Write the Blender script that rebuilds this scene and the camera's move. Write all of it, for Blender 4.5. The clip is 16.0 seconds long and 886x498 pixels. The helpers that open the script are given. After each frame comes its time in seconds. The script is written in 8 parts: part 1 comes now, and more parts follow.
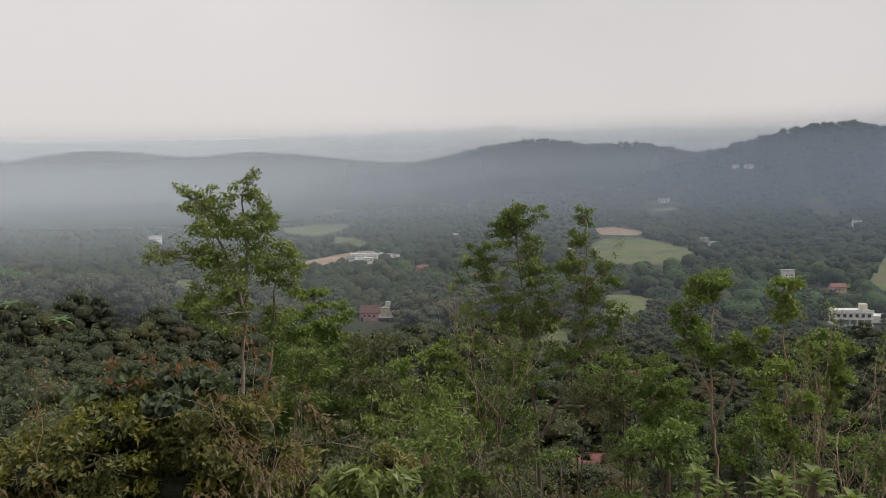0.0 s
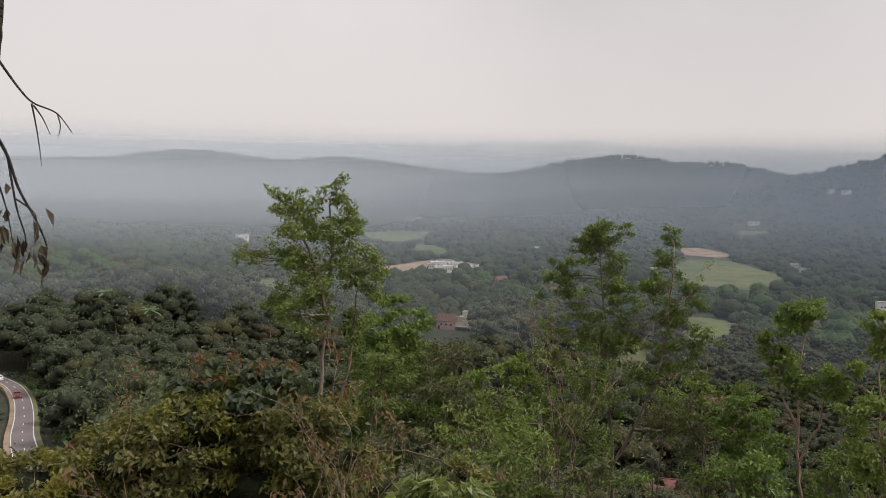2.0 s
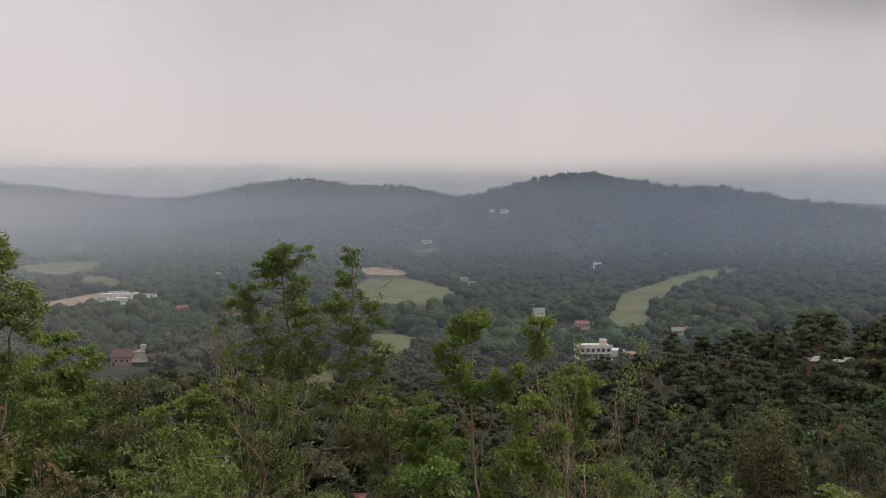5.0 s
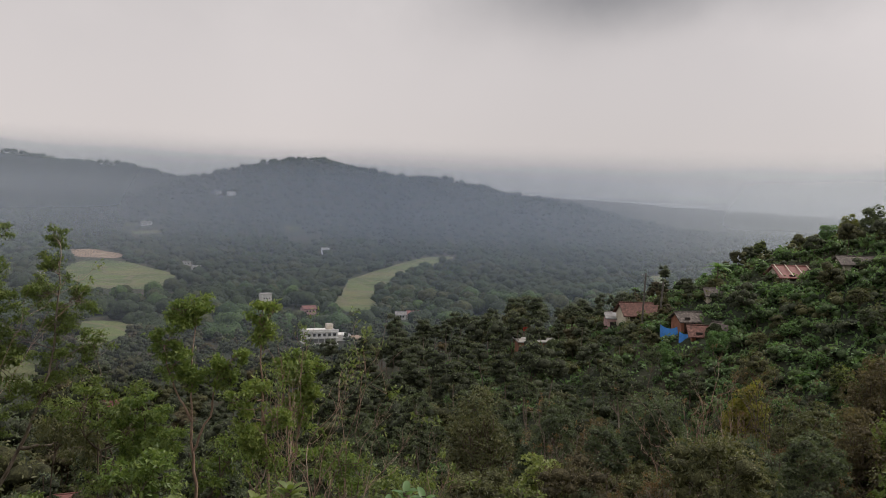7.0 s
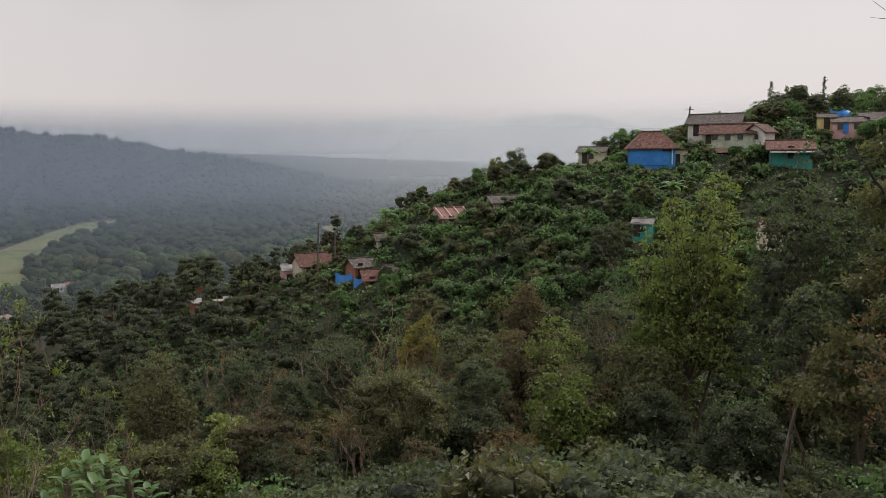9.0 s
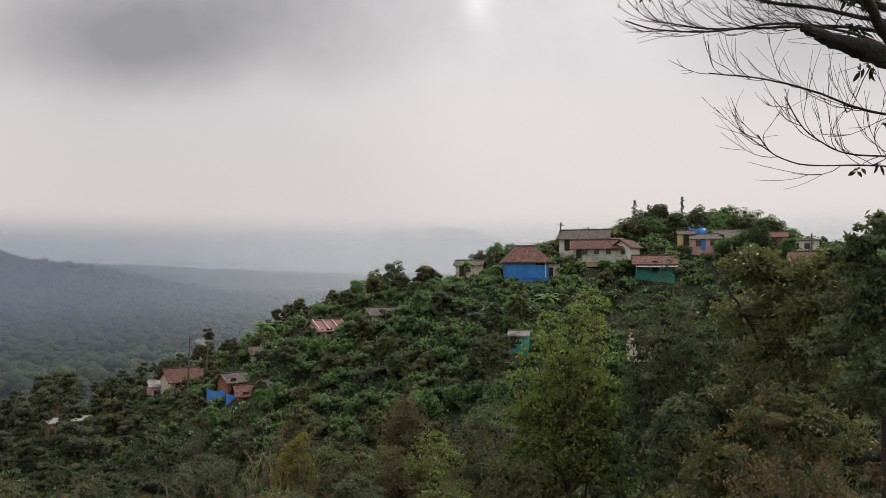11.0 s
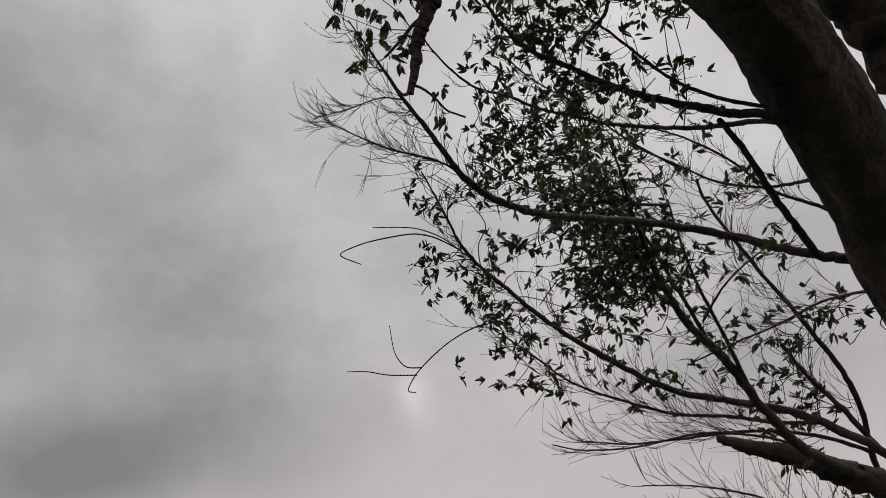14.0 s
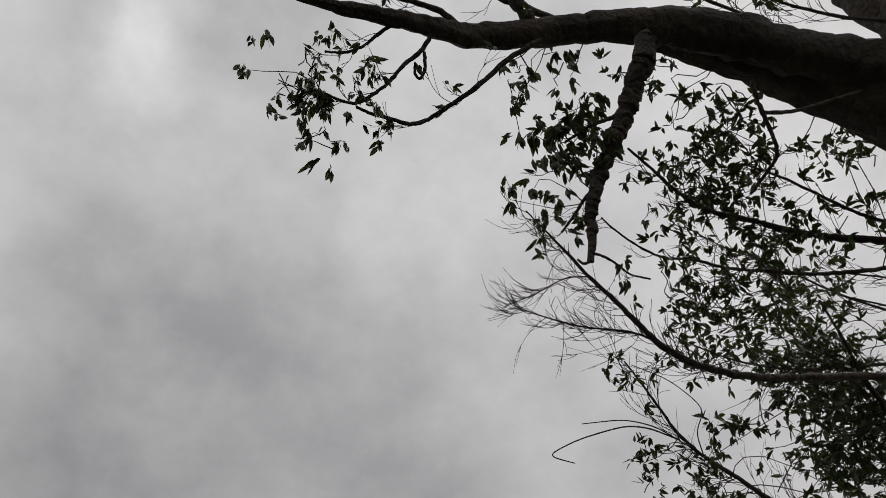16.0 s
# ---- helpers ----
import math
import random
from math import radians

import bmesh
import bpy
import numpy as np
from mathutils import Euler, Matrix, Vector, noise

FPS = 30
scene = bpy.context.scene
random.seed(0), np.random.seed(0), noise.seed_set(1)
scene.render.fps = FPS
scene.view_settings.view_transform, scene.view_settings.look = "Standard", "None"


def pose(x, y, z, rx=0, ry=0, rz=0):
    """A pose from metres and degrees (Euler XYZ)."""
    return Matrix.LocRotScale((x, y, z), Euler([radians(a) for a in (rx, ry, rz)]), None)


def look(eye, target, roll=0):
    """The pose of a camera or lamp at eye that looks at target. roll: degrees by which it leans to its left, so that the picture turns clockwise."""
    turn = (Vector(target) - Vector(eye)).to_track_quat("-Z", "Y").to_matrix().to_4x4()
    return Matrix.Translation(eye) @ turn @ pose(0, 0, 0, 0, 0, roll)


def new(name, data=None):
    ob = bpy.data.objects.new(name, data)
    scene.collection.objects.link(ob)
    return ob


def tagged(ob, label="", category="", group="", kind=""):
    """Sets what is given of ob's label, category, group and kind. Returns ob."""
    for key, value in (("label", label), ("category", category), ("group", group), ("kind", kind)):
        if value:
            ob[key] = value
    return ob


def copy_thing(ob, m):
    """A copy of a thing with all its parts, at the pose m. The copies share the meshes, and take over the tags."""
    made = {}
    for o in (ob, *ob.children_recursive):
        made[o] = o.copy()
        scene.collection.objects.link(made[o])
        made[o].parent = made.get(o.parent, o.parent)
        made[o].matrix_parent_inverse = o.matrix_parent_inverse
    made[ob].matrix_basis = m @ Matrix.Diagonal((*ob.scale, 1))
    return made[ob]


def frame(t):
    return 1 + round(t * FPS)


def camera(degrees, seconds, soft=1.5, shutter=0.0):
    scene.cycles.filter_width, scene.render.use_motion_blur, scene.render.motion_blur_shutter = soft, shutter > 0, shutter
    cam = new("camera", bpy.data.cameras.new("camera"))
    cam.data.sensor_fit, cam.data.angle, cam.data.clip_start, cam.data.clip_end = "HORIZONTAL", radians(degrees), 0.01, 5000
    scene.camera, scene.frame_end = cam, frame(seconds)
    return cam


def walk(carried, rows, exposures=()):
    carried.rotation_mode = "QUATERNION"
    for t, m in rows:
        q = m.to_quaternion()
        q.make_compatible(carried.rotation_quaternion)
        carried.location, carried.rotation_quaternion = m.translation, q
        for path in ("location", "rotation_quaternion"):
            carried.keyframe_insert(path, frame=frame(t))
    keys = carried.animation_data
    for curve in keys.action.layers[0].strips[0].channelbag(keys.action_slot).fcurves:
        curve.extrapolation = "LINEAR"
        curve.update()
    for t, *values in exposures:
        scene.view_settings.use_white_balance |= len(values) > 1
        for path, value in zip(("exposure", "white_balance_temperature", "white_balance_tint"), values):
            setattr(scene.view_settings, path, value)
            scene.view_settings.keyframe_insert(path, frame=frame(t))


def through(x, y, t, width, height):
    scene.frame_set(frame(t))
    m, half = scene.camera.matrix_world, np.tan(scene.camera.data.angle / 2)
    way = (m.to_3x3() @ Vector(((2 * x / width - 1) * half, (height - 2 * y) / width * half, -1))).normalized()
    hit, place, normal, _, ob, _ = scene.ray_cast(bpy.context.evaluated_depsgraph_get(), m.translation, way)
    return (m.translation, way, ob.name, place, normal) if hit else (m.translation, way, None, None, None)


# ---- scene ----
# One slow handheld turn on a hillside above a hazy wooded valley.
cam = camera(55.1, 16.0, soft=0.8)
walk(cam, [
    (0.0, pose(0.019, -0.047, 99.986, 85.224, 1.294, 5.734)),
    (0.5, pose(-0.009, -0.034, 100.006, 83.770, 1.575, 8.986)),
    (1.0, pose(-0.032, -0.031, 100.011, 83.523, 0.328, 11.533)),
    (1.5, pose(-0.046, -0.031, 100.011, 84.278, -0.956, 12.618)),
    (2.0, pose(-0.051, -0.013, 100.009, 85.921, -1.218, 11.344)),
    (2.5, pose(-0.048, 0.018, 100.005, 86.957, -1.723, 7.814)),
    (3.0, pose(-0.037, 0.032, 100.005, 87.428, -1.893, 3.969)),
    (3.5, pose(-0.021, 0.035, 100.008, 87.646, -1.635, 0.067)),
    (4.0, pose(-0.006, 0.038, 100.010, 87.797, -1.294, -3.627)),
    (4.2, pose(0.001, 0.033, 100.007, 87.798, -0.924, -4.971)),
    (6.3, pose(0.006, 0.024, 100.002, 87.429, -0.577, -19.757)),
    (6.5, pose(0.015, 0.018, 100.000, 87.335, -0.823, -21.867)),
    (7.0, pose(0.028, 0.009, 99.999, 87.065, -2.054, -27.995)),
    (7.5, pose(0.040, -0.004, 99.986, 86.035, -1.880, -35.333)),
    (8.0, pose(0.046, -0.012, 99.966, 84.232, -0.258, -42.863)),
    (8.2, pose(0.022, -0.004, 99.950, 83.707, 0.179, -45.089)),
    (10.3, pose(0.027, 0.144, 99.862, 87.757, -0.956, -55.244)),
    (10.5, pose(0.063, 0.133, 99.894, 88.912, -0.834, -56.082)),
    (11.0, pose(0.153, 0.099, 99.974, 91.755, 0.085, -58.171)),
    (11.5, pose(0.218, 0.040, 100.058, 94.840, 1.146, -59.080)),
    (12.0, pose(0.221, 0.003, 100.166, 99.063, 2.042, -59.599)),
    (12.5, pose(0.164, -0.039, 100.284, 103.995, 2.493, -59.855)),
    (13.0, pose(0.058, -0.093, 100.349, 108.769, 2.404, -59.951)),
    (13.5, pose(0.050, -0.087, 100.335, 114.091, 4.531, -59.994)),
    (14.0, pose(0.042, -0.081, 100.318, 117.881, 6.861, -60.342)),
    (14.5, pose(0.042, -0.070, 100.312, 121.389, 8.584, -59.996)),
    (15.0, pose(0.045, -0.070, 100.287, 126.804, 8.802, -56.358)),
    (15.5, pose(0.051, -0.076, 100.269, 131.089, 7.378, -51.235)),
    (16.0, pose(0.053, -0.085, 100.257, 133.320, 4.827, -45.194)),
], exposures=((0.0, 0.08, 6500, 10), (1.5, 0.17, 6550, 12), (2.4, 0.03, 6550, 12), (3.5, -0.05, 6600, 14), (7.0, 0.0, 6600, 13), (8.0, 0.10, 6550, 12), (10.5, 0.10, 6550, 13), (11.0, 0.09, 6550, 13), (11.6, 0.0, 6550, 14), (12.3, -0.25, 6600, 16), (13.5, -0.46, 6600, 14), (14.5, -0.45, 6600, 13), (16.0, -0.45, 6550, 11)))



def at(az, d, z=0.0):
    """A place by compass angle in degrees (0 is +y, 90 is +x), ground distance and height."""
    return Vector((d * math.sin(radians(az)), d * math.cos(radians(az)), z))


# ---- sky and sun ----
def build_sky():
    world = bpy.data.worlds.new("overcast_sky")
    scene.world = world
    world.use_nodes = True
    nt = world.node_tree
    nt.nodes.clear()
    N, L = nt.nodes.new, nt.links.new
    out, bg = N("ShaderNodeOutputWorld"), N("ShaderNodeBackground")
    co, sep = N("ShaderNodeTexCoord"), N("ShaderNodeSeparateXYZ")
    L(co.outputs["Generated"], sep.inputs[0])
    base = N("ShaderNodeValToRGB")
    e = base.color_ramp.elements
    e[0].position, e[0].color = 0.0, (0.56, 0.55, 0.55, 1)
    e[1].position, e[1].color = 1.0, (1.45, 1.45, 1.45, 1)
    for p, c in ((0.06, (0.65, 0.61, 0.595, 1)), (0.20, (0.70, 0.665, 0.65, 1)), (0.45, (0.70, 0.695, 0.69, 1)), (0.72, (0.80, 0.80, 0.80, 1)), (0.88, (0.86, 0.86, 0.86, 1))):
        k = e.new(p)
        k.color = c
    L(sep.outputs["Z"], base.inputs[0])

    def math_node(op, a, b=None, clamp=False):
        n = N("ShaderNodeMath")
        n.operation, n.use_clamp = op, clamp
        for s, v in zip(n.inputs, (a, b)):
            if v is None:
                continue
            if isinstance(v, (int, float)):
                s.default_value = v
            else:
                L(v, s)
        return n.outputs[0]

    def lobe(az, el, inner, outer, stretch=1.0):
        """1 inside a soft round part of the sky, 0 outside it."""
        d = Vector((math.sin(radians(az)) * math.cos(radians(el)), math.cos(radians(az)) * math.cos(radians(el)), math.sin(radians(el))))
        sub = N("ShaderNodeVectorMath")
        sub.operation = "SUBTRACT"
        L(co.outputs["Generated"], sub.inputs[0])
        sub.inputs[1].default_value = d
        mul = N("ShaderNodeVectorMath")
        mul.operation = "MULTIPLY"
        L(sub.outputs[0], mul.inputs[0])
        mul.inputs[1].default_value = (1, 1, stretch)
        wob = N("ShaderNodeVectorMath")
        wob.operation = "ADD"
        L(mul.outputs[0], wob.inputs[0])
        L(warp.outputs[0], wob.inputs[1])
        ln = N("ShaderNodeVectorMath")
        ln.operation = "LENGTH"
        L(wob.outputs[0], ln.inputs[0])
        m = N("ShaderNodeMapRange")
        m.interpolation_type = "SMOOTHSTEP"
        L(ln.outputs["Value"], m.inputs["Value"])
        m.inputs["From Min"].default_value = 2 * math.sin(radians(inner / 2))
        m.inputs["From Max"].default_value = 2 * math.sin(radians(outer / 2))
        m.inputs["To Min"].default_value, m.inputs["To Max"].default_value = 1, 0
        return m.outputs[0]

    # wind-torn edges for the cloud masses
    wn = N("ShaderNodeTexNoise")
    wn.inputs["Scale"].default_value, wn.inputs["Detail"].default_value = 5.0, 6
    L(co.outputs["Generated"], wn.inputs["Vector"])
    half = N("ShaderNodeVectorMath")
    half.operation = "SUBTRACT"
    L(wn.outputs["Color"], half.inputs[0])
    half.inputs[1].default_value = (0.5, 0.5, 0.5)
    warp = N("ShaderNodeVectorMath")
    warp.operation = "SCALE"
    L(half.outputs[0], warp.inputs[0])
    warp.inputs["Scale"].default_value = 0.17

    # billows over the whole upper sky
    mp = N("ShaderNodeMapping")
    mp.inputs["Scale"].default_value = (1, 1, 1.25)
    L(co.outputs["Generated"], mp.inputs[0])
    cn = N("ShaderNodeTexNoise")
    cn.inputs["Scale"].default_value, cn.inputs["Detail"].default_value, cn.inputs["Roughness"].default_value = 3.6, 9, 0.58
    L(mp.outputs[0], cn.inputs["Vector"])
    up = N("ShaderNodeMapRange")
    up.interpolation_type = "SMOOTHSTEP"
    L(sep.outputs["Z"], up.inputs["Value"])
    up.inputs["From Min"].default_value, up.inputs["From Max"].default_value = 0.10, 0.42
    bil = N("ShaderNodeMapRange")
    L(cn.outputs["Fac"], bil.inputs["Value"])
    bil.inputs["From Min"].default_value, bil.inputs["From Max"].default_value = 0.38, 0.64
    bil.inputs["To Min"].default_value, bil.inputs["To Max"].default_value = 0.0, 0.40
    shade = math_node("MULTIPLY", bil.outputs[0], up.outputs[0])
    for az, el, inner, outer, stretch, k in ((44, 16.0, 3, 17, 2.8, 0.36), (36, 15.0, 1, 15, 2.8, 0.28), (43, 21.0, 2, 16, 2.0, 0.10), (6, 14, 2, 26, 1.5, 0.17), (40, 7, 4, 26, 1.3, 0.20), (23, 31, 3, 18, 1.2, 0.32), (33, 13, 0, 12, 2.6, 0.12), (84, 15.0, 2, 10, 1.6, 0.24), (52, 30, 2, 22, 1.2, 0.18), (46, 35, 1, 15, 1.2, 0.04)):
        shade = math_node("ADD", shade, math_node("MULTIPLY", lobe(az, el, inner, outer, stretch), k))
    shade = math_node("MINIMUM", shade, 0.85)
    mix = N("ShaderNodeMix")
    mix.data_type = "RGBA"
    L(shade, mix.inputs["Factor"])
    L(base.outputs[0], mix.inputs["A"])
    mix.inputs["B"].default_value = (0.21, 0.212, 0.218, 1)
    # bright rifts
    glow = math_node("ADD", math_node("MULTIPLY", lobe(60.4, 17.4, 0.0, 2.4, 0.7), 0.18), math_node("MULTIPLY", lobe(78, 42, 5, 34), 0.13))
    glow = math_node("ADD", glow, math_node("ADD", math_node("MULTIPLY", lobe(18.0, 57.2, 0.0, 4.0, 0.7), 0.30), math_node("MULTIPLY", lobe(19.6, 53.6, 0.0, 4.6, 1.3), 0.22)))
    add = N("ShaderNodeMix")
    add.data_type, add.blend_type = "RGBA", "ADD"
    L(glow, add.inputs["Factor"])
    L(mix.outputs["Result"], add.inputs["A"])
    add.inputs["B"].default_value = (1, 0.98, 0.95, 1)
    # the clear sky above, seen through the overcast
    sky = N("ShaderNodeTexSky")
    sky.sky_type, sky.sun_disc, sky.sun_elevation, sky.sun_rotation = "NISHITA", False, radians(48), radians(98)
    sc = N("ShaderNodeMix")
    sc.data_type, sc.blend_type = "RGBA", "ADD"
    sc.inputs["Factor"].default_value = 0.006
    L(add.outputs["Result"], sc.inputs["A"])
    L(sky.outputs[0], sc.inputs["B"])
    L(sc.outputs["Result"], bg.inputs["Color"])
    bg.inputs["Strength"].default_value = 1.0
    L(bg.outputs[0], out.inputs[0])


build_sky()
sun_data = bpy.data.lights.new("sun", "SUN")
sun_data.energy, sun_data.angle, sun_data.color = 2.0, radians(14), (1.0, 0.96, 0.90)
sun = new("sun", sun_data)
sun.matrix_world = look(at(98, 100, 211), (0, 0, 100))


# ---- materials ----
def material(name, build):
    m = bpy.data.materials.new(name)
    m.use_nodes = True
    nt = m.node_tree
    nt.nodes.clear()
    out = nt.nodes.new("ShaderNodeOutputMaterial")
    nt.links.new(build(nt, nt.nodes.new, nt.links.new), out.inputs["Surface"])
    return m


def ramp(N, L, fac, stops):
    r = N("ShaderNodeValToRGB")
    e = r.color_ramp.elements
    e[0].position, e[0].color = stops[0][0], (*stops[0][1], 1)
    e[1].position, e[1].color = stops[-1][0], (*stops[-1][1], 1)
    for p, c in stops[1:-1]:
        e.new(p).color = (*c, 1)
    L(fac, r.inputs[0])
    return r.outputs[0]


def noise_node(N, L, scale, detail=4, rough=0.55, coord="Object", stretch=None):
    co = N("ShaderNodeTexCoord")
    src = co.outputs[coord]
    if stretch:
        mp = N("ShaderNodeMapping")
        mp.inputs["Scale"].default_value = stretch
        L(src, mp.inputs[0])
        src = mp.outputs[0]
    n = N("ShaderNodeTexNoise")
    n.inputs["Scale"].default_value, n.inputs["Detail"].default_value, n.inputs["Roughness"].default_value = scale, detail, rough
    L(src, n.inputs["Vector"])
    return n.outputs["Fac"]


def mixc(N, L, fac, a, b, blend="MIX"):
    m = N("ShaderNodeMix")
    m.data_type, m.blend_type = "RGBA", blend
    for s, v in ((m.inputs["Factor"], fac), (m.inputs["A"], a), (m.inputs["B"], b)):
        if isinstance(v, (int, float)):
            s.default_value = v
        elif isinstance(v, tuple):
            s.default_value = (*v, 1)
        else:
            L(v, s)
    return m.outputs["Result"]


def leaf_material(name, stops, shine=0.45, through=0.35, patch=0.25, rough_crown=0.0, contrast=0.8):
    """Leaves: hue by leaf, drifting over the crown and from tree to tree; some light comes through."""
    def build(nt, N, L):
        geo, info = N("ShaderNodeNewGeometry"), N("ShaderNodeObjectInfo")
        add = N("ShaderNodeMath")
        add.operation = "MULTIPLY_ADD"
        L(geo.outputs["Random Per Island"], add.inputs[0])
        add.inputs[1].default_value, add.inputs[2].default_value = 0.42, -0.02
        add2 = N("ShaderNodeMath")
        add2.operation = "MULTIPLY_ADD"
        L(info.outputs["Random"], add2.inputs[0])
        add2.inputs[1].default_value = 0.22
        L(add.outputs[0], add2.inputs[2])
        add3 = N("ShaderNodeMath")
        add3.operation = "MULTIPLY_ADD"
        L(noise_node(N, L, patch, 3), add3.inputs[0])
        add3.inputs[1].default_value = 0.62
        L(add2.outputs[0], add3.inputs[2])
        col = ramp(N, L, add3.outputs[0], stops)
        p, t, mx = N("ShaderNodeBsdfPrincipled"), N("ShaderNodeBsdfTranslucent"), N("ShaderNodeMixShader")
        L(col, p.inputs["Base Color"])
        p.inputs["Roughness"].default_value = shine
        p.inputs["Specular IOR Level"].default_value = 0.35
        L(mixc(N, L, 1.0, col, (1.5, 1.6, 0.85), "MULTIPLY"), t.inputs["Color"])
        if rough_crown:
            # leaf masses seen from afar: noise bump, its light and dark also put into colour
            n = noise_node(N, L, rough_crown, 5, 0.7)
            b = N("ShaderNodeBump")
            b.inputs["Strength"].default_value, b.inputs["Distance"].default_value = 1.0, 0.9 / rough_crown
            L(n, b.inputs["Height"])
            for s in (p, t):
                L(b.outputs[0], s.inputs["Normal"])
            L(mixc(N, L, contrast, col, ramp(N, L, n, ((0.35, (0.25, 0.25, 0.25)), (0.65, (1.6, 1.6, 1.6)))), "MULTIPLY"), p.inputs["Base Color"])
        mx.inputs[0].default_value = through
        L(p.outputs[0], mx.inputs[1])
        L(t.outputs[0], mx.inputs[2])
        return mx.outputs[0]
    return material(name, build)


LEAF_BRIGHT = leaf_material("young_leaf", ((0.1, (0.052, 0.079, 0.027)), (0.5, (0.126, 0.183, 0.048)), (0.9, (0.251, 0.292, 0.083))))
LEAF_DARK = leaf_material("dark_leaf", ((0.1, (0.034, 0.046, 0.032)), (0.55, (0.082, 0.103, 0.060)), (0.95, (0.160, 0.182, 0.103))), 0.62)
LEAF_OLIVE = leaf_material("olive_leaf", ((0.1, (0.041, 0.046, 0.029)), (0.5, (0.102, 0.107, 0.053)), (0.95, (0.186, 0.178, 0.086))))
LEAF_LUSH = leaf_material("lush_leaf", ((0.1, (0.038, 0.072, 0.036)), (0.5, (0.097, 0.175, 0.071)), (0.95, (0.179, 0.279, 0.108))))
LEAF_FRESH = leaf_material("fresh_leaf", ((0.1, (0.052, 0.076, 0.027)), (0.5, (0.123, 0.165, 0.048)), (0.95, (0.242, 0.27, 0.085))))
LEAF_BUSH = leaf_material("bush_leaf", ((0.1, (0.026, 0.034, 0.016)), (0.5, (0.112, 0.116, 0.040)), (0.95, (0.30, 0.25, 0.078))), 0.5)
LEAF_PALE = leaf_material("pale_fresh_leaf", ((0.1, (0.10, 0.12, 0.045)), (0.5, (0.20, 0.235, 0.08)), (0.95, (0.33, 0.35, 0.13))), 0.4)
LEAF_RUSSET = leaf_material("russet_leaf", ((0.1, (0.046, 0.039, 0.028)), (0.5, (0.101, 0.083, 0.051)), (0.95, (0.185, 0.145, 0.079))), 0.6)
LEAF_DRY = leaf_material("dry_leaf", ((0.1, (0.054, 0.036, 0.023)), (0.5, (0.144, 0.090, 0.050)), (0.95, (0.264, 0.156, 0.072))), 0.6)
LEAF_YELLOW = leaf_material("yellow_leaf", ((0.1, (0.07, 0.08, 0.022)), (0.5, (0.15, 0.16, 0.035)), (0.95, (0.26, 0.22, 0.05))))
LEAF_RED = leaf_material("red_shoot", ((0.1, (0.06, 0.030, 0.018)), (0.5, (0.14, 0.062, 0.032)), (0.95, (0.23, 0.12, 0.055))))
# thick inner foliage of crowns, by covering leaves; shade inside put into its colour
SHADE_CORE_OF, FAR_SHADE_CORE_OF = {}, {}
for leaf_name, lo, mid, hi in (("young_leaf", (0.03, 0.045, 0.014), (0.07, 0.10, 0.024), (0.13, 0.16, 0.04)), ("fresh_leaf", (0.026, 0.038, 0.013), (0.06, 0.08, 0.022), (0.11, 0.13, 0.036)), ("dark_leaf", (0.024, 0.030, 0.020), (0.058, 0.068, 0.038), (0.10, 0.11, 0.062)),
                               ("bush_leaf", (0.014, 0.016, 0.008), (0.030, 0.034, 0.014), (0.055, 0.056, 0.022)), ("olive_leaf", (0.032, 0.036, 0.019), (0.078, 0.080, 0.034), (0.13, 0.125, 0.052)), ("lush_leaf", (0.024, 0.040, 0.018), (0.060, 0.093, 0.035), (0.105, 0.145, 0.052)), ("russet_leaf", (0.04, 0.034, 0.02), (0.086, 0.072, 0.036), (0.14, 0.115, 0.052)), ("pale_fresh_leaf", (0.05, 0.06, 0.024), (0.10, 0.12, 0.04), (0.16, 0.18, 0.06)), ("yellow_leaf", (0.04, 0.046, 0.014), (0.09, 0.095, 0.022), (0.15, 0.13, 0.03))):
    SHADE_CORE_OF[leaf_name] = leaf_material("inner_" + leaf_name, ((0.1, lo), (0.5, mid), (0.95, hi)), 0.9, 0.08, 0.25, 4.5, 0.9)
    # far copies carry the same shade colours at 0.72 of their value
    FAR_SHADE_CORE_OF[leaf_name] = leaf_material("far_inner_" + leaf_name, ((0.1, tuple(c * 0.72 for c in lo)), (0.5, tuple(c * 0.72 for c in mid)), (0.95, tuple(c * 0.72 for c in hi))), 0.9, 0.08, 0.25, 1.1, 0.9)
# backlit shade is put into these near-black leaf colours
LEAF_BACKLIT = leaf_material("backlit_shade_leaf", ((0.1, (0.012, 0.018, 0.008)), (0.6, (0.026, 0.036, 0.014)), (0.95, (0.06, 0.08, 0.025))), 0.5, 0.18)


def bark_material(name, a, b, c, scale=3.0):
    def build(nt, N, L):
        n1 = noise_node(N, L, scale, 6, 0.65, "Object", (1, 1, 0.25))
        n2 = noise_node(N, L, scale * 9, 4, 0.6)
        col = ramp(N, L, n1, ((0.30, a), (0.52, b), (0.72, c)))
        col = mixc(N, L, 0.45, col, ramp(N, L, n2, ((0.3, (0.45, 0.45, 0.45)), (0.7, (1.3, 1.3, 1.3)))), "MULTIPLY")
        p, bump = N("ShaderNodeBsdfPrincipled"), N("ShaderNodeBump")
        L(col, p.inputs["Base Color"])
        p.inputs["Roughness"].default_value = 0.9
        bump.inputs["Strength"].default_value, bump.inputs["Distance"].default_value = 0.9, 0.03
        L(n2, bump.inputs["Height"])
        L(bump.outputs[0], p.inputs["Normal"])
        return p.outputs[0]
    return material(name, build)


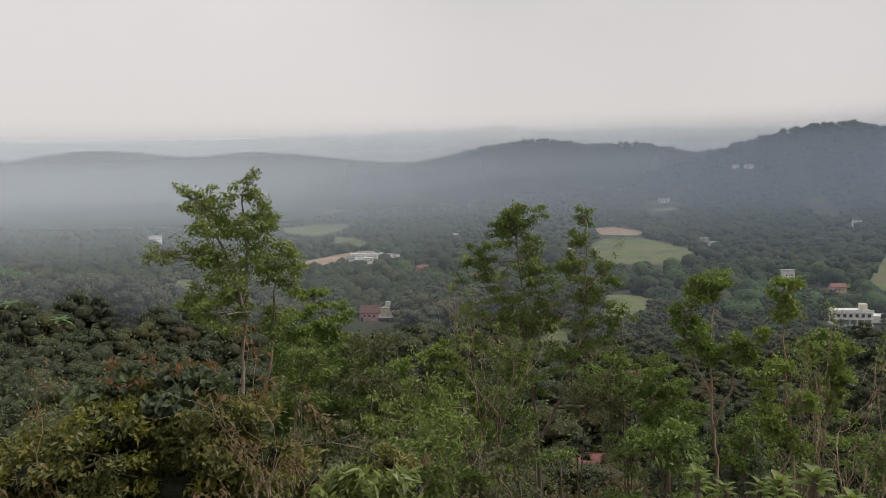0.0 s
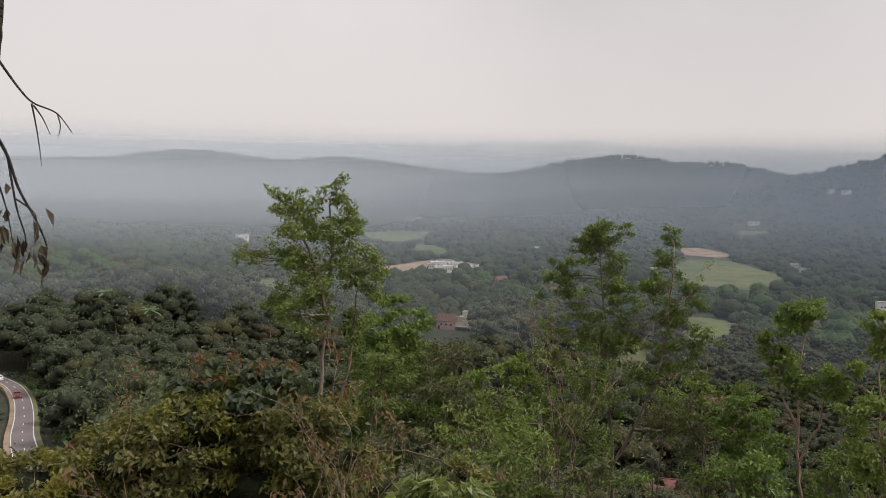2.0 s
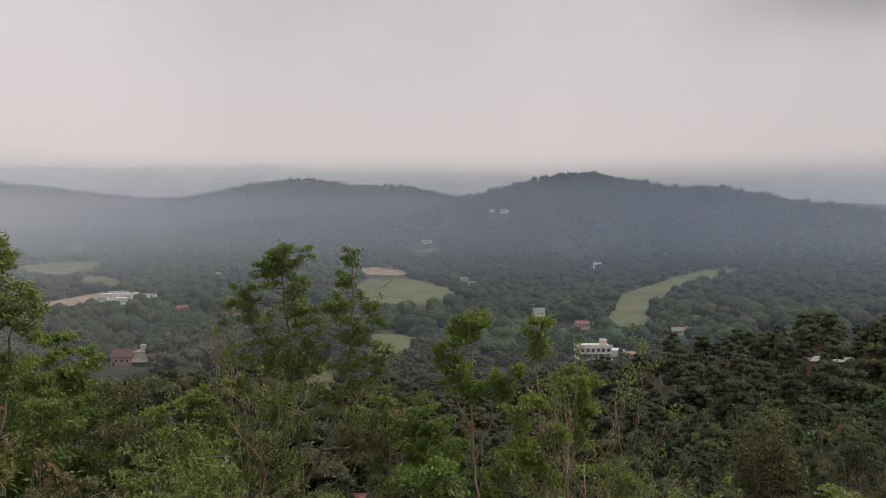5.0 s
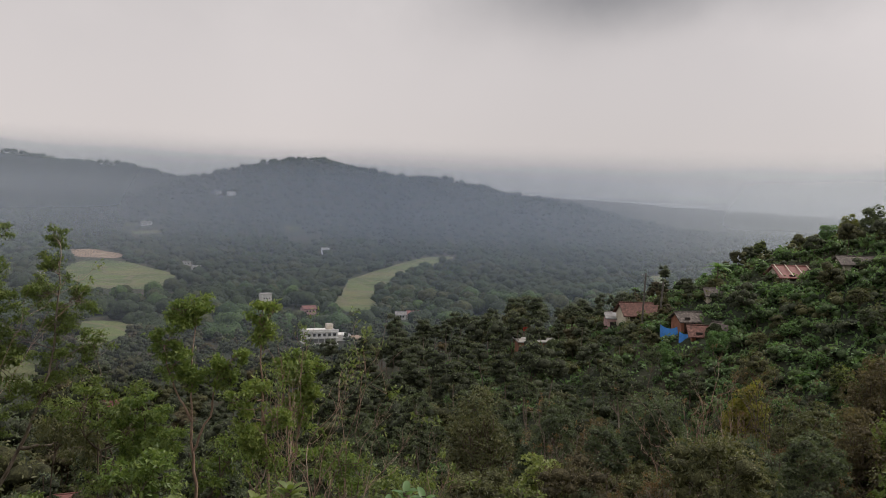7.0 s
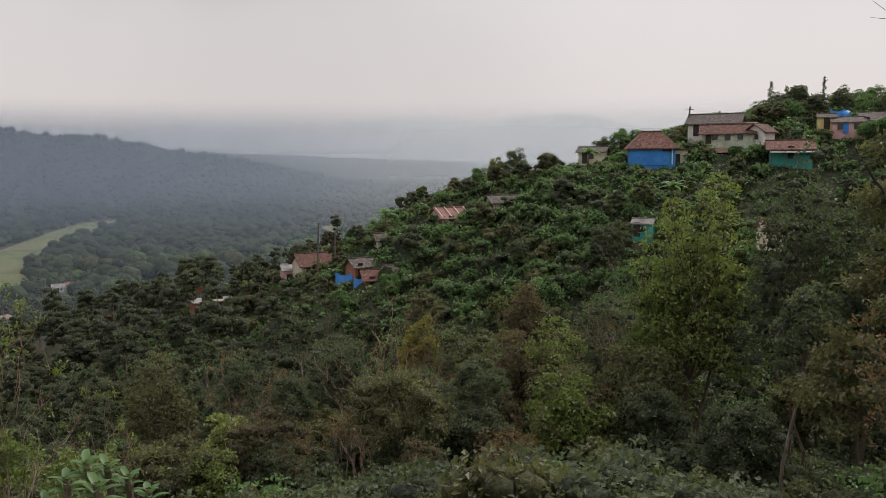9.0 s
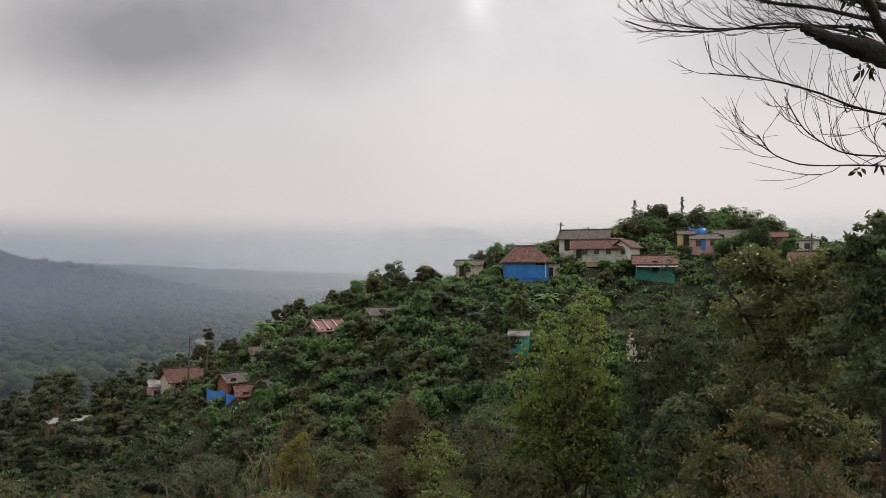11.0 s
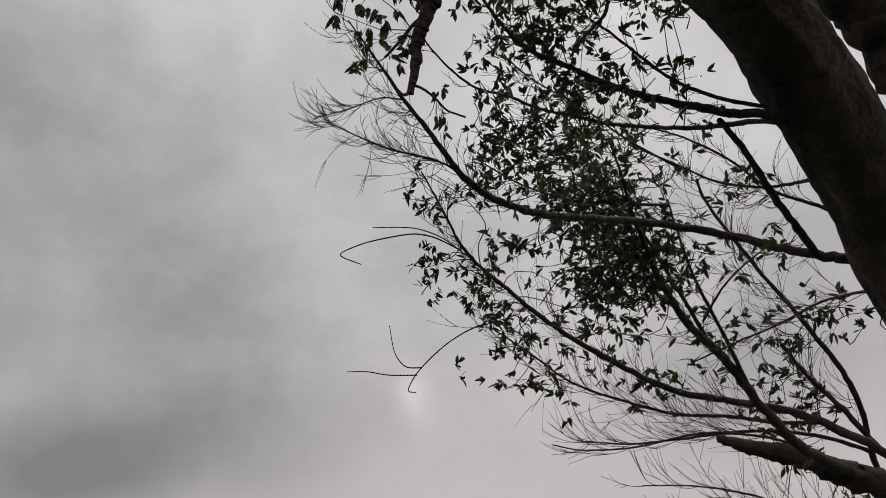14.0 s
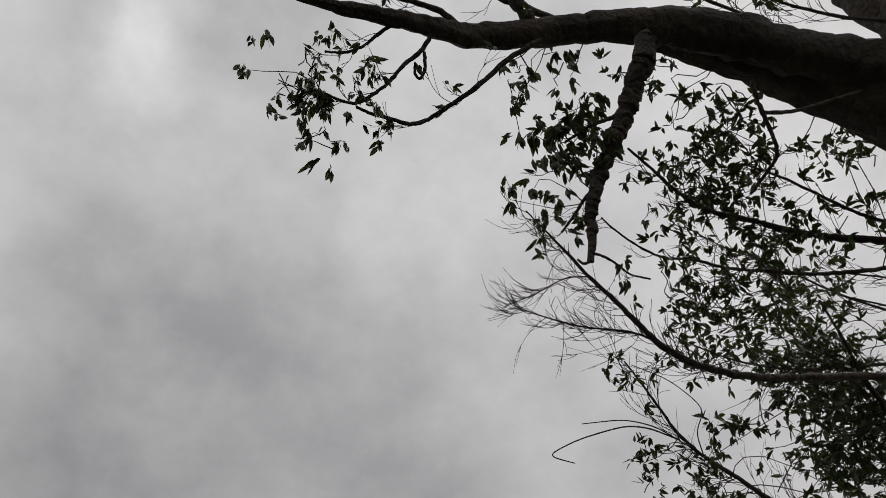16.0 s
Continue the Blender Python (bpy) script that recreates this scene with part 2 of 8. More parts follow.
BARK_PALE = bark_material("pale_bark", (0.07, 0.05, 0.035), (0.20, 0.15, 0.11), (0.42, 0.38, 0.33))
BARK_TAN = bark_material("tan_bark", (0.11, 0.065, 0.045), (0.31, 0.205, 0.145), (0.52, 0.42, 0.33))
BARK_BROWN = bark_material("brown_bark", (0.06, 0.042, 0.03), (0.13, 0.095, 0.065), (0.24, 0.19, 0.14))
BARK_DARK = bark_material("dark_bark", (0.018, 0.014, 0.012), (0.048, 0.037, 0.029), (0.115, 0.090, 0.070), 5.0)


def surface(name, stops, scale=1.0, rough=0.85, fine=9.0, grain=0.35, bump=0.3, dist=0.01, metal=0.0, vary=0.0):
    """A matt surface with stains at one scale and grain at a finer one."""
    def build(nt, N, L):
        n1, n2 = noise_node(N, L, scale, 5, 0.6), noise_node(N, L, scale * fine, 4, 0.6)
        col = ramp(N, L, n1, stops)
        col = mixc(N, L, grain, col, ramp(N, L, n2, ((0.3, (0.5, 0.5, 0.5)), (0.7, (1.35, 1.35, 1.35)))), "MULTIPLY")
        if vary:
            info = N("ShaderNodeObjectInfo")
            col = mixc(N, L, vary, col, ramp(N, L, info.outputs["Random"], ((0.0, (0.6, 0.6, 0.6)), (1.0, (1.3, 1.25, 1.2)))), "MULTIPLY")
        p, b = N("ShaderNodeBsdfPrincipled"), N("ShaderNodeBump")
        L(col, p.inputs["Base Color"])
        p.inputs["Roughness"].default_value, p.inputs["Metallic"].default_value = rough, metal
        b.inputs["Strength"].default_value, b.inputs["Distance"].default_value = bump, dist
        L(n2, b.inputs["Height"])
        L(b.outputs[0], p.inputs["Normal"])
        return p.outputs[0]
    return material(name, build)


GROUND = surface("forest_floor", ((0.3, (0.014, 0.022, 0.009)), (0.5, (0.028, 0.036, 0.015)), (0.66, (0.060, 0.046, 0.027))), 0.05, 0.95, 14, 0.7, 1.0, 0.6)
def field_material():
    """Paddy plots of differing growth with low bunds between them."""
    def build(nt, N, L):
        co, vc, ve = N("ShaderNodeTexCoord"), N("ShaderNodeTexVoronoi"), N("ShaderNodeTexVoronoi")
        ve.feature = "DISTANCE_TO_EDGE"
        for v in (vc, ve):
            v.inputs["Scale"].default_value, v.inputs["Randomness"].default_value = 0.032, 0.8
            L(co.outputs["Object"], v.inputs["Vector"])
        col = ramp(N, L, noise_node(N, L, 0.018, 5, 0.6), ((0.32, (0.060, 0.092, 0.026)), (0.5, (0.098, 0.125, 0.040)), (0.68, (0.14, 0.130, 0.056))))
        sep = N("ShaderNodeSeparateColor")
        L(vc.outputs["Color"], sep.inputs[0])
        col = mixc(N, L, 0.55, col, ramp(N, L, sep.outputs[0], ((0.0, (0.62, 0.66, 0.6)), (0.5, (1.0, 1.0, 1.0)), (1.0, (1.22, 1.2, 1.1)))), "MULTIPLY")
        col = mixc(N, L, 0.5, col, ramp(N, L, noise_node(N, L, 0.4, 4), ((0.3, (0.5, 0.5, 0.5)), (0.7, (1.35, 1.35, 1.35)))), "MULTIPLY")
        edge = ramp(N, L, ve.outputs["Distance"], ((0.02, (1, 1, 1)), (0.05, (0, 0, 0))))
        col = mixc(N, L, edge, col, (0.13, 0.12, 0.062))
        p = N("ShaderNodeBsdfPrincipled")
        L(col, p.inputs["Base Color"])
        p.inputs["Roughness"].default_value = 0.95
        return p.outputs[0]
    return material("paddy_grass", build)


FIELD = field_material()
DIRT = surface("bare_earth", ((0.3, (0.20, 0.13, 0.085)), (0.5, (0.29, 0.20, 0.135)), (0.7, (0.36, 0.28, 0.20))), 0.06, 0.95, 14, 0.4, 0.4, 0.1)
ASPHALT = surface("asphalt", ((0.3, (0.15, 0.12, 0.12)), (0.6, (0.19, 0.155, 0.155)), (0.8, (0.21, 0.18, 0.175))), 0.08, 0.9, 30, 0.3, 0.2, 0.01)
LINE = surface("road_paint", ((0.3, (0.55, 0.54, 0.50)), (0.7, (0.75, 0.74, 0.70))), 0.5, 0.8)
WHITE = surface("white_plaster", ((0.3, (0.60, 0.57, 0.52)), (0.6, (0.76, 0.74, 0.70)), (0.8, (0.80, 0.79, 0.76))), 0.5, 0.85)
CREAM = surface("cream_plaster", ((0.3, (0.40, 0.34, 0.26)), (0.55, (0.62, 0.56, 0.44)), (0.8, (0.70, 0.66, 0.55))), 0.6, 0.85)
CONCRETE = surface("raw_concrete", ((0.3, (0.22, 0.20, 0.18)), (0.6, (0.36, 0.34, 0.31)), (0.8, (0.45, 0.43, 0.40))), 0.5, 0.9)
BRICKWALL = surface("red_brick", ((0.3, (0.22, 0.085, 0.055)), (0.6, (0.34, 0.15, 0.095)), (0.8, (0.42, 0.22, 0.15))), 1.2, 0.9)
PINK = surface("pink_plaster", ((0.3, (0.52, 0.27, 0.27)), (0.6, (0.66, 0.42, 0.40)), (0.8, (0.72, 0.52, 0.49))), 0.6, 0.85)
YELLOW = surface("yellow_plaster", ((0.3, (0.50, 0.40, 0.14)), (0.7, (0.70, 0.60, 0.28))), 0.6, 0.85)
TILE = surface("clay_tile", ((0.30, (0.05, 0.026, 0.021)), (0.5, (0.125, 0.056, 0.043)), (0.72, (0.24, 0.125, 0.10))), 2.2, 0.9, 5, 0.9, 0.5, 0.05, vary=0.5)
TILE_OLD = surface("weathered_tile", ((0.30, (0.045, 0.038, 0.034)), (0.5, (0.10, 0.082, 0.072)), (0.72, (0.20, 0.17, 0.155))), 2.2, 0.9, 5, 0.9, 0.5, 0.05, vary=0.5)
REDSHEET = surface("red_sheet", ((0.3, (0.12, 0.04, 0.034)), (0.6, (0.22, 0.08, 0.065)), (0.8, (0.30, 0.14, 0.115))), 0.7, 0.6)
TIN = surface("old_tin", ((0.3, (0.13, 0.11, 0.10)), (0.55, (0.26, 0.25, 0.24)), (0.8, (0.38, 0.37, 0.36))), 0.6, 0.6, 9, 0.4, 0.2, 0.01, 0.3)
BLUE = surface("blue_tarpaulin", ((0.3, (0.02, 0.16, 0.50)), (0.6, (0.03, 0.24, 0.66)), (0.8, (0.07, 0.32, 0.74))), 0.5, 0.5)
TEAL = surface("teal_paint", ((0.3, (0.02, 0.20, 0.17)), (0.6, (0.04, 0.32, 0.27)), (0.8, (0.10, 0.42, 0.36))), 0.6, 0.6)
# dark timber and other dark parts; also stands in for shade inside openings
SHADOW = surface("dark_timber_and_shade", ((0.3, (0.02, 0.016, 0.013)), (0.7, (0.06, 0.045, 0.035))), 2.0, 0.8)
GLASS = surface("dim_window_glass", ((0.3, (0.02, 0.025, 0.03)), (0.7, (0.04, 0.05, 0.055))), 1.0, 0.12)
WOODPOLE = surface("grey_timber", ((0.3, (0.08, 0.07, 0.06)), (0.7, (0.18, 0.16, 0.14))), 3.0, 0.9)


def haze_material(name, density, foot, full, fade, top, reach):
    """Lit translucent sheet imitating mist: opacity rises from the foot to full height and thins out again towards the
    top.
    """
    def build(nt, N, L):
        geo, sep = N("ShaderNodeNewGeometry"), N("ShaderNodeSeparateXYZ")
        L(geo.outputs["Position"], sep.inputs[0])

        def step(a, b, lo, hi):
            m = N("ShaderNodeMapRange")
            m.interpolation_type = "SMOOTHSTEP"
            L(sep.outputs["Z"], m.inputs["Value"])
            for k, v in (("From Min", a), ("From Max", b), ("To Min", lo), ("To Max", hi)):
                m.inputs[k].default_value = v
            return m.outputs[0]
        mul = N("ShaderNodeMath")
        mul.operation = "MULTIPLY"
        L(step(foot, full, 0, density), mul.inputs[0])
        L(step(fade, top, 1, 0), mul.inputs[1])
        wisp = N("ShaderNodeMapRange")
        L(noise_node(N, L, 0.0022, 3, 0.5, "Object"), wisp.inputs["Value"])
        for k, v in (("From Min", 0.3), ("From Max", 0.7), ("To Min", 0.85), ("To Max", 1.15)):
            wisp.inputs[k].default_value = v
        mul2 = N("ShaderNodeMath")
        mul2.operation = "MULTIPLY"
        L(mul.outputs[0], mul2.inputs[0])
        L(wisp.outputs[0], mul2.inputs[1])
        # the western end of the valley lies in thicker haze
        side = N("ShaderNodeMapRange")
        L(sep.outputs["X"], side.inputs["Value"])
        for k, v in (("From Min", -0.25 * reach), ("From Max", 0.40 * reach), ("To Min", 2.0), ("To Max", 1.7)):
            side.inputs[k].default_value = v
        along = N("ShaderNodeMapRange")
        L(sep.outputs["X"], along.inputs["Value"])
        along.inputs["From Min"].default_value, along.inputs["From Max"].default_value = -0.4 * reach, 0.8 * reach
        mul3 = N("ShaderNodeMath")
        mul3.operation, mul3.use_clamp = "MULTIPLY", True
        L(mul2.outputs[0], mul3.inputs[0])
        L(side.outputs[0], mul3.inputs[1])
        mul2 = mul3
        # uneven brightness of the haze along the valley is put into the sheet colour
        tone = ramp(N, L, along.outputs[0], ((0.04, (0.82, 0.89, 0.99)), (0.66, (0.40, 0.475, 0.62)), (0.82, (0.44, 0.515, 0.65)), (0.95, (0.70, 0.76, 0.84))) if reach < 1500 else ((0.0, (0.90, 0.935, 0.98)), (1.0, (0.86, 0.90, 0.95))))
        d, t, half, clear, mx = N("ShaderNodeBsdfDiffuse"), N("ShaderNodeBsdfTranslucent"), N("ShaderNodeMixShader"), N("ShaderNodeBsdfTransparent"), N("ShaderNodeMixShader")
        for s in (d, t):
            L(tone, s.inputs["Color"])
        half.inputs[0].default_value = 0.5
        L(d.outputs[0], half.inputs[1])
        L(t.outputs[0], half.inputs[2])
        L(mul2.outputs[0], mx.inputs[0])
        L(clear.outputs[0], mx.inputs[1])
        L(half.outputs[0], mx.inputs[2])
        return mx.outputs[0]
    return material(name, build)


# ---- mesh helpers ----
def mesh_of(name, verts, faces, mat, smooth=False):
    """A mesh from an array of corners and an array of equal-sided faces."""
    verts, faces = np.asarray(verts, np.float32), np.asarray(faces, np.int32)
    me = bpy.data.meshes.new(name)
    n, k = faces.shape
    me.vertices.add(len(verts))
    me.vertices.foreach_set("co", verts.ravel())
    me.loops.add(n * k)
    me.loops.foreach_set("vertex_index", faces.ravel())
    me.polygons.add(n)
    me.polygons.foreach_set("loop_start", np.arange(0, n * k, k, dtype=np.int32))
    me.polygons.foreach_set("use_smooth", np.full(n, smooth))
    me.update(calc_edges=True)
    me.materials.append(mat)
    return me


def mesh_part(name, verts, faces, mat, parent=None, label="", smooth=False):
    ob = new(name, mesh_of(name, verts, faces, mat, smooth))
    ob.parent = parent
    return tagged(ob, label)


def part(name, bm, mat, parent=None, label=""):
    """Links a bmesh as one mesh object under a thing or a part."""
    me = bpy.data.meshes.new(name)
    bm.normal_update()
    bm.to_mesh(me)
    bm.free()
    me.materials.append(mat)
    ob = new(name, me)
    ob.parent = parent
    return tagged(ob, label)


def thing(name, m, label, category, group="", kind=""):
    ob = new(name)
    ob.matrix_world = m
    ob.empty_display_size = 0.2
    return tagged(ob, label, category, group, kind)


def box(bm, cx, cy, cz, sx, sy, sz, bevel=0.0, m=None):
    g = bmesh.ops.create_cube(bm, size=1.0, matrix=(m or Matrix()) @ Matrix.Translation((cx, cy, cz)) @ Matrix.Diagonal((sx, sy, sz, 1)))
    if bevel:
        edges = list({e for v in g["verts"] for e in v.link_edges})
        bmesh.ops.bevel(bm, geom=edges, offset=bevel, segments=1, affect="EDGES")
    return bm


def bbox(*a, **k):
    return box(bmesh.new(), *a, **k)


def unit(v):
    return v / (np.linalg.norm(v, axis=-1, keepdims=True) + 1e-9)


def tubes(lines, sides=5):
    """One mesh's corners and quads for many tapering tubes: each line is (points, radii)."""
    V, F, base = [], [], 0
    for pts, rad in lines:
        pts, rad = np.asarray(pts, float), np.asarray(rad, float)
        tan = unit(np.gradient(pts, axis=0))
        ref = np.where(np.abs(tan[:, 2:3]) > 0.8, [[1.0, 0, 0]], [[0, 0, 1.0]])
        a = unit(np.cross(tan, ref))
        b = np.cross(tan, a)
        ang = np.arange(sides) * 2 * np.pi / sides
        ring = pts[:, None] + rad[:, None, None] * (np.cos(ang)[None, :, None] * a[:, None] + np.sin(ang)[None, :, None] * b[:, None])
        V.append(ring.reshape(-1, 3))
        n = len(pts)
        i = np.arange(n - 1)[:, None] * sides + np.arange(sides)[None]
        j = np.arange(n - 1)[:, None] * sides + (np.arange(sides)[None] + 1) % sides
        F.append(np.stack([i, j, j + sides, i + sides], -1).reshape(-1, 4) + base)
        base += n * sides
    return np.concatenate(V), np.concatenate(F)


def leaves(rng, centres, length, width, droop=0.2, out=None, spread=1.0):
    """Folded four-cornered leaves at the centres, pointing roughly outwards and drooping."""
    n = len(centres)
    d = rng.normal(size=(n, 3)) * spread
    if out is not None:
        d = d * 0.7 + out
    d[:, 2] -= droop
    d = unit(d)
    up = unit(rng.normal(size=(n, 3)) * 0.6 + [0, 0, 1.0])
    s = unit(np.cross(d, up))
    nn = np.cross(s, d)
    ln = length * rng.uniform(0.6, 1.3, (n, 1))
    wd = width * rng.uniform(0.7, 1.3, (n, 1))
    p0 = centres - d * ln * 0.5
    p2 = centres + d * ln * 0.5 - nn * ln * 0.12
    mid = centres - d * ln * 0.06
    V = np.stack([p0, mid + s * wd * 0.5 + nn * wd * 0.14, p2, mid - s * wd * 0.5 + nn * wd * 0.14], 1)
    return V.reshape(-1, 3), np.arange(n * 4).reshape(-1, 4)


def curve(rng, a, b, bend=0.12, n=7):
    """A wandering line between two points."""
    a, b = np.asarray(a, float), np.asarray(b, float)
    t = np.linspace(0, 1, n)[:, None]
    ln = np.linalg.norm(b - a)
    o1, o2 = rng.normal(size=3) * bend * ln, rng.normal(size=3) * bend * ln * 0.5
    return a + (b - a) * t + np.sin(np.pi * t) * o1 + np.sin(2 * np.pi * t) * o2


def ball_points(rng, n, shell=0.55):
    p = unit(rng.normal(size=(n, 3)))
    return p * (shell + (1 - shell) * rng.uniform(0, 1, (n, 1))) ** 0.8


# ---- terrain ----
def crest(points, n):
    """A ridge line through (angle, distance, height above the valley), evenly sampled."""
    p = np.array(points, float)
    s = np.linspace(0, len(p) - 1, n)
    k = np.arange(len(p))
    az, d, h = (np.interp(s, k, p[:, i]) for i in range(3))
    az = np.radians(az)
    return np.c_[d * np.sin(az), d * np.cos(az), h]


def ridge_from_elevation(points, d, drop, n=90):
    """A far ridge at about distance d: (angle, elevation) in degrees; drop: height of its trees."""
    return crest([(a, d, 70 + d * math.tan(radians(e)) - drop) for a, e in points], n)


RIDGES = [
    # hazy range beyond the valley
    (ridge_from_elevation([(-60, 1.0), (-45, 1.3), (-33, 1.5), (-30, 1.9), (-27.7, 2.2), (-24.3, 1.85), (-22.8, 1.6), (-18.1, 2.0), (-14.3, 1.6), (-12, 1.25), (-8, 1.1), (-4, 0.6), (2, 0.2)], 2600, 0, 150), 330),
    # the middle hills
    (ridge_from_elevation([(-11, 0.4), (-7.4, 1.0), (-4, 1.7), (-1.3, 2.3), (1, 2.5), (3.5, 2.05), (6.5, 2.1), (8.6, 1.6), (11, 1.25), (14, 0.9)], 1900, 8, 110), 230),
    # the dark hill
    (ridge_from_elevation([(9, -0.4), (11, 0.5), (13.6, 1.6), (16.2, 2.4), (18.8, 3.0), (20.8, 2.6), (24.4, 2.0), (27, 2.05), (30.8, 1.2), (34.6, 0.7), (38.4, -0.2), (43, -1.3)], 1500, 8, 110), 210),
    # low range behind the village spur
    (ridge_from_elevation([(28, 0.9), (38, 0.7), (43.5, 0.4), (52.5, 0.05), (62, 0.1), (80, 0.2)], 2500, 0, 110), 300),
    # wooded knoll by the road, and the shoulder behind it
    (crest([(-43, 300, 8), (-38, 320, 12), (-32.5, 320, 22), (-28.7, 320, 21), (-25, 330, 15), (-20, 340, 5)], 40), 60),
    (crest([(-60, 640, 40), (-45, 680, 34), (-40, 700, 24), (-36, 700, 14), (-32, 700, 4)], 40), 120),
    # the village spur
    (crest([(22, 262, 9), (27, 245, 18), (31, 230, 27), (35, 217, 32.5), (39, 205, 38.5), (43, 196, 45.5), (46, 190, 50), (51, 175, 58.5), (54.6, 166, 64.5), (59, 160, 67), (62.5, 154, 68.6), (66, 163, 72.5), (70, 172, 77.5), (75, 175, 77.5), (80, 168, 74.5), (86, 155, 72), (95, 135, 70), (110, 115, 68), (130, 100, 66)], 120), 70),
]


def ground_height(x, y):
    x, y = np.atleast_1d(np.asarray(x, float)), np.atleast_1d(np.asarray(y, float))
    d = np.hypot(x, y)
    az = np.degrees(np.arctan2(x, y))
    reach = np.interp(az, [-180, 2, 10, 20, 35, 60, 180], [95, 95, 108, 128, 165, 185, 185]) + 75 * np.clip((-az - 22) / 16, 0, 1)
    back = np.clip((np.abs(az - 20) - 110) / 40, 0, 1)
    cam_hill = 67.4 * np.exp(-d / reach) * (1 - back) + back * (67.4 + 0.10 * np.minimum(d, 300)) * np.exp(-(d / 900) ** 2)
    total = cam_hill ** 4
    for pts, w in RIDGES:
        h = np.zeros_like(x)
        for i in range(0, len(x), 4000):
            sl = slice(i, i + 4000)
            q = (x[sl, None] - pts[None, :, 0]) ** 2 + (y[sl, None] - pts[None, :, 1]) ** 2
            h[sl] = np.max(pts[None, :, 2] * np.exp(-q / w ** 2), 1)
        total += np.maximum(h, 0) ** 4
    far = np.clip((d - 850) / 700, 0, 1)
    total += (26 * far * far * (3 - 2 * far)) ** 4
    return 30 + total ** 0.25


FAR_RANGE = ((-62, 2.0), (-45, 2.5), (-30, 2.7), (-20, 2.75), (-14, 3.0), (-11, 2.95), (-7.5, 3.2), (-4, 3.2), (-1.7, 3.42), (1, 3.02), (4.3, 2.9), (8, 3.02), (11.5, 2.8), (16, 2.7), (24, 2.5), (30.5, 2.42), (34.5, 2.8), (37, 2.7), (40.5, 2.58), (42.5, 2.62), (45.2, 2.92), (49, 3.1), (52.4, 2.78), (56.5, 3.2), (59.8, 3.2), (62, 2.4), (70, 1.6), (90, 1.2))


def build_far_range():
    """The far blue mountains, a plain self-lit strip of distance behind everything."""
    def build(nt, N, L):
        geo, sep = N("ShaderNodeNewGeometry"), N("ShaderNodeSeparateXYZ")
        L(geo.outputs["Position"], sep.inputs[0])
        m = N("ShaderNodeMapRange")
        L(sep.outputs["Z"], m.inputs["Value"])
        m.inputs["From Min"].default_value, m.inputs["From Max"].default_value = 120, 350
        # haze is put into the colour, which glows instead of being lit
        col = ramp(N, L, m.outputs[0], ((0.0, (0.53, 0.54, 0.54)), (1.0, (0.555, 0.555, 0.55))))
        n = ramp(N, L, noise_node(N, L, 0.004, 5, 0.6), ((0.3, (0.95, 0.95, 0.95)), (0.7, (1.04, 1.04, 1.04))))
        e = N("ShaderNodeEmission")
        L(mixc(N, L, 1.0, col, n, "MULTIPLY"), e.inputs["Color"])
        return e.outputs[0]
    mat = material("far_mountains_haze_glow", build)
    az = np.arange(-62, 90.05, 0.1)
    el = np.interp(az, [a for a, _ in FAR_RANGE], [e for _, e in FAR_RANGE])
    k = np.exp(-0.5 * (np.arange(-12, 13) / 5.0) ** 2)
    el = np.convolve(np.pad(el, 12, mode="edge"), k / k.sum(), "valid")
    rng = np.random.default_rng(3)
    el += np.convolve(rng.normal(size=len(el) + 8), np.ones(9) / 9, "valid") * 0.035
    d = 4600.0
    x, y, z = d * np.sin(np.radians(az)), d * np.cos(np.radians(az)), 100 + d * np.tan(np.radians(el))
    n = len(az)
    V = np.r_[np.c_[x, y, np.full(n, 20.0)], np.c_[x, y, z]]
    i = np.arange(n - 1)
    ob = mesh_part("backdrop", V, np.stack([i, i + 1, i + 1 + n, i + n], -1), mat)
    tagged(ob, "far pale mountain range, glowing strip in painted haze colour", "mountains", kind="structure")


build_far_range()


def gz(x, y):
    return float(ground_height(x, y)[0])


def on_ground(az, d, up=0.0):
    p = at(az, d)
    p.z = gz(p.x, p.y) + up
    return p


def build_ground():
    az = np.radians(np.r_[np.arange(-180, -66, 4.0), np.arange(-66, 100, 0.5), np.arange(100, 180, 4.0)])
    r = np.r_[0.0, 2.0 * (4950 / 2.0) ** (np.arange(170) / 169)]
    A, R = np.meshgrid(az, r)
    x, y = (R * np.sin(A)).ravel(), (R * np.cos(A)).ravel()
    z = ground_height(x, y)
    rng = np.random.default_rng(5)
    d = np.hypot(x, y)
    z += rng.normal(size=len(z)) * np.clip((d - 1500) / 1500, 0, 1) * np.where(d < 3300, 2.5, 1.0)
    n, m = len(az), len(r)
    i = (np.arange(m - 1)[:, None] * n + np.arange(n)[None])
    j = (np.arange(m - 1)[:, None] * n + (np.arange(n)[None] + 1) % n)
    F = np.stack([i, i + n, j + n, j], -1).reshape(-1, 4)
    ob = mesh_part("ground", np.c_[x, y, z], F, GROUND, smooth=True)
    tagged(ob, "wooded hillside and valley floor rolling to far hills", "ground", kind="structure")
    return ob


build_ground()


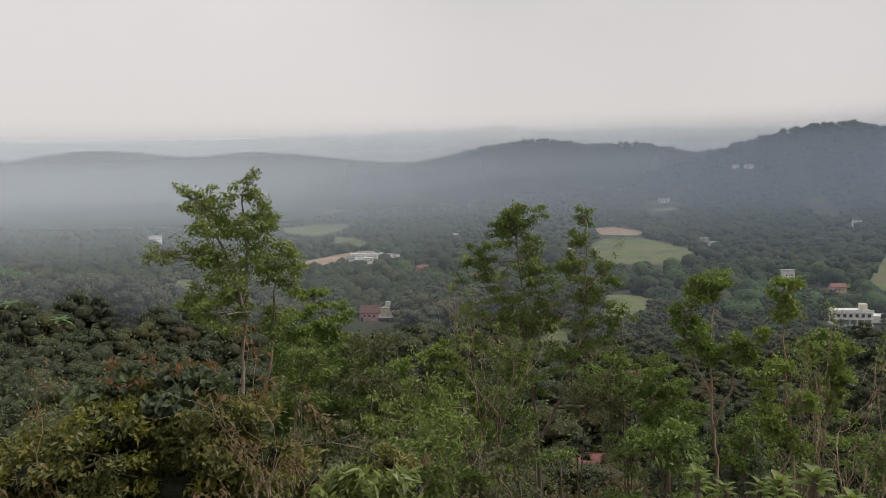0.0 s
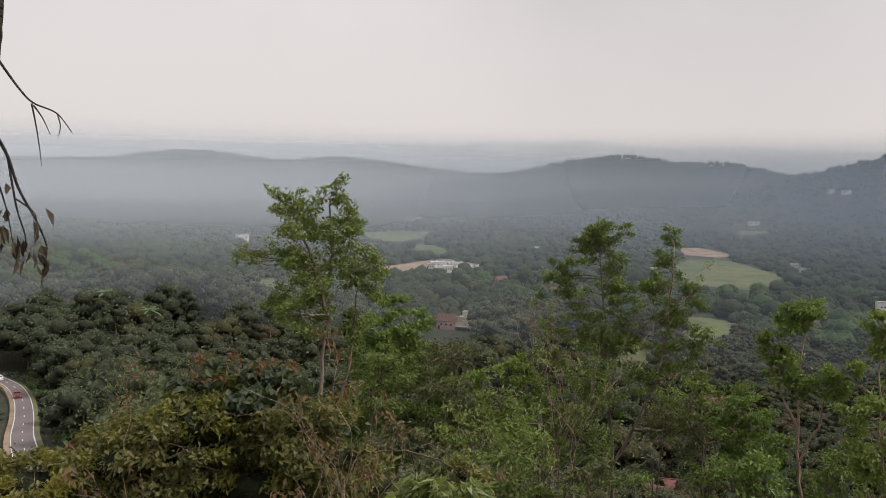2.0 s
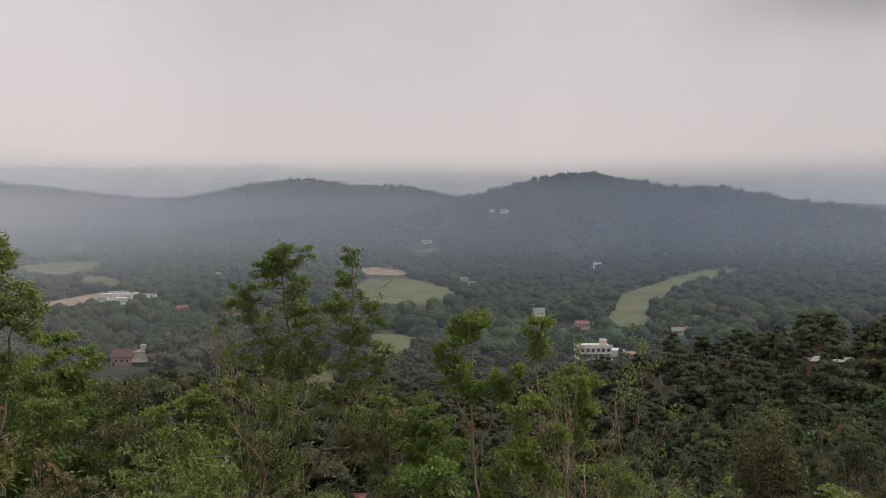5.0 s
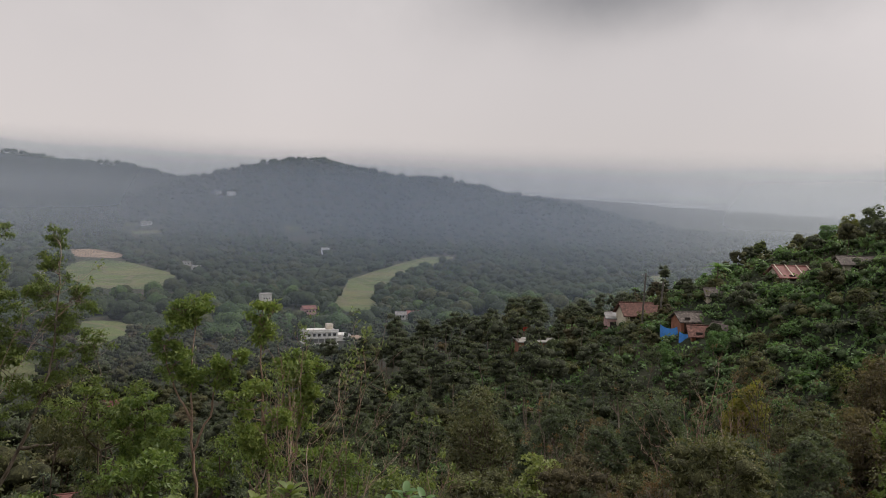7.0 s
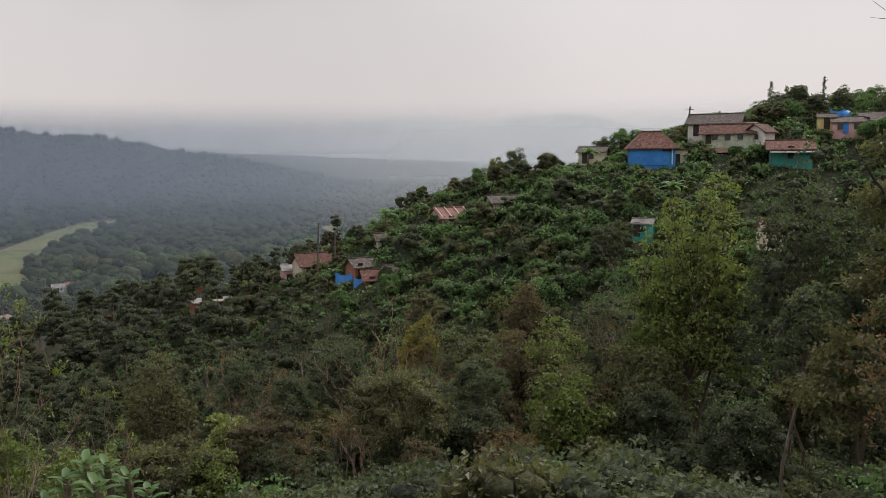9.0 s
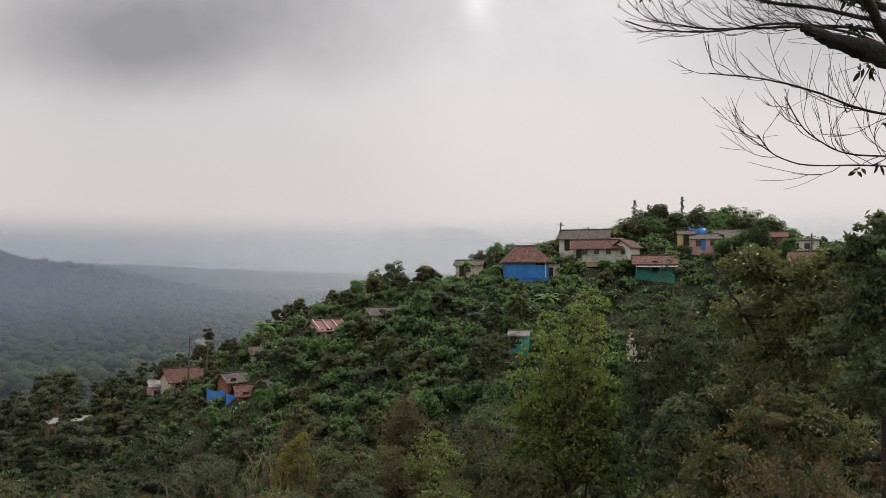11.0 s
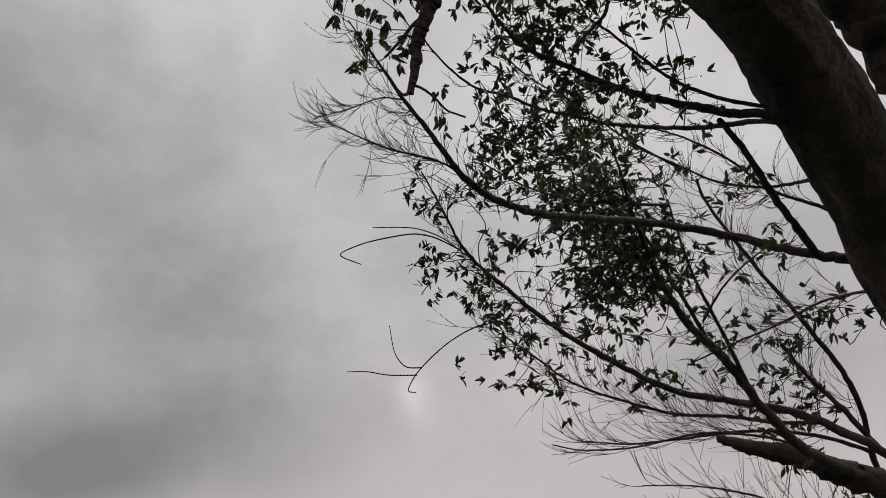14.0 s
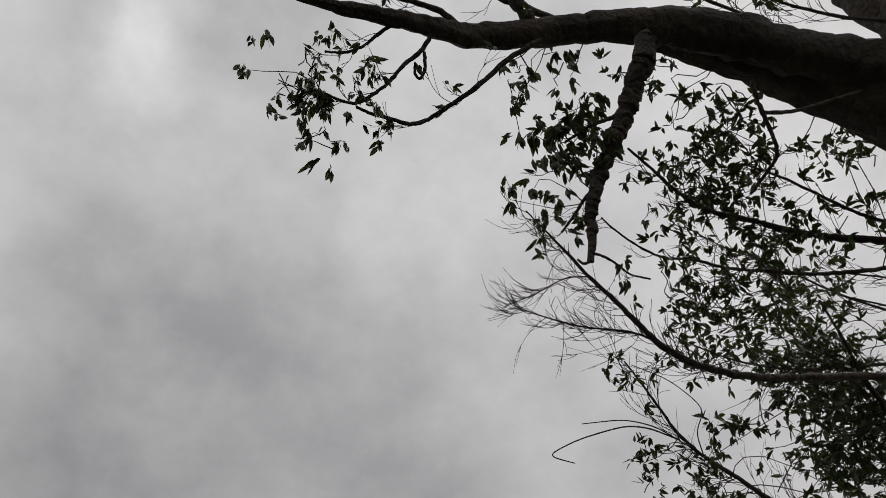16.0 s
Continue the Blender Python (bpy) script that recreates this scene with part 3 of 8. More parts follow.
def build_haze():
    """Thin translucent arcs round the camera, one behind another, added to imitate valley haze."""
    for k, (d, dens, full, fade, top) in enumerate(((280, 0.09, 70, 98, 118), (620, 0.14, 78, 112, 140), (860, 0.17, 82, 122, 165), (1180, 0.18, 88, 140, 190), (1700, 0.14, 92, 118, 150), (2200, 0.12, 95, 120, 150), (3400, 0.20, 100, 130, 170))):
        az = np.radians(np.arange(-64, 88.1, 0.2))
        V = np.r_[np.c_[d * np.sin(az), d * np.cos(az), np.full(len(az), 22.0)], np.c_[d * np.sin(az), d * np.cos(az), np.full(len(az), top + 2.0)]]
        # each sheet is shifted sideways so their shading seams do not line up
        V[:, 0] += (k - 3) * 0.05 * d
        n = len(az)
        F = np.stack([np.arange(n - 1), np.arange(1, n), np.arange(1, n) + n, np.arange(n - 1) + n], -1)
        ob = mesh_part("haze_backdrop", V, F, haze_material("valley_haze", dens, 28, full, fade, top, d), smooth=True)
        tagged(ob, "thin blue-grey sheet added to imitate valley haze", "haze", kind="structure")


build_haze()


def land(az, el, start=25.0):
    """Where the line of sight at these angles meets the ground."""
    d = np.r_[np.arange(start, 400, 1.0), np.arange(400, 2600, 4.0)]
    p = d * math.sin(radians(az)), d * math.cos(radians(az))
    hit = np.nonzero(ground_height(*p) >= 100 + d * math.tan(radians(el)))[0]
    k = hit[0] if len(hit) else len(d) - 1
    return on_ground(az, d[k])


# ---- fields, road ----
def drape(name, outline, mat, label, category, lift=0.5, rings=8, seed=1):
    """A field: a patch lying on the land inside a rounded outline of ground points."""
    pts = np.array([(p.x, p.y) for p in outline])
    n = 48
    s = np.linspace(0, len(pts), n, endpoint=False)
    k = s.astype(int)
    t = (s - k)[:, None]
    line = pts[k % len(pts)] * (1 - t) + pts[(k + 1) % len(pts)] * t
    for _ in range(2):
        line = (np.roll(line, 1, 0) + 2 * line + np.roll(line, -1, 0)) / 4
    c = line.mean(0)
    rng = np.random.default_rng(seed)
    line = c + (line - c) * (1 + rng.normal(size=(n, 1)) * 0.025)
    V = [c[None]] + [c + (line - c) * (i / rings) for i in range(1, rings + 1)]
    V = np.concatenate(V)
    V = np.c_[V, ground_height(V[:, 0], V[:, 1]) + lift]
    tri = np.array([(0, 1 + i, 1 + (i + 1) % n, 1 + (i + 1) % n) for i in range(n)])
    q = []
    for r in range(rings - 1):
        a = 1 + r * n + np.arange(n)
        b = 1 + r * n + (np.arange(n) + 1) % n
        q.append(np.stack([a, a + n, b + n, b], -1))
    bm = bmesh.new()
    vs = [bm.verts.new(v) for v in V]
    for f in tri:
        bm.faces.new([vs[i] for i in f[:3]])
    for f in np.concatenate(q):
        bm.faces.new([vs[i] for i in f])
    for f in bm.faces:
        f.smooth = True
    bmesh.ops.recalc_face_normals(bm, faces=bm.faces)
    if sum(f.normal.z for f in bm.faces) < 0:
        bmesh.ops.reverse_faces(bm, faces=bm.faces)
    ob = part(name, bm, mat)
    tagged(ob, label, category, kind="structure")
    FIELDS.append(line)
    return ob


FIELDS = []
drape("field", [land(20.7, -7.1), land(21.6, -5.3), land(24.2, -4.4), land(26.5, -3.6), land(29.2, -3.4), land(28.2, -3.8), land(25.0, -4.7), land(24.0, -5.6), land(23.4, -6.3), land(24.3, -7.2), land(22.4, -7.5)], FIELD, "pale green paddy field curving between woods", "field", seed=2)
drape("field", [land(4.0, -4.6), land(5.2, -4.2), land(7.9, -4.3), land(10.4, -5.0), land(10.6, -5.4), land(9.4, -6.1), land(7.0, -6.0), land(5.0, -6.1)], FIELD, "open green field among dark woods", "field", seed=3)
drape("field", [land(4.2, -8.4), land(5.4, -8.0), land(8.2, -8.2), land(7.6, -9.0), land(5.8, -9.7), land(4.3, -9.4)], FIELD, "yellow-green field behind the trees", "field", seed=4)
drape("field", [land(-0.2, -10.6), land(1.0, -10.0), land(3.0, -10.4), land(3.2, -11.4), land(1.8, -12.3), land(0.0, -11.8)], FIELD, "bright green paddy plot below the slope", "field", seed=5)
drape("field", [land(-16.6, -3.1), land(-14, -2.95), land(-11.8, -2.95), land(-12.2, -3.3), land(-14.3, -3.7), land(-16.4, -3.6)], FIELD, "far pale green field at the foot of the hills", "field", seed=6)
drape("field", [land(-13.4, -3.8), land(-12.0, -3.85), land(-10.7, -4.3), land(-11.4, -4.5), land(-13.2, -4.2)], FIELD, "narrow green field near the white houses", "field", seed=7)
drape("field", [land(-25.6, -7.0), land(-24.6, -6.4), land(-22.6, -6.2), land(-22.2, -7.0), land(-23.6, -7.7), land(-25.2, -7.6)], FIELD, "small green field beyond the wooded knoll", "field", seed=8)
drape("field", [land(41.5, -4.3), land(43, -4.0), land(46.5, -4.2), land(46.0, -4.8), land(42.5, -4.8)], FIELD, "far pale field behind the spur", "field", seed=9)
drape("earth_patch", [land(-16.0, -5.5), land(-14, -5.2), land(-11.9, -4.85), land(-11.6, -5.15), land(-14.0, -5.7)], DIRT, "bare orange earth of a building site", "bare earth", seed=10)
drape("earth_patch", [land(4.2, -3.6), land(5.6, -3.5), land(7.8, -3.9), land(7.0, -4.1), land(4.6, -4.0)], DIRT, "bare brown earth beside the field", "bare earth", seed=11)
drape("earth_patch", [land(7.4, -1.9), land(9.6, -1.9), land(9.8, -2.4), land(8.2, -2.6)], FIELD, "pale clearing on the hillside", "clearing", seed=12)
drape("earth_patch", [land(17.3, -1.7), land(18.6, -1.9), land(19.6, -2.6), land(18.2, -2.5)], FIELD, "pale clearing low on the dark hill", "clearing", seed=13)

ROAD = [land(a, e) for a, e in ((-42.5, -11.4), (-40.6, -11.6), (-39.2, -12.0), (-38.2, -12.6), (-37.75, -13.5), (-37.7, -14.6), (-37.9, -15.6), (-37.7, -16.8), (-36.8, -18.5))]


def smooth_line(points, n):
    p = np.array([(q.x, q.y) for q in points])
    k = np.arange(len(p))
    s = np.linspace(0, len(p) - 1, n)
    line = np.c_[np.interp(s, k, p[:, 0]), np.interp(s, k, p[:, 1])]
    for _ in range(14):
        line[1:-1] = (line[:-2] + 2 * line[1:-1] + line[2:]) / 4
    return line


ROAD_LINE = smooth_line(ROAD, 70)
ROAD_Z = ground_height(ROAD_LINE[:, 0], ROAD_LINE[:, 1]) + 0.9
for _ in range(10):
    ROAD_Z[1:-1] = (ROAD_Z[:-2] + 2 * ROAD_Z[1:-1] + ROAD_Z[2:]) / 4
_tan = unit(np.gradient(ROAD_LINE, axis=0))
ROAD_SIDE = np.c_[_tan[:, 1], -_tan[:, 0]]


def ribbon(off0, off1, lift, thick, i0=0, i1=None):
    """A strip along the road between two offsets from its middle, with a skirt below it."""
    c, s, z = ROAD_LINE[i0:i1], ROAD_SIDE[i0:i1], ROAD_Z[i0:i1]
    rows = []
    for off, dz in ((off0, -thick), (off0, 0), (off1, 0), (off1, -thick)):
        rows.append(np.c_[c + s * off, z + lift + dz])
    n = len(c)
    V = np.concatenate(rows)
    i = np.arange(n - 1)
    F = np.concatenate([np.stack([i + k * n, i + (k + 1) * n, i + 1 + (k + 1) * n, i + 1 + k * n], -1) for k in range(3)])
    return V, F


road = tagged(mesh_part("road", *ribbon(-1.85, 1.85, 0, 3.0), ASPHALT), "grey winding hill road with painted lines", "road", kind="structure")
for off in (-1.68, 1.68):
    mesh_part("edge_line", *ribbon(off - 0.08, off + 0.08, 0.03, 0.02), LINE, road, "white painted edge line")
for i in range(2, 66, 4):
    mesh_part("lane_dash", *ribbon(-0.08, 0.08, 0.03, 0.02, i, i + 2), LINE, road, "white dash")
for off, mat, lab in ((-2.25, FIELD, "grassy verge"), (2.25, DIRT, "bare earth verge")):
    mesh_part("verge", *ribbon(off - 0.4, off + 0.4, -0.05, 2.5), mat, road, lab)


# ---- houses ----
BLUEWALL = surface("blue_limewash", ((0.3, (0.03, 0.17, 0.46)), (0.6, (0.06, 0.26, 0.60)), (0.8, (0.14, 0.36, 0.66))), 0.6, 0.8)
PALEGREEN = surface("pale_green_limewash", ((0.3, (0.30, 0.31, 0.24)), (0.55, (0.52, 0.56, 0.45)), (0.8, (0.62, 0.66, 0.56))), 0.6, 0.85)
CLEAR = []


def clear(p, r, view=40.0):
    """Keep tall trees off a house and out of the camera's line of sight to it."""
    d = Vector((p.x, p.y)).normalized()
    CLEAR.append((p.x, p.y, d.x, d.y, r, view))


def roof_tiles_mesh(w, d, rise, over, hip):
    """A pitched roof with thickness: gabled, or hipped by the given share of its length."""
    bm = bmesh.new()
    x, y = w / 2 + over, d / 2 + over
    drop = rise * over / (d / 2)
    rx = x - hip * w / 2 if hip else x
    low = [(-x, -y, -drop), (x, -y, -drop), (x, y, -drop), (-x, y, -drop)]
    top = [(-rx, 0, rise), (rx, 0, rise)]
    th = 0.16
    vs = [bm.verts.new(v) for v in low + top]
    vb = [bm.verts.new((a, b, c - th)) for a, b, c in low + top]
    for f in ((0, 1, 5, 4), (2, 3, 4, 5)):
        bm.faces.new([vs[i] for i in f])
        bm.faces.new([vb[i] for i in reversed(f)])
    for f in ((3, 0, 4), (1, 2, 5)):
        if hip:
            bm.faces.new([vs[i] for i in f])
            bm.faces.new([vb[i] for i in reversed(f)])
    edge = [(0, 1), (2, 3)] + ([(1, 2), (3, 0)] if hip else [(1, 5), (5, 2), (3, 4), (4, 0)])
    for a, b in edge:
        bm.faces.new([vs[b], vs[a], vb[a], vb[b]])
    bmesh.ops.recalc_face_normals(bm, faces=bm.faces)
    return bm


def wall_shell(w, d, h, gable=0.0, foot=2.0):
    """House walls going down into the slope, with gable ends where the roof has them."""
    bm = bmesh.new()
    x, y = w / 2, d / 2
    lo = [bm.verts.new(v) for v in ((-x, -y, -foot), (x, -y, -foot), (x, y, -foot), (-x, y, -foot))]
    hi = [bm.verts.new(v) for v in ((-x, -y, h), (x, -y, h), (x, y, h), (-x, y, h))]
    for i in range(4):
        j = (i + 1) % 4
        bm.faces.new([lo[i], lo[j], hi[j], hi[i]])
    if gable:
        a, b = bm.verts.new((-x, 0, h + gable)), bm.verts.new((x, 0, h + gable))
        bm.faces.new([hi[3], hi[0], a])
        bm.faces.new([hi[1], hi[2], b])
    else:
        bm.faces.new(hi)
    bmesh.ops.recalc_face_normals(bm, faces=bm.faces)
    return bm


def house(name, p, turn, w, d, h, rise, label, wall=WHITE, roof=TILE, hip=0.0, over=0.5, windows=2, door=True, group="hill houses", flat=False, clearing=9.0, view=25.0, ridges=True):
    """A small house: its front faces the camera, plus turn; p is the middle of its foot."""
    az = math.degrees(math.atan2(p.x, p.y))
    ob = thing(name, Matrix.Translation(p) @ pose(0, 0, 0, 0, 0, -az + turn), label, "house", group)
    part("wall", wall_shell(w, d, h, 0 if (hip or flat) else rise), wall, ob)
    if flat:
        part("roof", bbox(0, 0, h + 0.12, w + 2 * over, d + 2 * over, 0.24, 0.03), roof, ob)
    else:
        bm = roof_tiles_mesh(w, d, rise, over, hip)
        bmesh.ops.translate(bm, verts=bm.verts, vec=(0, 0, h + 0.08))
        rf = part("roof", bm, roof, ob)
        if ridges:
            rx = (w / 2 + over) - (hip * w / 2 if hip else 0)
            V, F = tubes([(((-rx, 0, h + rise + 0.1), (rx, 0, h + rise + 0.1)), (0.13, 0.13))], 6)
            mesh_part("ridge_cap", V, F, roof, rf)
    n = windows
    for i in range(n):
        x = -w / 2 + w * (i + 0.5 + (0.5 if door else 0)) / (n + (1 if door else 0))
        wn = part("window", bbox(x, -d / 2 - 0.02, h * 0.58, 0.9, 0.10, 0.95), SHADOW, ob, "dark framed window")
        part("pane", bbox(x, -d / 2 - 0.075, h * 0.58, 0.74, 0.02, 0.8), GLASS, wn)
        part("sill", bbox(x, -d / 2 - 0.10, h * 0.58 - 0.53, 1.1, 0.16, 0.08), wall, wn)
    if door:
        part("door", bbox(-w / 2 + w * 0.5 / (n + 1), -d / 2 - 0.03, 1.0, 0.95, 0.1, 2.0), SHADOW, ob, "dark wooden door")
    clear(p, clearing, view)
    return ob


def hill(az, el, d):
    """A place on the spur: the foot of a house at these angles, where the slope is met, or else at this distance."""
    p = land(az, el, 60.0)
    if math.hypot(p.x, p.y) > d + 12:
        p = at(az, d)
        p.z = 100 + d * math.tan(radians(el))
        p.z = max(p.z, gz(p.x, p.y) - 0.3)
    if az < 57:
        p.z -= 2.3 if az > 45 else 0.5
    return p


# the village along the spur
blue = house("house", hill(63.7, -0.25, 150), 8, 7.2, 5.4, 3.0, 2.3, "small house with hipped brown tile roof and blue-sheeted front", BLUEWALL, TILE, hip=0.72, over=0.65, windows=0, door=False, clearing=6, view=18)
part("blue_sheet", bbox(-0.55, -2.78, 0.85, 6.1, 0.06, 2.3, 0.02), BLUE, blue, "bright blue plastic sheet hung on the wall")
# dark box set where there is only the shaded opening under the eaves
part("shutter", bbox(2.2, -2.76, 2.35, 1.5, 0.08, 0.7), SHADOW, blue, "dark box standing in for the shaded opening under the eaves")
part("porch_post", bbox(3.05, -2.85, 1.3, 0.16, 0.16, 2.8), WHITE, blue)
part("vent", bbox(-0.5, -2.76, 2.45, 0.35, 0.05, 0.3), SHADOW, blue)
part("annex", bbox(4.7, 0.4, 0.8, 2.2, 3.4, 2.8, 0.03), CREAM, blue, "low cream side room")
part("annex_roof", bbox(4.8, 0.3, 2.35, 2.8, 4.0, 0.14, 0.02), TILE_OLD, blue, "sloping side roof")
part("annex_door", bbox(4.2, -1.33, 0.75, 0.8, 0.06, 1.7), SHADOW, blue)
house("hut", hill(60.0, -0.1, 157), -12, 4.6, 3.6, 2.2, 0.7, "low earth-walled hut with a dark roof", CREAM, TILE_OLD, over=0.5, windows=1, clearing=4, view=20)
upper = house("house", hill(67.7, 1.5, 166), -10, 8.6, 5.5, 2.3, 1.5, "whitewashed hill house under a grey weathered tile roof", WHITE, TILE_OLD, over=0.5, windows=2, clearing=6, view=14)
part("lean_to", bbox(5.6, 0.3, 0.9, 2.6, 4.4, 2.6, 0.03), CREAM, upper, "low plastered lean-to")
part("lean_to_roof", bbox(5.7, 0.2, 2.32, 3.2, 5.2, 0.14, 0.02, pose(0, 0, 0, 0, 4, 0)), TILE_OLD, upper)
lower = house("house", hill(68.5, 1.0, 158), -6, 8.2, 4.6, 1.9, 1.3, "long low house with pale green walls and brown tile roof", PALEGREEN, TILE, over=0.6, windows=3, clearing=6, view=16)
part("gable_room", wall_shell(3.0, 3.6, 1.9, 1.1), WHITE, lower, "white gabled end room").matrix_local = pose(5.0, -0.9, 0, 0, 0, 62)
rm = roof_tiles_mesh(3.2, 3.8, 1.2, 0.4, 0.0)
part("gable_roof", rm, TILE, lower, "brown tile roof of the end room").matrix_local = pose(5.0, -0.9, 2.0, 0, 0, 62)
part("gable_window", bbox(4.6, -2.75, 1.0, 0.6, 0.1, 0.8), SHADOW, lower)
part("gable_door", bbox(5.7, -2.6, 0.8, 0.7, 0.1, 1.7), SHADOW, lower)
green = house("house", hill(72.1, 0.05, 157), 5, 6.4, 4.6, 1.7, 1.2, "green-walled house with tin and brown tile roof", TEAL, TILE, over=0.6, windows=0, clearing=6, view=12)
part("porch_roof", bbox(0.2, -3.2, 1.62, 6.9, 1.5, 0.10, 0.02, pose(0, 0, 0, 10, 0, 0)), TIN, green, "grey tin porch roof")
for x in (-3.0, -1.0, 1.0, 3.0):
    part("porch_post", bbox(x, -3.75, 0.3, 0.12, 0.12, 2.2), WOODPOLE, green)
drape("earth_patch", [land(66.3, 1.15, 100), land(67.4, 0.95, 100), land(69.0, 0.45, 100), land(69.3, 0.2, 100), land(67.6, 0.35, 100), land(66.5, 0.65, 100)], DIRT, "bare earth bank with a path below the houses", "bare earth", 0.35, 6, 15)
pink = house("house", hill(75.3, 1.55, 166), 4, 4.9, 4.2, 1.9, 0.8, "small pink house with a blue doorway", PINK, TILE_OLD, over=0.3, windows=2, door=False, clearing=5, view=14)
part("blue_door", bbox(-0.4, -2.15, 0.9, 0.8, 0.08, 1.9), BLUE, pink, "bright blue door")
house("house", hill(74.1, 1.8, 168), 4, 2.8, 3.5, 2.1, 0.6, "small yellow-walled shed with a dark roof", YELLOW, TILE_OLD, over=0.2, windows=0, clearing=3, view=20)
house("house", hill(76.9, 1.75, 168), 3, 5.2, 5.0, 1.6, 1.3, "brown tiled house sunk behind shrubs", CREAM, TILE_OLD, over=0.5, windows=2, clearing=4, view=20)
house("house", hill(79.5, 1.5, 160), -3, 4.0, 4.0, 2.2, 0.8, "small red-brick house with a brown roof", BRICKWALL, TILE, over=0.4, windows=1, clearing=4, view=20)
house("house", hill(81.1, 1.2, 158), -3, 5.2, 4.5, 2.3, 0.6, "white flat-roofed house on the ridge", WHITE, CONCRETE, flat=True, over=0.4, windows=2, clearing=4, view=20)
house("house", hill(81.7, 0.0, 140), -4, 6.2, 5.0, 1.9, 1.3, "house with dull pink walls and brown tile roof", PINK, TILE, over=0.6, windows=2, clearing=4, view=20)
sheet_house = house("house", hill(50.7, -3.4, 174), 24, 7.0, 6.0, 1.7, 1.5, "low house with red sheet roof and pale battens", CREAM, REDSHEET, over=0.5, windows=1, clearing=5, view=8)
for x in (-3.6, -1.8, 0.0, 1.8, 3.6):
    part("batten", bbox(0, 0, 0, 0.14, 3.9, 0.08, 0.01, pose(x, -1.78, 2.68, 23.5, 0, 0)), CREAM, sheet_house, "pale wooden batten on the roof")
house("house", hill(54.4, -2.5, 166), 18, 7.0, 5.5, 2.0, 1.0, "brown tiled house half hidden in shrubs", CREAM, TILE_OLD, over=0.5, windows=1, clearing=4, view=8)
house("house", hill(46.3, -5.0, 186), 14, 5.0, 4.0, 2.0, 1.0, "small brown hut below a palm", CREAM, TILE_OLD, over=0.4, windows=1, clearing=3, view=8)
tarp_house = house("house", hill(45.5, -7.5, 184), 10, 4.6, 4.0, 1.6, 1.2, "small tiled house with blue sheets along its front", BRICKWALL, TILE, over=0.6, windows=1, clearing=3, view=6)
part("blue_sheet", bbox(0.7, -2.3, 0.7, 2.6, 0.06, 1.5, 0.02), BLUE, tarp_house, "bright blue plastic sheet on the wall")
house("house", hill(44.4, -7.3, 190), 28, 4.0, 3.6, 1.5, 1.1, "small hill house with a red-brown tile roof", BRICKWALL, TILE_OLD, over=0.5, windows=1, clearing=3, view=5)
house("hut", hill(46.7, -7.2, 182), -20, 3.4, 3.0, 1.7, 0.9, "little hut with a weathered brown roof", CREAM, TILE_OLD, over=0.4, windows=1, clearing=3, view=10)


def hung_sheet(az, el, d, w, h, seed):
    """A slack plastic sheet tied between two sticks."""
    p = hill(az, el, d)
    ob = thing("tarpaulin", Matrix.Translation(p) @ pose(0, 0, 0, 0, 0, -az), "creased bright blue plastic sheet tied between sticks", "tarpaulin", "blue sheets on the slope")
    nx, nz = 15, 9
    V = []
    for side in (0.0, 0.03):
        for j in range(nz):
            for i in range(nx):
                u, v = i / (nx - 1), j / (nz - 1)
                sag = 0.22 * h * math.sin(math.pi * u) * v
                V.append((w * (u - 0.5), side + 0.7 * v + 0.16 * noise.noise((u * 5, v * 3, seed)) * (1.2 - v), h * v - sag + 0.25 * noise.noise((u * 6, seed, 2.0)) * (1 - v)))
    n = nx * nz
    F = [(k, k + 1, k + nx + 1, k + nx) for j in range(nz - 1) for i in range(nx - 1) for k in (j * nx + i,)]
    F += [tuple(n + q for q in reversed(f)) for f in F]
    mesh_part("sheet", np.array(V), np.array(F), BLUE, ob, smooth=True)
    for x in (-w / 2, w / 2):
        P, Q = tubes([(((x, 0.74, -0.6), (x, 0.74, h + 0.2)), (0.06, 0.05))], 6)
        mesh_part("stick", P, Q, WOODPOLE, ob)
    clear(p, 3.0, 14.0)


hung_sheet(43.3, -8.3, 178, 3.0, 2.7, 3.0)
hung_sheet(44.3, -8.2, 178, 1.9, 1.8, 8.0)
hung_sheet(45.3, -8.0, 176, 2.6, 1.7, 6.0)
hung_sheet(46.3, -7.6, 176, 2.0, 1.9, 5.0)
hung_sheet(74.7, 2.3, 172, 2.4, 2.2, 11.0)
house("house", hill(40.1, -7.7, 203), 10, 5.5, 5.0, 2.8, 0.8, "pink plastered house with a rusty tin roof", PINK, TIN, over=0.5, windows=2, clearing=4, view=16)
house("house", hill(41.4, -7.2, 206), 20, 7.5, 5.5, 2.2, 1.8, "house with a red-brown tile roof on the spur", CREAM, TILE, over=0.6, windows=2, clearing=4, view=14)
house("house", hill(34.6, -9.9, 208), 12, 8.0, 5.5, 3.8, 0.6, "unplastered red-brick house with pale concrete roof", BRICKWALL, CONCRETE, flat=True, over=0.5, windows=3, clearing=4, view=18)
house("shed", hill(63.3, -4.9, 118), -10, 2.8, 2.6, 1.9, 0.5, "bright turquoise shed among the shrubs", TEAL, TIN, over=0.25, windows=1, clearing=3, view=14)
house("shed", hill(71.2, -4.6, 112), 20, 2.8, 2.6, 0.8, 0.9, "small red-roofed shed hidden in the trees", CREAM, REDSHEET, over=0.4, windows=0, clearing=4, view=40)


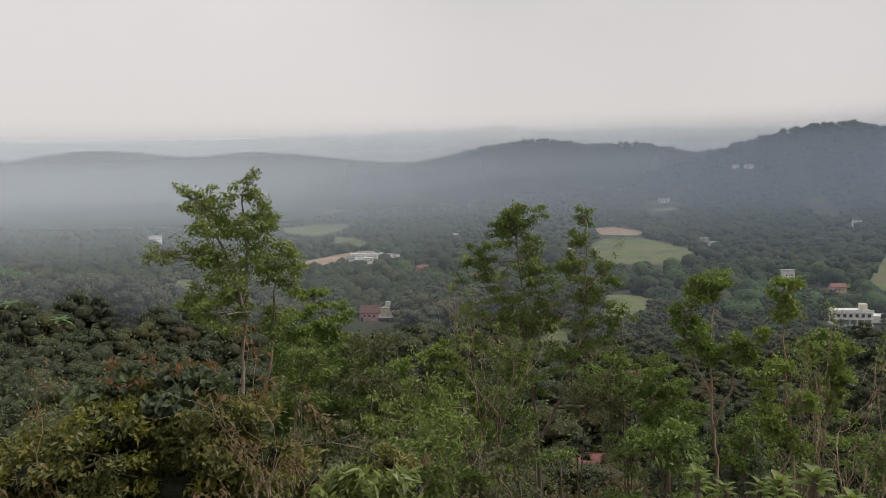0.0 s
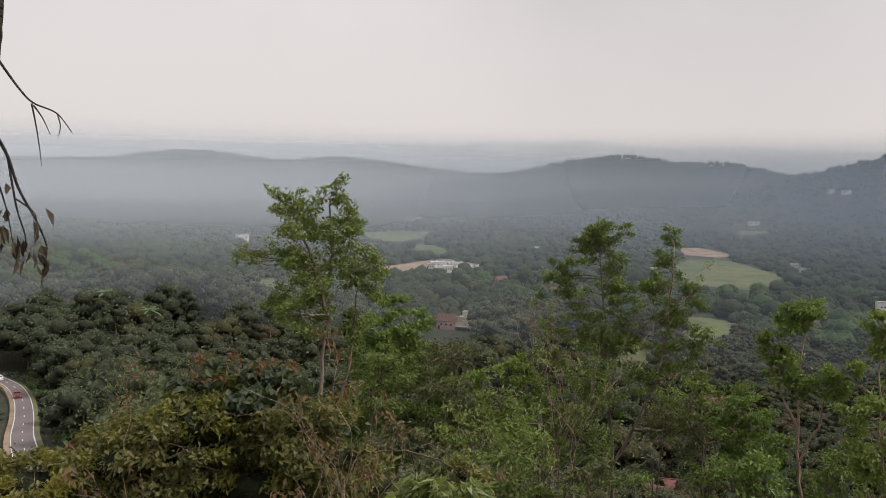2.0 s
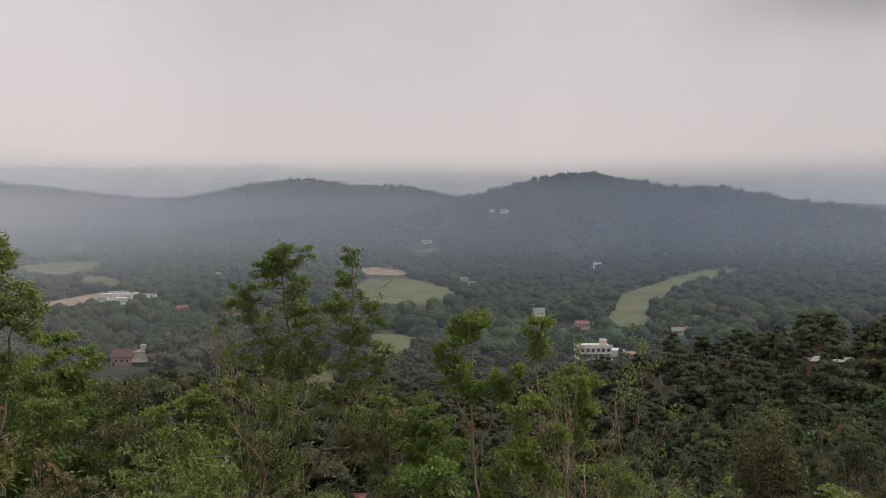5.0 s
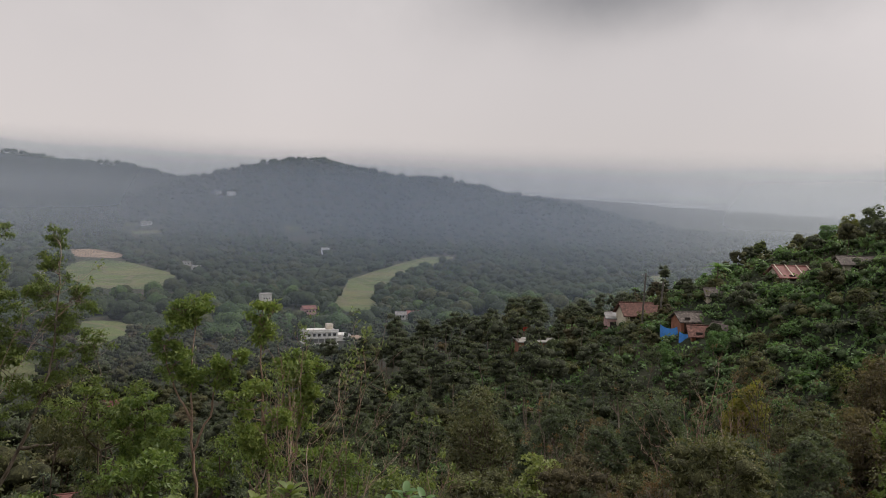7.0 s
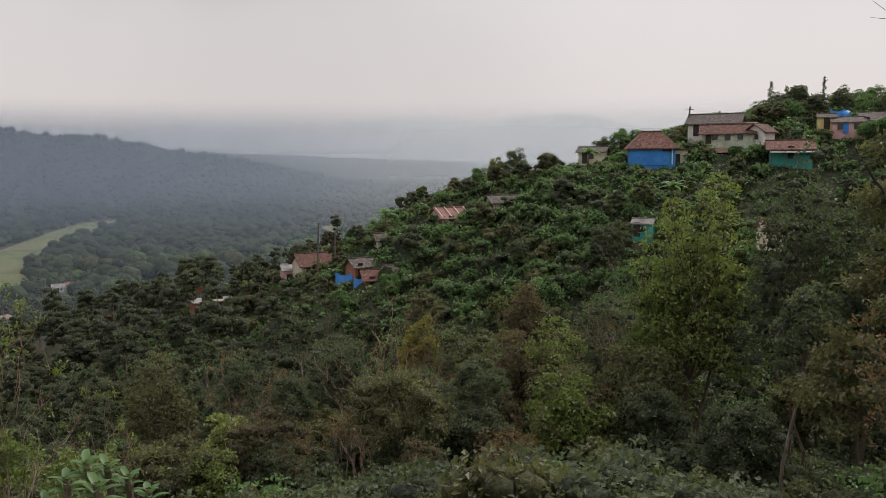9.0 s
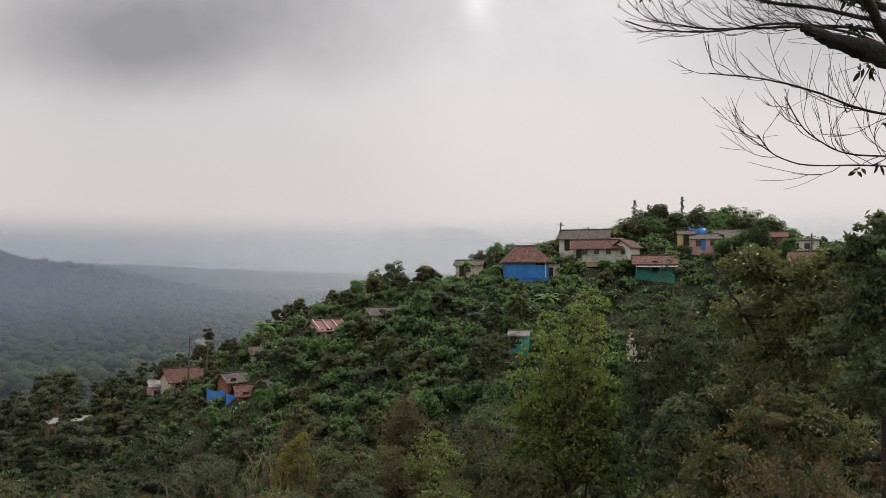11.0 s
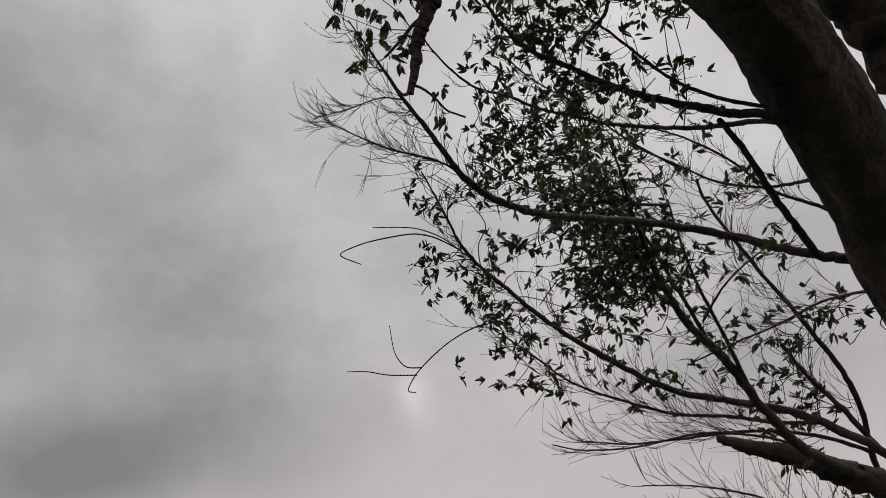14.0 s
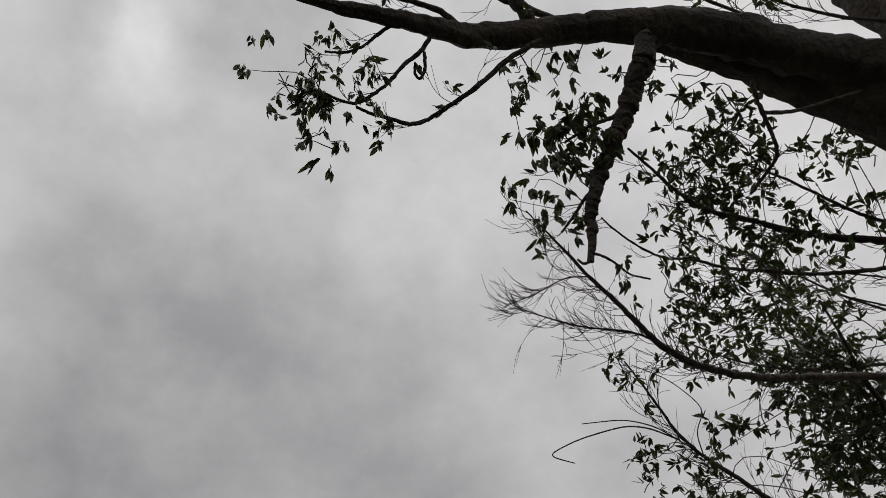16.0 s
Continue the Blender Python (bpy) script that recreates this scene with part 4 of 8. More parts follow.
def dome_cover(p, r, mat, label):
    bm = bmesh.new()
    bmesh.ops.create_uvsphere(bm, u_segments=18, v_segments=10, radius=1)
    for v in bm.verts:
        k = 1 + 0.10 * noise.noise(v.co * 2.3)
        v.co = Vector((v.co.x * r * k, v.co.y * r * 0.9 * k, max(v.co.z, -0.35) * r * 0.95 * k + r * 0.33))
    for f in bm.faces:
        f.smooth = True
    ob = part("covered_stack", bm, mat)
    ob.location = p
    return tagged(ob, label, "covered stack")


dome_cover(hill(75.2, 2.35, 167), 1.35, BLUE, "heap covered with a blue plastic sheet")
dome_cover(hill(75.9, 2.4, 168), 1.15, surface("pale_green_sheet", ((0.3, (0.30, 0.50, 0.38)), (0.7, (0.45, 0.62, 0.50))), 0.6, 0.5), "heap covered with a pale green sheet")


def utility_pole(p, h, lean):
    ob = thing("utility_pole", Matrix.Translation(p) @ pose(0, 0, 0, 0, lean, -math.degrees(math.atan2(p.x, p.y))), "thin grey wooden power pole with a cross-arm", "utility pole", "power poles")
    V, F = tubes([(((0, 0, -1), (0, 0, h)), (0.19, 0.14))], 8)
    mesh_part("pole", V, F, WOODPOLE, ob)
    part("cross_arm", bbox(0, 0, h - 0.5, 1.3, 0.09, 0.10), WOODPOLE, ob)
    for x in (-0.55, 0.55):
        part("insulator", bbox(x, 0, h - 0.38, 0.07, 0.07, 0.16), WHITE, ob)


for az, foot, top, d, lean in ((65.9, 1.2, 3.35, 163, 5), (56.1, -1.4, 0.5, 166, 3), (81.6, 0.4, 2.3, 158, 1), (41.5, -7.5, -4.6, 200, 2), (42.6, -7.3, -5.0, 202, 3), (54.0, -1.6, 0.0, 168, 12)):
    utility_pole(hill(az, foot, d), d * (math.tan(radians(top)) - math.tan(radians(foot))), lean)


flag_pole = thing("flag", Matrix.Translation(hill(33.7, -9.6, 206)), "small red flag on a thin pole beside the brick house", "flag")
mesh_part("pole", *tubes([(((0, 0, -1), (0, 0, 6.4)), (0.05, 0.035))], 6), WOODPOLE, flag_pole)
cloth = bmesh.new()
for k, (a, b) in enumerate(((0.0, 0.0), (0.5, 0.16), (1.0, -0.1), (1.4, 0.05))):
    for z in (5.3, 6.3):
        cloth.verts.new((a, b, z - 0.12 * k))
cloth.verts.ensure_lookup_table()
for k in range(3):
    cloth.faces.new([cloth.verts[q] for q in (2 * k, 2 * k + 2, 2 * k + 3, 2 * k + 1)])
bmesh.ops.solidify(cloth, geom=cloth.faces, thickness=0.02)
part("cloth", cloth, surface("red_cloth", ((0.3, (0.40, 0.04, 0.03)), (0.7, (0.55, 0.07, 0.05))), 3.0, 0.8), flag_pole, "faded red cloth")


# ---- the valley's buildings ----
def block_building():
    """Unfinished white three-storey block with open floors and a small roof room."""
    p = land(19.95, -9.85)
    d = math.hypot(p.x, p.y)
    k = d / 400
    ob = thing("apartment_block", Matrix.Translation(p) @ pose(0, 0, 0, 0, 0, -19.7 + 14), "unfinished white three-storey block with open concrete floors", "building", "valley buildings")
    w, dp = 15.0 * k, 11.0 * k
    for i in range(4):
        part("floor_slab", bbox(0, 0, (0.2 + 2.9 * i) * k, w + 0.8, dp + 0.8, 0.32 * k, 0.02), WHITE, ob)
    for i in range(2):
        for x in np.linspace(-0.47, 0.47, 6):
            for y in (-0.47, 0.47):
                part("column", bbox(x * w, y * dp, (1.65 + 2.9 * i) * k, 0.42, 0.42, 2.6 * k), WHITE, ob)
        part("inner_wall", bbox(0.1 * w, 0.1 * dp, (1.65 + 2.9 * i) * k, w * 0.7, dp * 0.6, 2.55 * k), CONCRETE, ob)
    top = part("top_storey", bbox(0, 0, 7.5 * k, w, dp, 2.6 * k), WHITE, ob)
    for x in np.linspace(-0.40, 0.40, 6):
        part("window", bbox(x * w, -dp / 2 - 0.03, 7.5 * k, 1.2, 0.1, 1.3), SHADOW, top)
    for y in (-0.25, 0.2):
        part("window", bbox(-w / 2 - 0.03, y * dp, 7.5 * k, 0.1, 1.4, 1.3), SHADOW, top)
    part("parapet", bbox(0, -dp / 2, 9.5 * k, w + 0.8, 0.25, 1.0 * k), WHITE, ob)
    part("parapet", bbox(-w / 2, 0, 9.5 * k, 0.25, dp + 0.3, 1.0 * k), WHITE, ob)
    part("roof_room", bbox(w * 0.32, 0, 10.6 * k, 3.0 * k, 3.2 * k, 2.6 * k, 0.03), CREAM, ob, "cream roof room")
    part("side_wing", bbox(w * 0.5 + 3.5 * k, 0.5, 5.6 * k, 7 * k, 7 * k, 3.0 * k, 0.03), WHITE, ob, "lower white side wing")
    part("bank", bbox(w * 0.5 + 9.5 * k, -1, 2.5 * k, 7 * k, 9 * k, 6.5 * k, 0.4), DIRT, ob, "cut earth bank")
    clear(p, 16, 70)


block_building()


def valley_house(az, el, w, h, label, wall=WHITE, roof=TILE, flat=False, windows=3, turn=0.0, rise=1.6, clearing=11.0, view=35.0, name="house"):
    return house(name, land(az, el), turn, w, w * 0.7, h, rise, label, wall, roof, flat=flat, windows=windows, group="valley houses", clearing=clearing, view=view)


red = valley_house(-10.8, -9.5, 10.0, 4.6, "brick-red two-storey house with hipped tile roof", PINK, TILE, turn=-18, rise=3.0, clearing=16, view=130)
part("side_block", bbox(8.6, 0.8, 3.6, 7.0, 6.0, 5.6, 0.04), CREAM, red, "pale unfinished flat-roofed wing")
part("roof_slab", bbox(8.6, 0.8, 6.5, 7.8, 6.8, 0.25, 0.02), CONCRETE, red)
part("upper_room", bbox(9.4, 1.6, 7.8, 4.2, 3.6, 2.4, 0.03), CREAM, red)
part("upper_slab", bbox(9.4, 1.6, 9.1, 4.8, 4.2, 0.2, 0.02), CONCRETE, red)
part("terrace", bbox(8.0, -3.4, 2.2, 7.5, 3.5, 0.3, 0.02), CONCRETE, red)
for x in (4.8, 8.0, 11.2):
    part("terrace_post", bbox(x, -4.8, 0.6, 0.3, 0.3, 3.2), CONCRETE, red)
valley_house(3.9, -19.5, 6.0, 2.2, "red tile-roofed cottage low on the slope", CREAM, REDSHEET, clearing=6, rise=1.5, view=30)
valley_house(7.0, -13.8, 7.0, 2.6, "red-roofed cottage among plantation trees", PINK, REDSHEET, clearing=7, rise=1.8, view=50)
for i, (az, el, w) in enumerate(((-12.0, -5.45, 8), (-11.6, -5.35, 12), (-11.1, -5.3, 14), (-10.6, -5.45, 9), (-10.2, -5.35, 8), (-9.7, -5.5, 10), (-9.2, -5.4, 9), (-10.9, -5.65, 8))):
    valley_house(az, el, w, 4.2 + (i % 3), "white flat-roofed house in the valley village", WHITE, (CONCRETE, WHITE, TIN)[i % 3], True, 3, (-20, 12, 30)[i % 3])
for az, el, w, h, wall, roof, label in (
        (-13.9, -2.25, 16, 6, WHITE, CONCRETE, "far white building at the foot of the hills"), (-13.2, -2.25, 18, 6, WHITE, CONCRETE, "far white building at the foot of the hills"),
        (-15.9, -5.3, 9, 4, WHITE, TIN, "white shed beside the bare earth"), (-7.3, -6.3, 8, 3.5, PINK, REDSHEET, "pink house with a red roof in the woods"),
        (-4.0, -7.0, 9, 4, WHITE, TILE, "white and red house among trees"), (-4.5, -6.9, 8, 4, PINK, TILE, "pink house among trees"),
        (11.2, -4.5, 10, 4.5, WHITE, CONCRETE, "white house at the field's edge"), (11.9, -4.75, 8, 4, WHITE, CONCRETE, "small white house by the field"),
        (16.35, -6.95, 7, 7, WHITE, CONCRETE, "narrow white two-storey house in the woods"), (19.2, -7.55, 8, 3.6, PINK, REDSHEET, "pink house near the white block"),
        (20.2, -3.55, 9, 8, WHITE, CONCRETE, "white house below the dark hill"), (-24.6, -3.8, 14, 9, WHITE, CONCRETE, "far white house above the knoll"),
        (8.8, -1.95, 14, 6, WHITE, CONCRETE, "far white house on the hillside"), (2.6, -5.2, 9, 4, WHITE, CONCRETE, "white house in the trees"),
        (-5.0, -4.0, 11, 4, WHITE, CONCRETE, "far white house in the trees"), (26.2, -7.7, 7, 3.2, CREAM, REDSHEET, "red-roofed house by the field"), (25.4, -7.75, 6, 3, WHITE, TIN, "white shed by the field"),
        (-8.0, -1.2, 16, 6, WHITE, CONCRETE, "far pale house on the lower hills"), (14.0, 0.2, 12, 5, WHITE, CONCRETE, "white house high on the hill"), (13.2, 0.25, 9, 4, WHITE, CONCRETE, "small white house on the hill")):
    valley_house(az, el, w, h, label, wall, roof, roof is CONCRETE, 3, (int(az * 7) % 5 - 2) * 12)


# ---- cars on the hill road ----
def car(i, off, heading, paint, label, h=1.45):
    c = ROAD_LINE[i] + ROAD_SIDE[i] * off * 0.7
    t = ROAD_LINE[i + 1] - ROAD_LINE[i]
    ob = thing("car", pose(c[0], c[1], ROAD_Z[i] + 0.0, 0, 0, math.degrees(math.atan2(t[1], t[0])) + heading), label, "car", "cars on the road")
    bm = bmesh.new()
    prof = [(-2.0, 0.35), (-2.0, 0.85), (-1.75, 0.95), (-1.15, h), (0.35, h), (1.0, 0.95), (1.95, 0.78), (2.0, 0.35)]
    rows = []
    for y, k in ((-0.82, 0.0), (-0.80, 1.0), (0.80, 1.0), (0.82, 0.0)):
        pull = 0.12 if k else 0
        rows.append([bm.verts.new((x, y - math.copysign(pull if z > 1 else 0, y), z)) for x, z in prof])
    for a, b in zip(rows, rows[1:]):
        for j in range(len(prof) - 1):
            bm.faces.new([a[j], a[j + 1], b[j + 1], b[j]])
        bm.faces.new([a[-1], a[0], b[0], b[-1]])
    bm.faces.new(rows[0])
    bm.faces.new(list(reversed(rows[-1])))
    bmesh.ops.recalc_face_normals(bm, faces=bm.faces)
    body = part("body", bm, paint, ob)
    part("windscreen", bbox(0.66, 0, 1.2, 0.08, 1.25, 0.5, 0, pose(0.02, 0, 0.02)), GLASS, body)
    part("rear_window", bbox(-1.47, 0, 1.22, 0.10, 1.2, 0.42), GLASS, body)
    for y in (-0.82, 0.82):
        part("side_window", bbox(-0.4, y * 0.97, 1.18, 1.5, 0.04, 0.34), GLASS, body)
    for x in (-1.25, 1.25):
        for y in (-0.78, 0.78):
            V, F = tubes([(((x, y - 0.1, 0.31), (x, y - 0.09, 0.31), (x, y + 0.09, 0.31), (x, y + 0.1, 0.31)), (0.05, 0.31, 0.31, 0.05))], 12)
            mesh_part("wheel", V, F, SHADOW, ob, "black tyre")
    for y in (-0.6, 0.6):
        part("headlight", bbox(1.97, y, 0.68, 0.08, 0.3, 0.14, 0.02), WHITE, body)
        part("tail_light", bbox(-1.99, y, 0.75, 0.06, 0.22, 0.16, 0.02), REDSHEET, body)


car(20, 1.2, 180, surface("white_car_paint", ((0.3, (0.70, 0.70, 0.70)), (0.7, (0.80, 0.80, 0.80))), 2, 0.3), "white hatchback on the hill road")
car(33, 1.2, 0, surface("red_car_paint", ((0.3, (0.13, 0.03, 0.03)), (0.7, (0.18, 0.05, 0.045))), 2, 0.3), "dark red hatchback with a white rear on the hill road")


# ---- trees ----
def joined(parts):
    V, F, b = [], [], 0
    for v, f in parts:
        V.append(v)
        F.append(f + b)
        b += len(v)
    return np.concatenate(V), np.concatenate(F)


def crown_ball(seed, sub):
    """A lumpy tree crown of about unit radius, flat below."""
    bm = bmesh.new()
    if sub:
        bmesh.ops.create_icosphere(bm, subdivisions=sub, radius=1.0)
    else:
        bmesh.ops.create_icosphere(bm, subdivisions=1, radius=1.0)
        bmesh.ops.dissolve_limit(bm, angle_limit=0.0, verts=bm.verts, edges=bm.edges)
    off = Vector((seed * 3.1, seed * 1.7, seed * 0.9))
    for v in bm.verts:
        k = 1 + 0.42 * noise.noise(v.co * 1.6 + off) + 0.22 * noise.noise(v.co * 3.7 + off)
        v.co = Vector((v.co.x * k, v.co.y * k, max(v.co.z, -0.45) * k * 0.82))
    V = np.array([v.co[:] for v in bm.verts])
    F = np.array([[v.index for v in f.verts] for f in bm.faces])
    bm.free()
    return V, F


CROWN_CORES = [crown_ball(60 + i, 2) for i in range(8)]
ROUGH_CORES = [crown_ball(80 + i, 1) for i in range(8)]


def lobed_arrays(rng, stems, lobes, leaf, dens, r0, depth=0.8, twig=0.012, base_z=0.0, droop=0.25, cluster=0.2, bare=False, core=0.0):
    """Wood and leaves of a tree from its stems (side, height) and leaf masses (side, height, half width, half height)."""
    lines, stem_pts = [], []
    for k, s in enumerate(stems):
        p = np.array([(x, 0.0, z) for x, z in s], float)
        p[:, 1] += rng.normal(size=len(p)) * 0.12 * (k > 0)
        if len(p) < 3:
            p = np.array([p[0], (p[0] + p[-1]) / 2 + rng.normal(size=3) * 0.05, p[-1]])
        s2 = np.linspace(0, len(p) - 1, len(p) + 2 if bare else len(p) * 4)
        q = np.stack([np.interp(s2, np.arange(len(p)), p[:, i]) for i in range(3)], 1)
        q[1:-1] += rng.normal(size=(len(q) - 2, 3)) * 0.02
        ra = r0 * (1.0 if k == 0 else 0.7)
        lines.append((q, np.linspace(ra, max(ra * 0.25, twig), len(q))))
        stem_pts.append(q)
    allp = np.concatenate(stem_pts)
    C, O = [], []
    for x, z, rx, rz in lobes:
        c = np.array([x, rng.normal() * depth * rx * 0.6, z])
        below = allp[allp[:, 2] < z - 0.1 * rz]
        src = below if len(below) else allp
        a = src[np.argmin(((src - c) ** 2).sum(1) + 0.3 * np.abs(src[:, 2] - (z - 1.2 * rz)))]
        b = curve(rng, a, c, 0.10, 7)
        rb = max(r0 * 0.28 * min(1.0, rx), twig * 1.4)
        if not bare:
            lines.append((b, np.linspace(rb, rb * 0.5, 7)))
        k = max(4, int(9 * (rx * rz) / 0.3) if rx < 1.2 else 26)
        k = min(int(k * (1.6 if dens > 2000 else 1)), 40)
        tips = c + ball_points(rng, k, 0.35) * [rx, rx * depth, rz]
        for tip in tips[:9] if not bare else ():
            st = b[rng.integers(3, 7)]
            lines.append((curve(rng, st, tip, 0.12, 4), np.linspace(rb * 0.45, twig * 0.5, 4)))
        n = int(dens * rx * rz)
        which = rng.integers(0, k, n)
        spread = cluster * (0.6 + 0.4 * min(rx, rz) / 0.5)
        p = tips[which] + rng.normal(size=(n, 3)) * [spread, spread, spread * 0.6]
        C.append(p)
        O.append(unit(p - c) * 0.6)
    C, O = np.concatenate(C), np.concatenate(O)
    wood = tubes(lines, 4)
    leafage = leaves(rng, C, leaf[0], leaf[1], droop, O)
    if core:
        # solid balls in shade-dark colour fill the leaf masses so none shows through
        masses = []
        for x, z, rx, rz in lobes:
            v, f = CROWN_CORES[int(rng.integers(0, 8))]
            masses.append((v * [rx * core, rx * depth * core, rz * core] + [x, 0, z], f))
        return wood, leafage, joined(masses)
    return wood, leafage, None


def tree(name, az, d, stems, lobes, label, leafmat, bark, leaf=(0.135, 0.062), dens=3700, r0=0.09, seed=1, category="tree", group="", depth=0.8, extra=None, cluster=0.10, droop=0.25, core=0.0, fill=0, upright=False):
    """A tree that stands at this angle and distance; heights in stems and lobes are above the eye's datum of 100 m."""
    rng = np.random.default_rng(seed)
    p = on_ground(az, d, -0.2)
    foot = [(stems[0][0][0] * 0.6, p.z)]
    st = [tuple(foot) + tuple(stems[0])] + [tuple(s) for s in stems[1:]]
    st = [tuple((x, z - p.z) for x, z in s) for s in st]
    lb = [(x, z - p.z, rx * (0.82 if upright else 1), rz * (1.3 if upright else 1)) for x, z, rx, rz in lobes]
    lb += [(x + rng.normal() * rx * 0.9, z - 0.25 * rz + rng.normal() * rz * 0.8, rx * rng.uniform(0.45, 0.7), rz * rng.uniform(0.5, 0.75)) for x, z, rx, rz in lb * fill]
    wood, leafage, inner = lobed_arrays(rng, st, lb, leaf, dens, r0, depth, cluster=cluster, droop=droop, core=core)
    ob = thing(name, Matrix.Translation(p) @ pose(0, 0, 0, 0, 0, -az), label, category, group)
    mesh_part("trunk", *wood, bark, ob, smooth=True)
    crown = mesh_part("crown", *leafage, leafmat, ob)
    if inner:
        mesh_part("inner_foliage", *inner, SHADE_CORE_OF[leafmat.name], crown, smooth=True)
    if extra:
        sub, mat, nm, ln = extra
        _, l2, inner = lobed_arrays(rng, st[:1], [(x, z - p.z, rx, rz) for x, z, rx, rz in sub], ln, dens, r0 * 0.3, depth, cluster=cluster)
        tagged(mesh_part(nm, *l2, mat, ob), kind="stuff")
    return ob


A_LOBES = ((0.06, 99.87, 0.43, 0.27), (-1.18, 99.74, 0.37, 0.27), (-0.70, 99.35, 0.60, 0.51), (0.31, 99.05, 0.69, 0.51), (-0.75, 98.66, 0.73, 0.56), (0.56, 98.42, 0.73, 0.56), (-1.88, 98.39, 0.48, 0.16), (1.06, 97.71, 0.43, 0.35), (-0.21, 97.98, 0.80, 0.53), (-1.31, 97.36, 0.53, 0.27), (-0.61, 97.10, 0.73, 0.48), (0.71, 96.88, 0.40, 0.33))
A_STEMS = (((-0.17, 94.48), (-0.12, 95.75), (0.00, 97.02), (0.06, 98.29), (0.01, 99.55)), ((0.16, 94.46), (0.54, 95.85), (0.64, 97.14), (0.71, 98.29)), ((0.00, 97.02), (-0.39, 98.29), (-0.87, 99.53)))
tree("tree", -19.1, 20, A_STEMS, A_LOBES, "tall airy twin-stemmed young tree with mottled pale bark", LEAF_FRESH, BARK_PALE, fill=2, leaf=(0.105, 0.050), dens=2100, r0=0.062, seed=21, upright=True, droop=0.0, group="young trees of the slope")
tree("tree", -14.1, 24, (((-0.06, 91.98), (-0.16, 93.57), (-0.03, 94.99), (0.10, 96.24)),), ((-0.29, 96.63, 0.72, 0.35), (0.18, 95.92, 0.88, 0.64), (-0.80, 96.02, 0.64, 0.48), (-0.03, 94.83, 1.20, 0.88), (0.89, 94.49, 0.64, 0.64), (-1.08, 94.85, 0.80, 0.64), (-0.31, 93.42, 1.36, 0.88), (-1.65, 93.47, 0.96, 0.80), (1.07, 93.20, 0.80, 0.80)), "bushy fresh green young tree beside a taller one", LEAF_BRIGHT, BARK_BROWN, seed=22, group="young trees of the slope")
tree("tree", -6.6, 26, (((0.00, 91.20), (-0.03, 92.79), (0.10, 94.36)), ((-1.03, 91.21), (-1.24, 92.96), (-1.43, 94.01))), ((0.61, 94.80, 0.55, 0.35), (-0.11, 94.45, 0.55, 0.38), (-1.43, 94.10, 0.95, 0.52), (0.63, 93.84, 0.69, 0.61), (-0.73, 93.31, 0.86, 0.61), (-1.92, 93.14, 0.86, 0.69), (1.01, 92.78, 0.78, 0.69)), "low yellow-green young tree with bare lower stems", LEAF_BRIGHT, BARK_BROWN, seed=23, group="young trees of the slope")
B_LOBES = ((-0.57, 98.72, 0.68, 0.40), (-1.10, 98.20, 0.63, 0.50), (-0.19, 97.83, 0.75, 0.72), (-1.97, 97.23, 0.45, 0.40), (-1.29, 96.71, 0.81, 0.68), (0.02, 96.75, 0.86, 0.75), (-2.17, 95.50, 0.65, 0.47), (-0.58, 95.64, 1.08, 0.68), (0.17, 94.94, 1.04, 0.68), (1.59, 98.60, 0.47, 0.29), (1.31, 97.87, 0.36, 0.36), (1.15, 97.14, 0.63, 0.45), (2.18, 96.96, 0.61, 0.47), (1.57, 96.25, 0.81, 0.63), (2.36, 95.37, 0.57, 0.50), (1.61, 94.98, 0.72, 0.68), (-0.81, 94.18, 1.08, 0.72))
B_STEMS = (((0.02, 90.53), (-0.14, 92.92), (-0.27, 94.38), (-0.41, 96.01), (-0.65, 98.18)), ((-0.01, 91.45), (0.60, 92.57), (1.10, 93.87), (1.42, 95.34), (1.54, 97.16), (1.59, 98.42)), ((0.60, 92.57), (1.50, 92.69), (2.20, 93.45), (2.53, 94.46)), ((-0.01, 91.45), (-1.58, 92.51), (-2.51, 93.39)))
tree("tree", 0.5, 27, B_STEMS, B_LOBES, "tall forked young tree with tufted bright green crown", LEAF_FRESH, BARK_PALE, fill=2, leaf=(0.115, 0.054), dens=2000, r0=0.085, seed=24, upright=True, droop=0.0, group="young trees of the slope")
tree("tree", 12.1, 22, (((0.04, 92.59), (-0.08, 94.34), (-0.12, 95.50), (-0.01, 97.10)), ((-0.02, 93.61), (0.37, 94.52), (0.54, 95.55)), ((-0.08, 94.34), (-0.51, 95.18), (-0.76, 96.18))), ((0.01, 97.32, 0.38, 0.26), (-0.31, 96.90, 0.50, 0.23), (-0.76, 96.33, 0.41, 0.47), (0.49, 95.69, 0.50, 0.41), (-0.50, 95.84, 0.53, 0.41)), "thin young tree with reddish bare stems and tufted top", LEAF_BRIGHT, BARK_TAN, r0=0.05, seed=25, upright=True, droop=0.0, fill=3, leaf=(0.12, 0.056), group="young trees of the slope")
tree("tree", 9.1, 23, (((0.02, 92.14), (-0.02, 93.22), (-0.05, 94.30)),), ((-0.06, 94.48, 0.77, 0.37), (-0.42, 93.96, 0.61, 0.46), (0.41, 93.87, 0.69, 0.54), (-0.16, 93.05, 0.84, 0.61)), "low leafy yellow-green young tree", LEAF_BRIGHT, BARK_BROWN, seed=26, group="young trees of the slope")
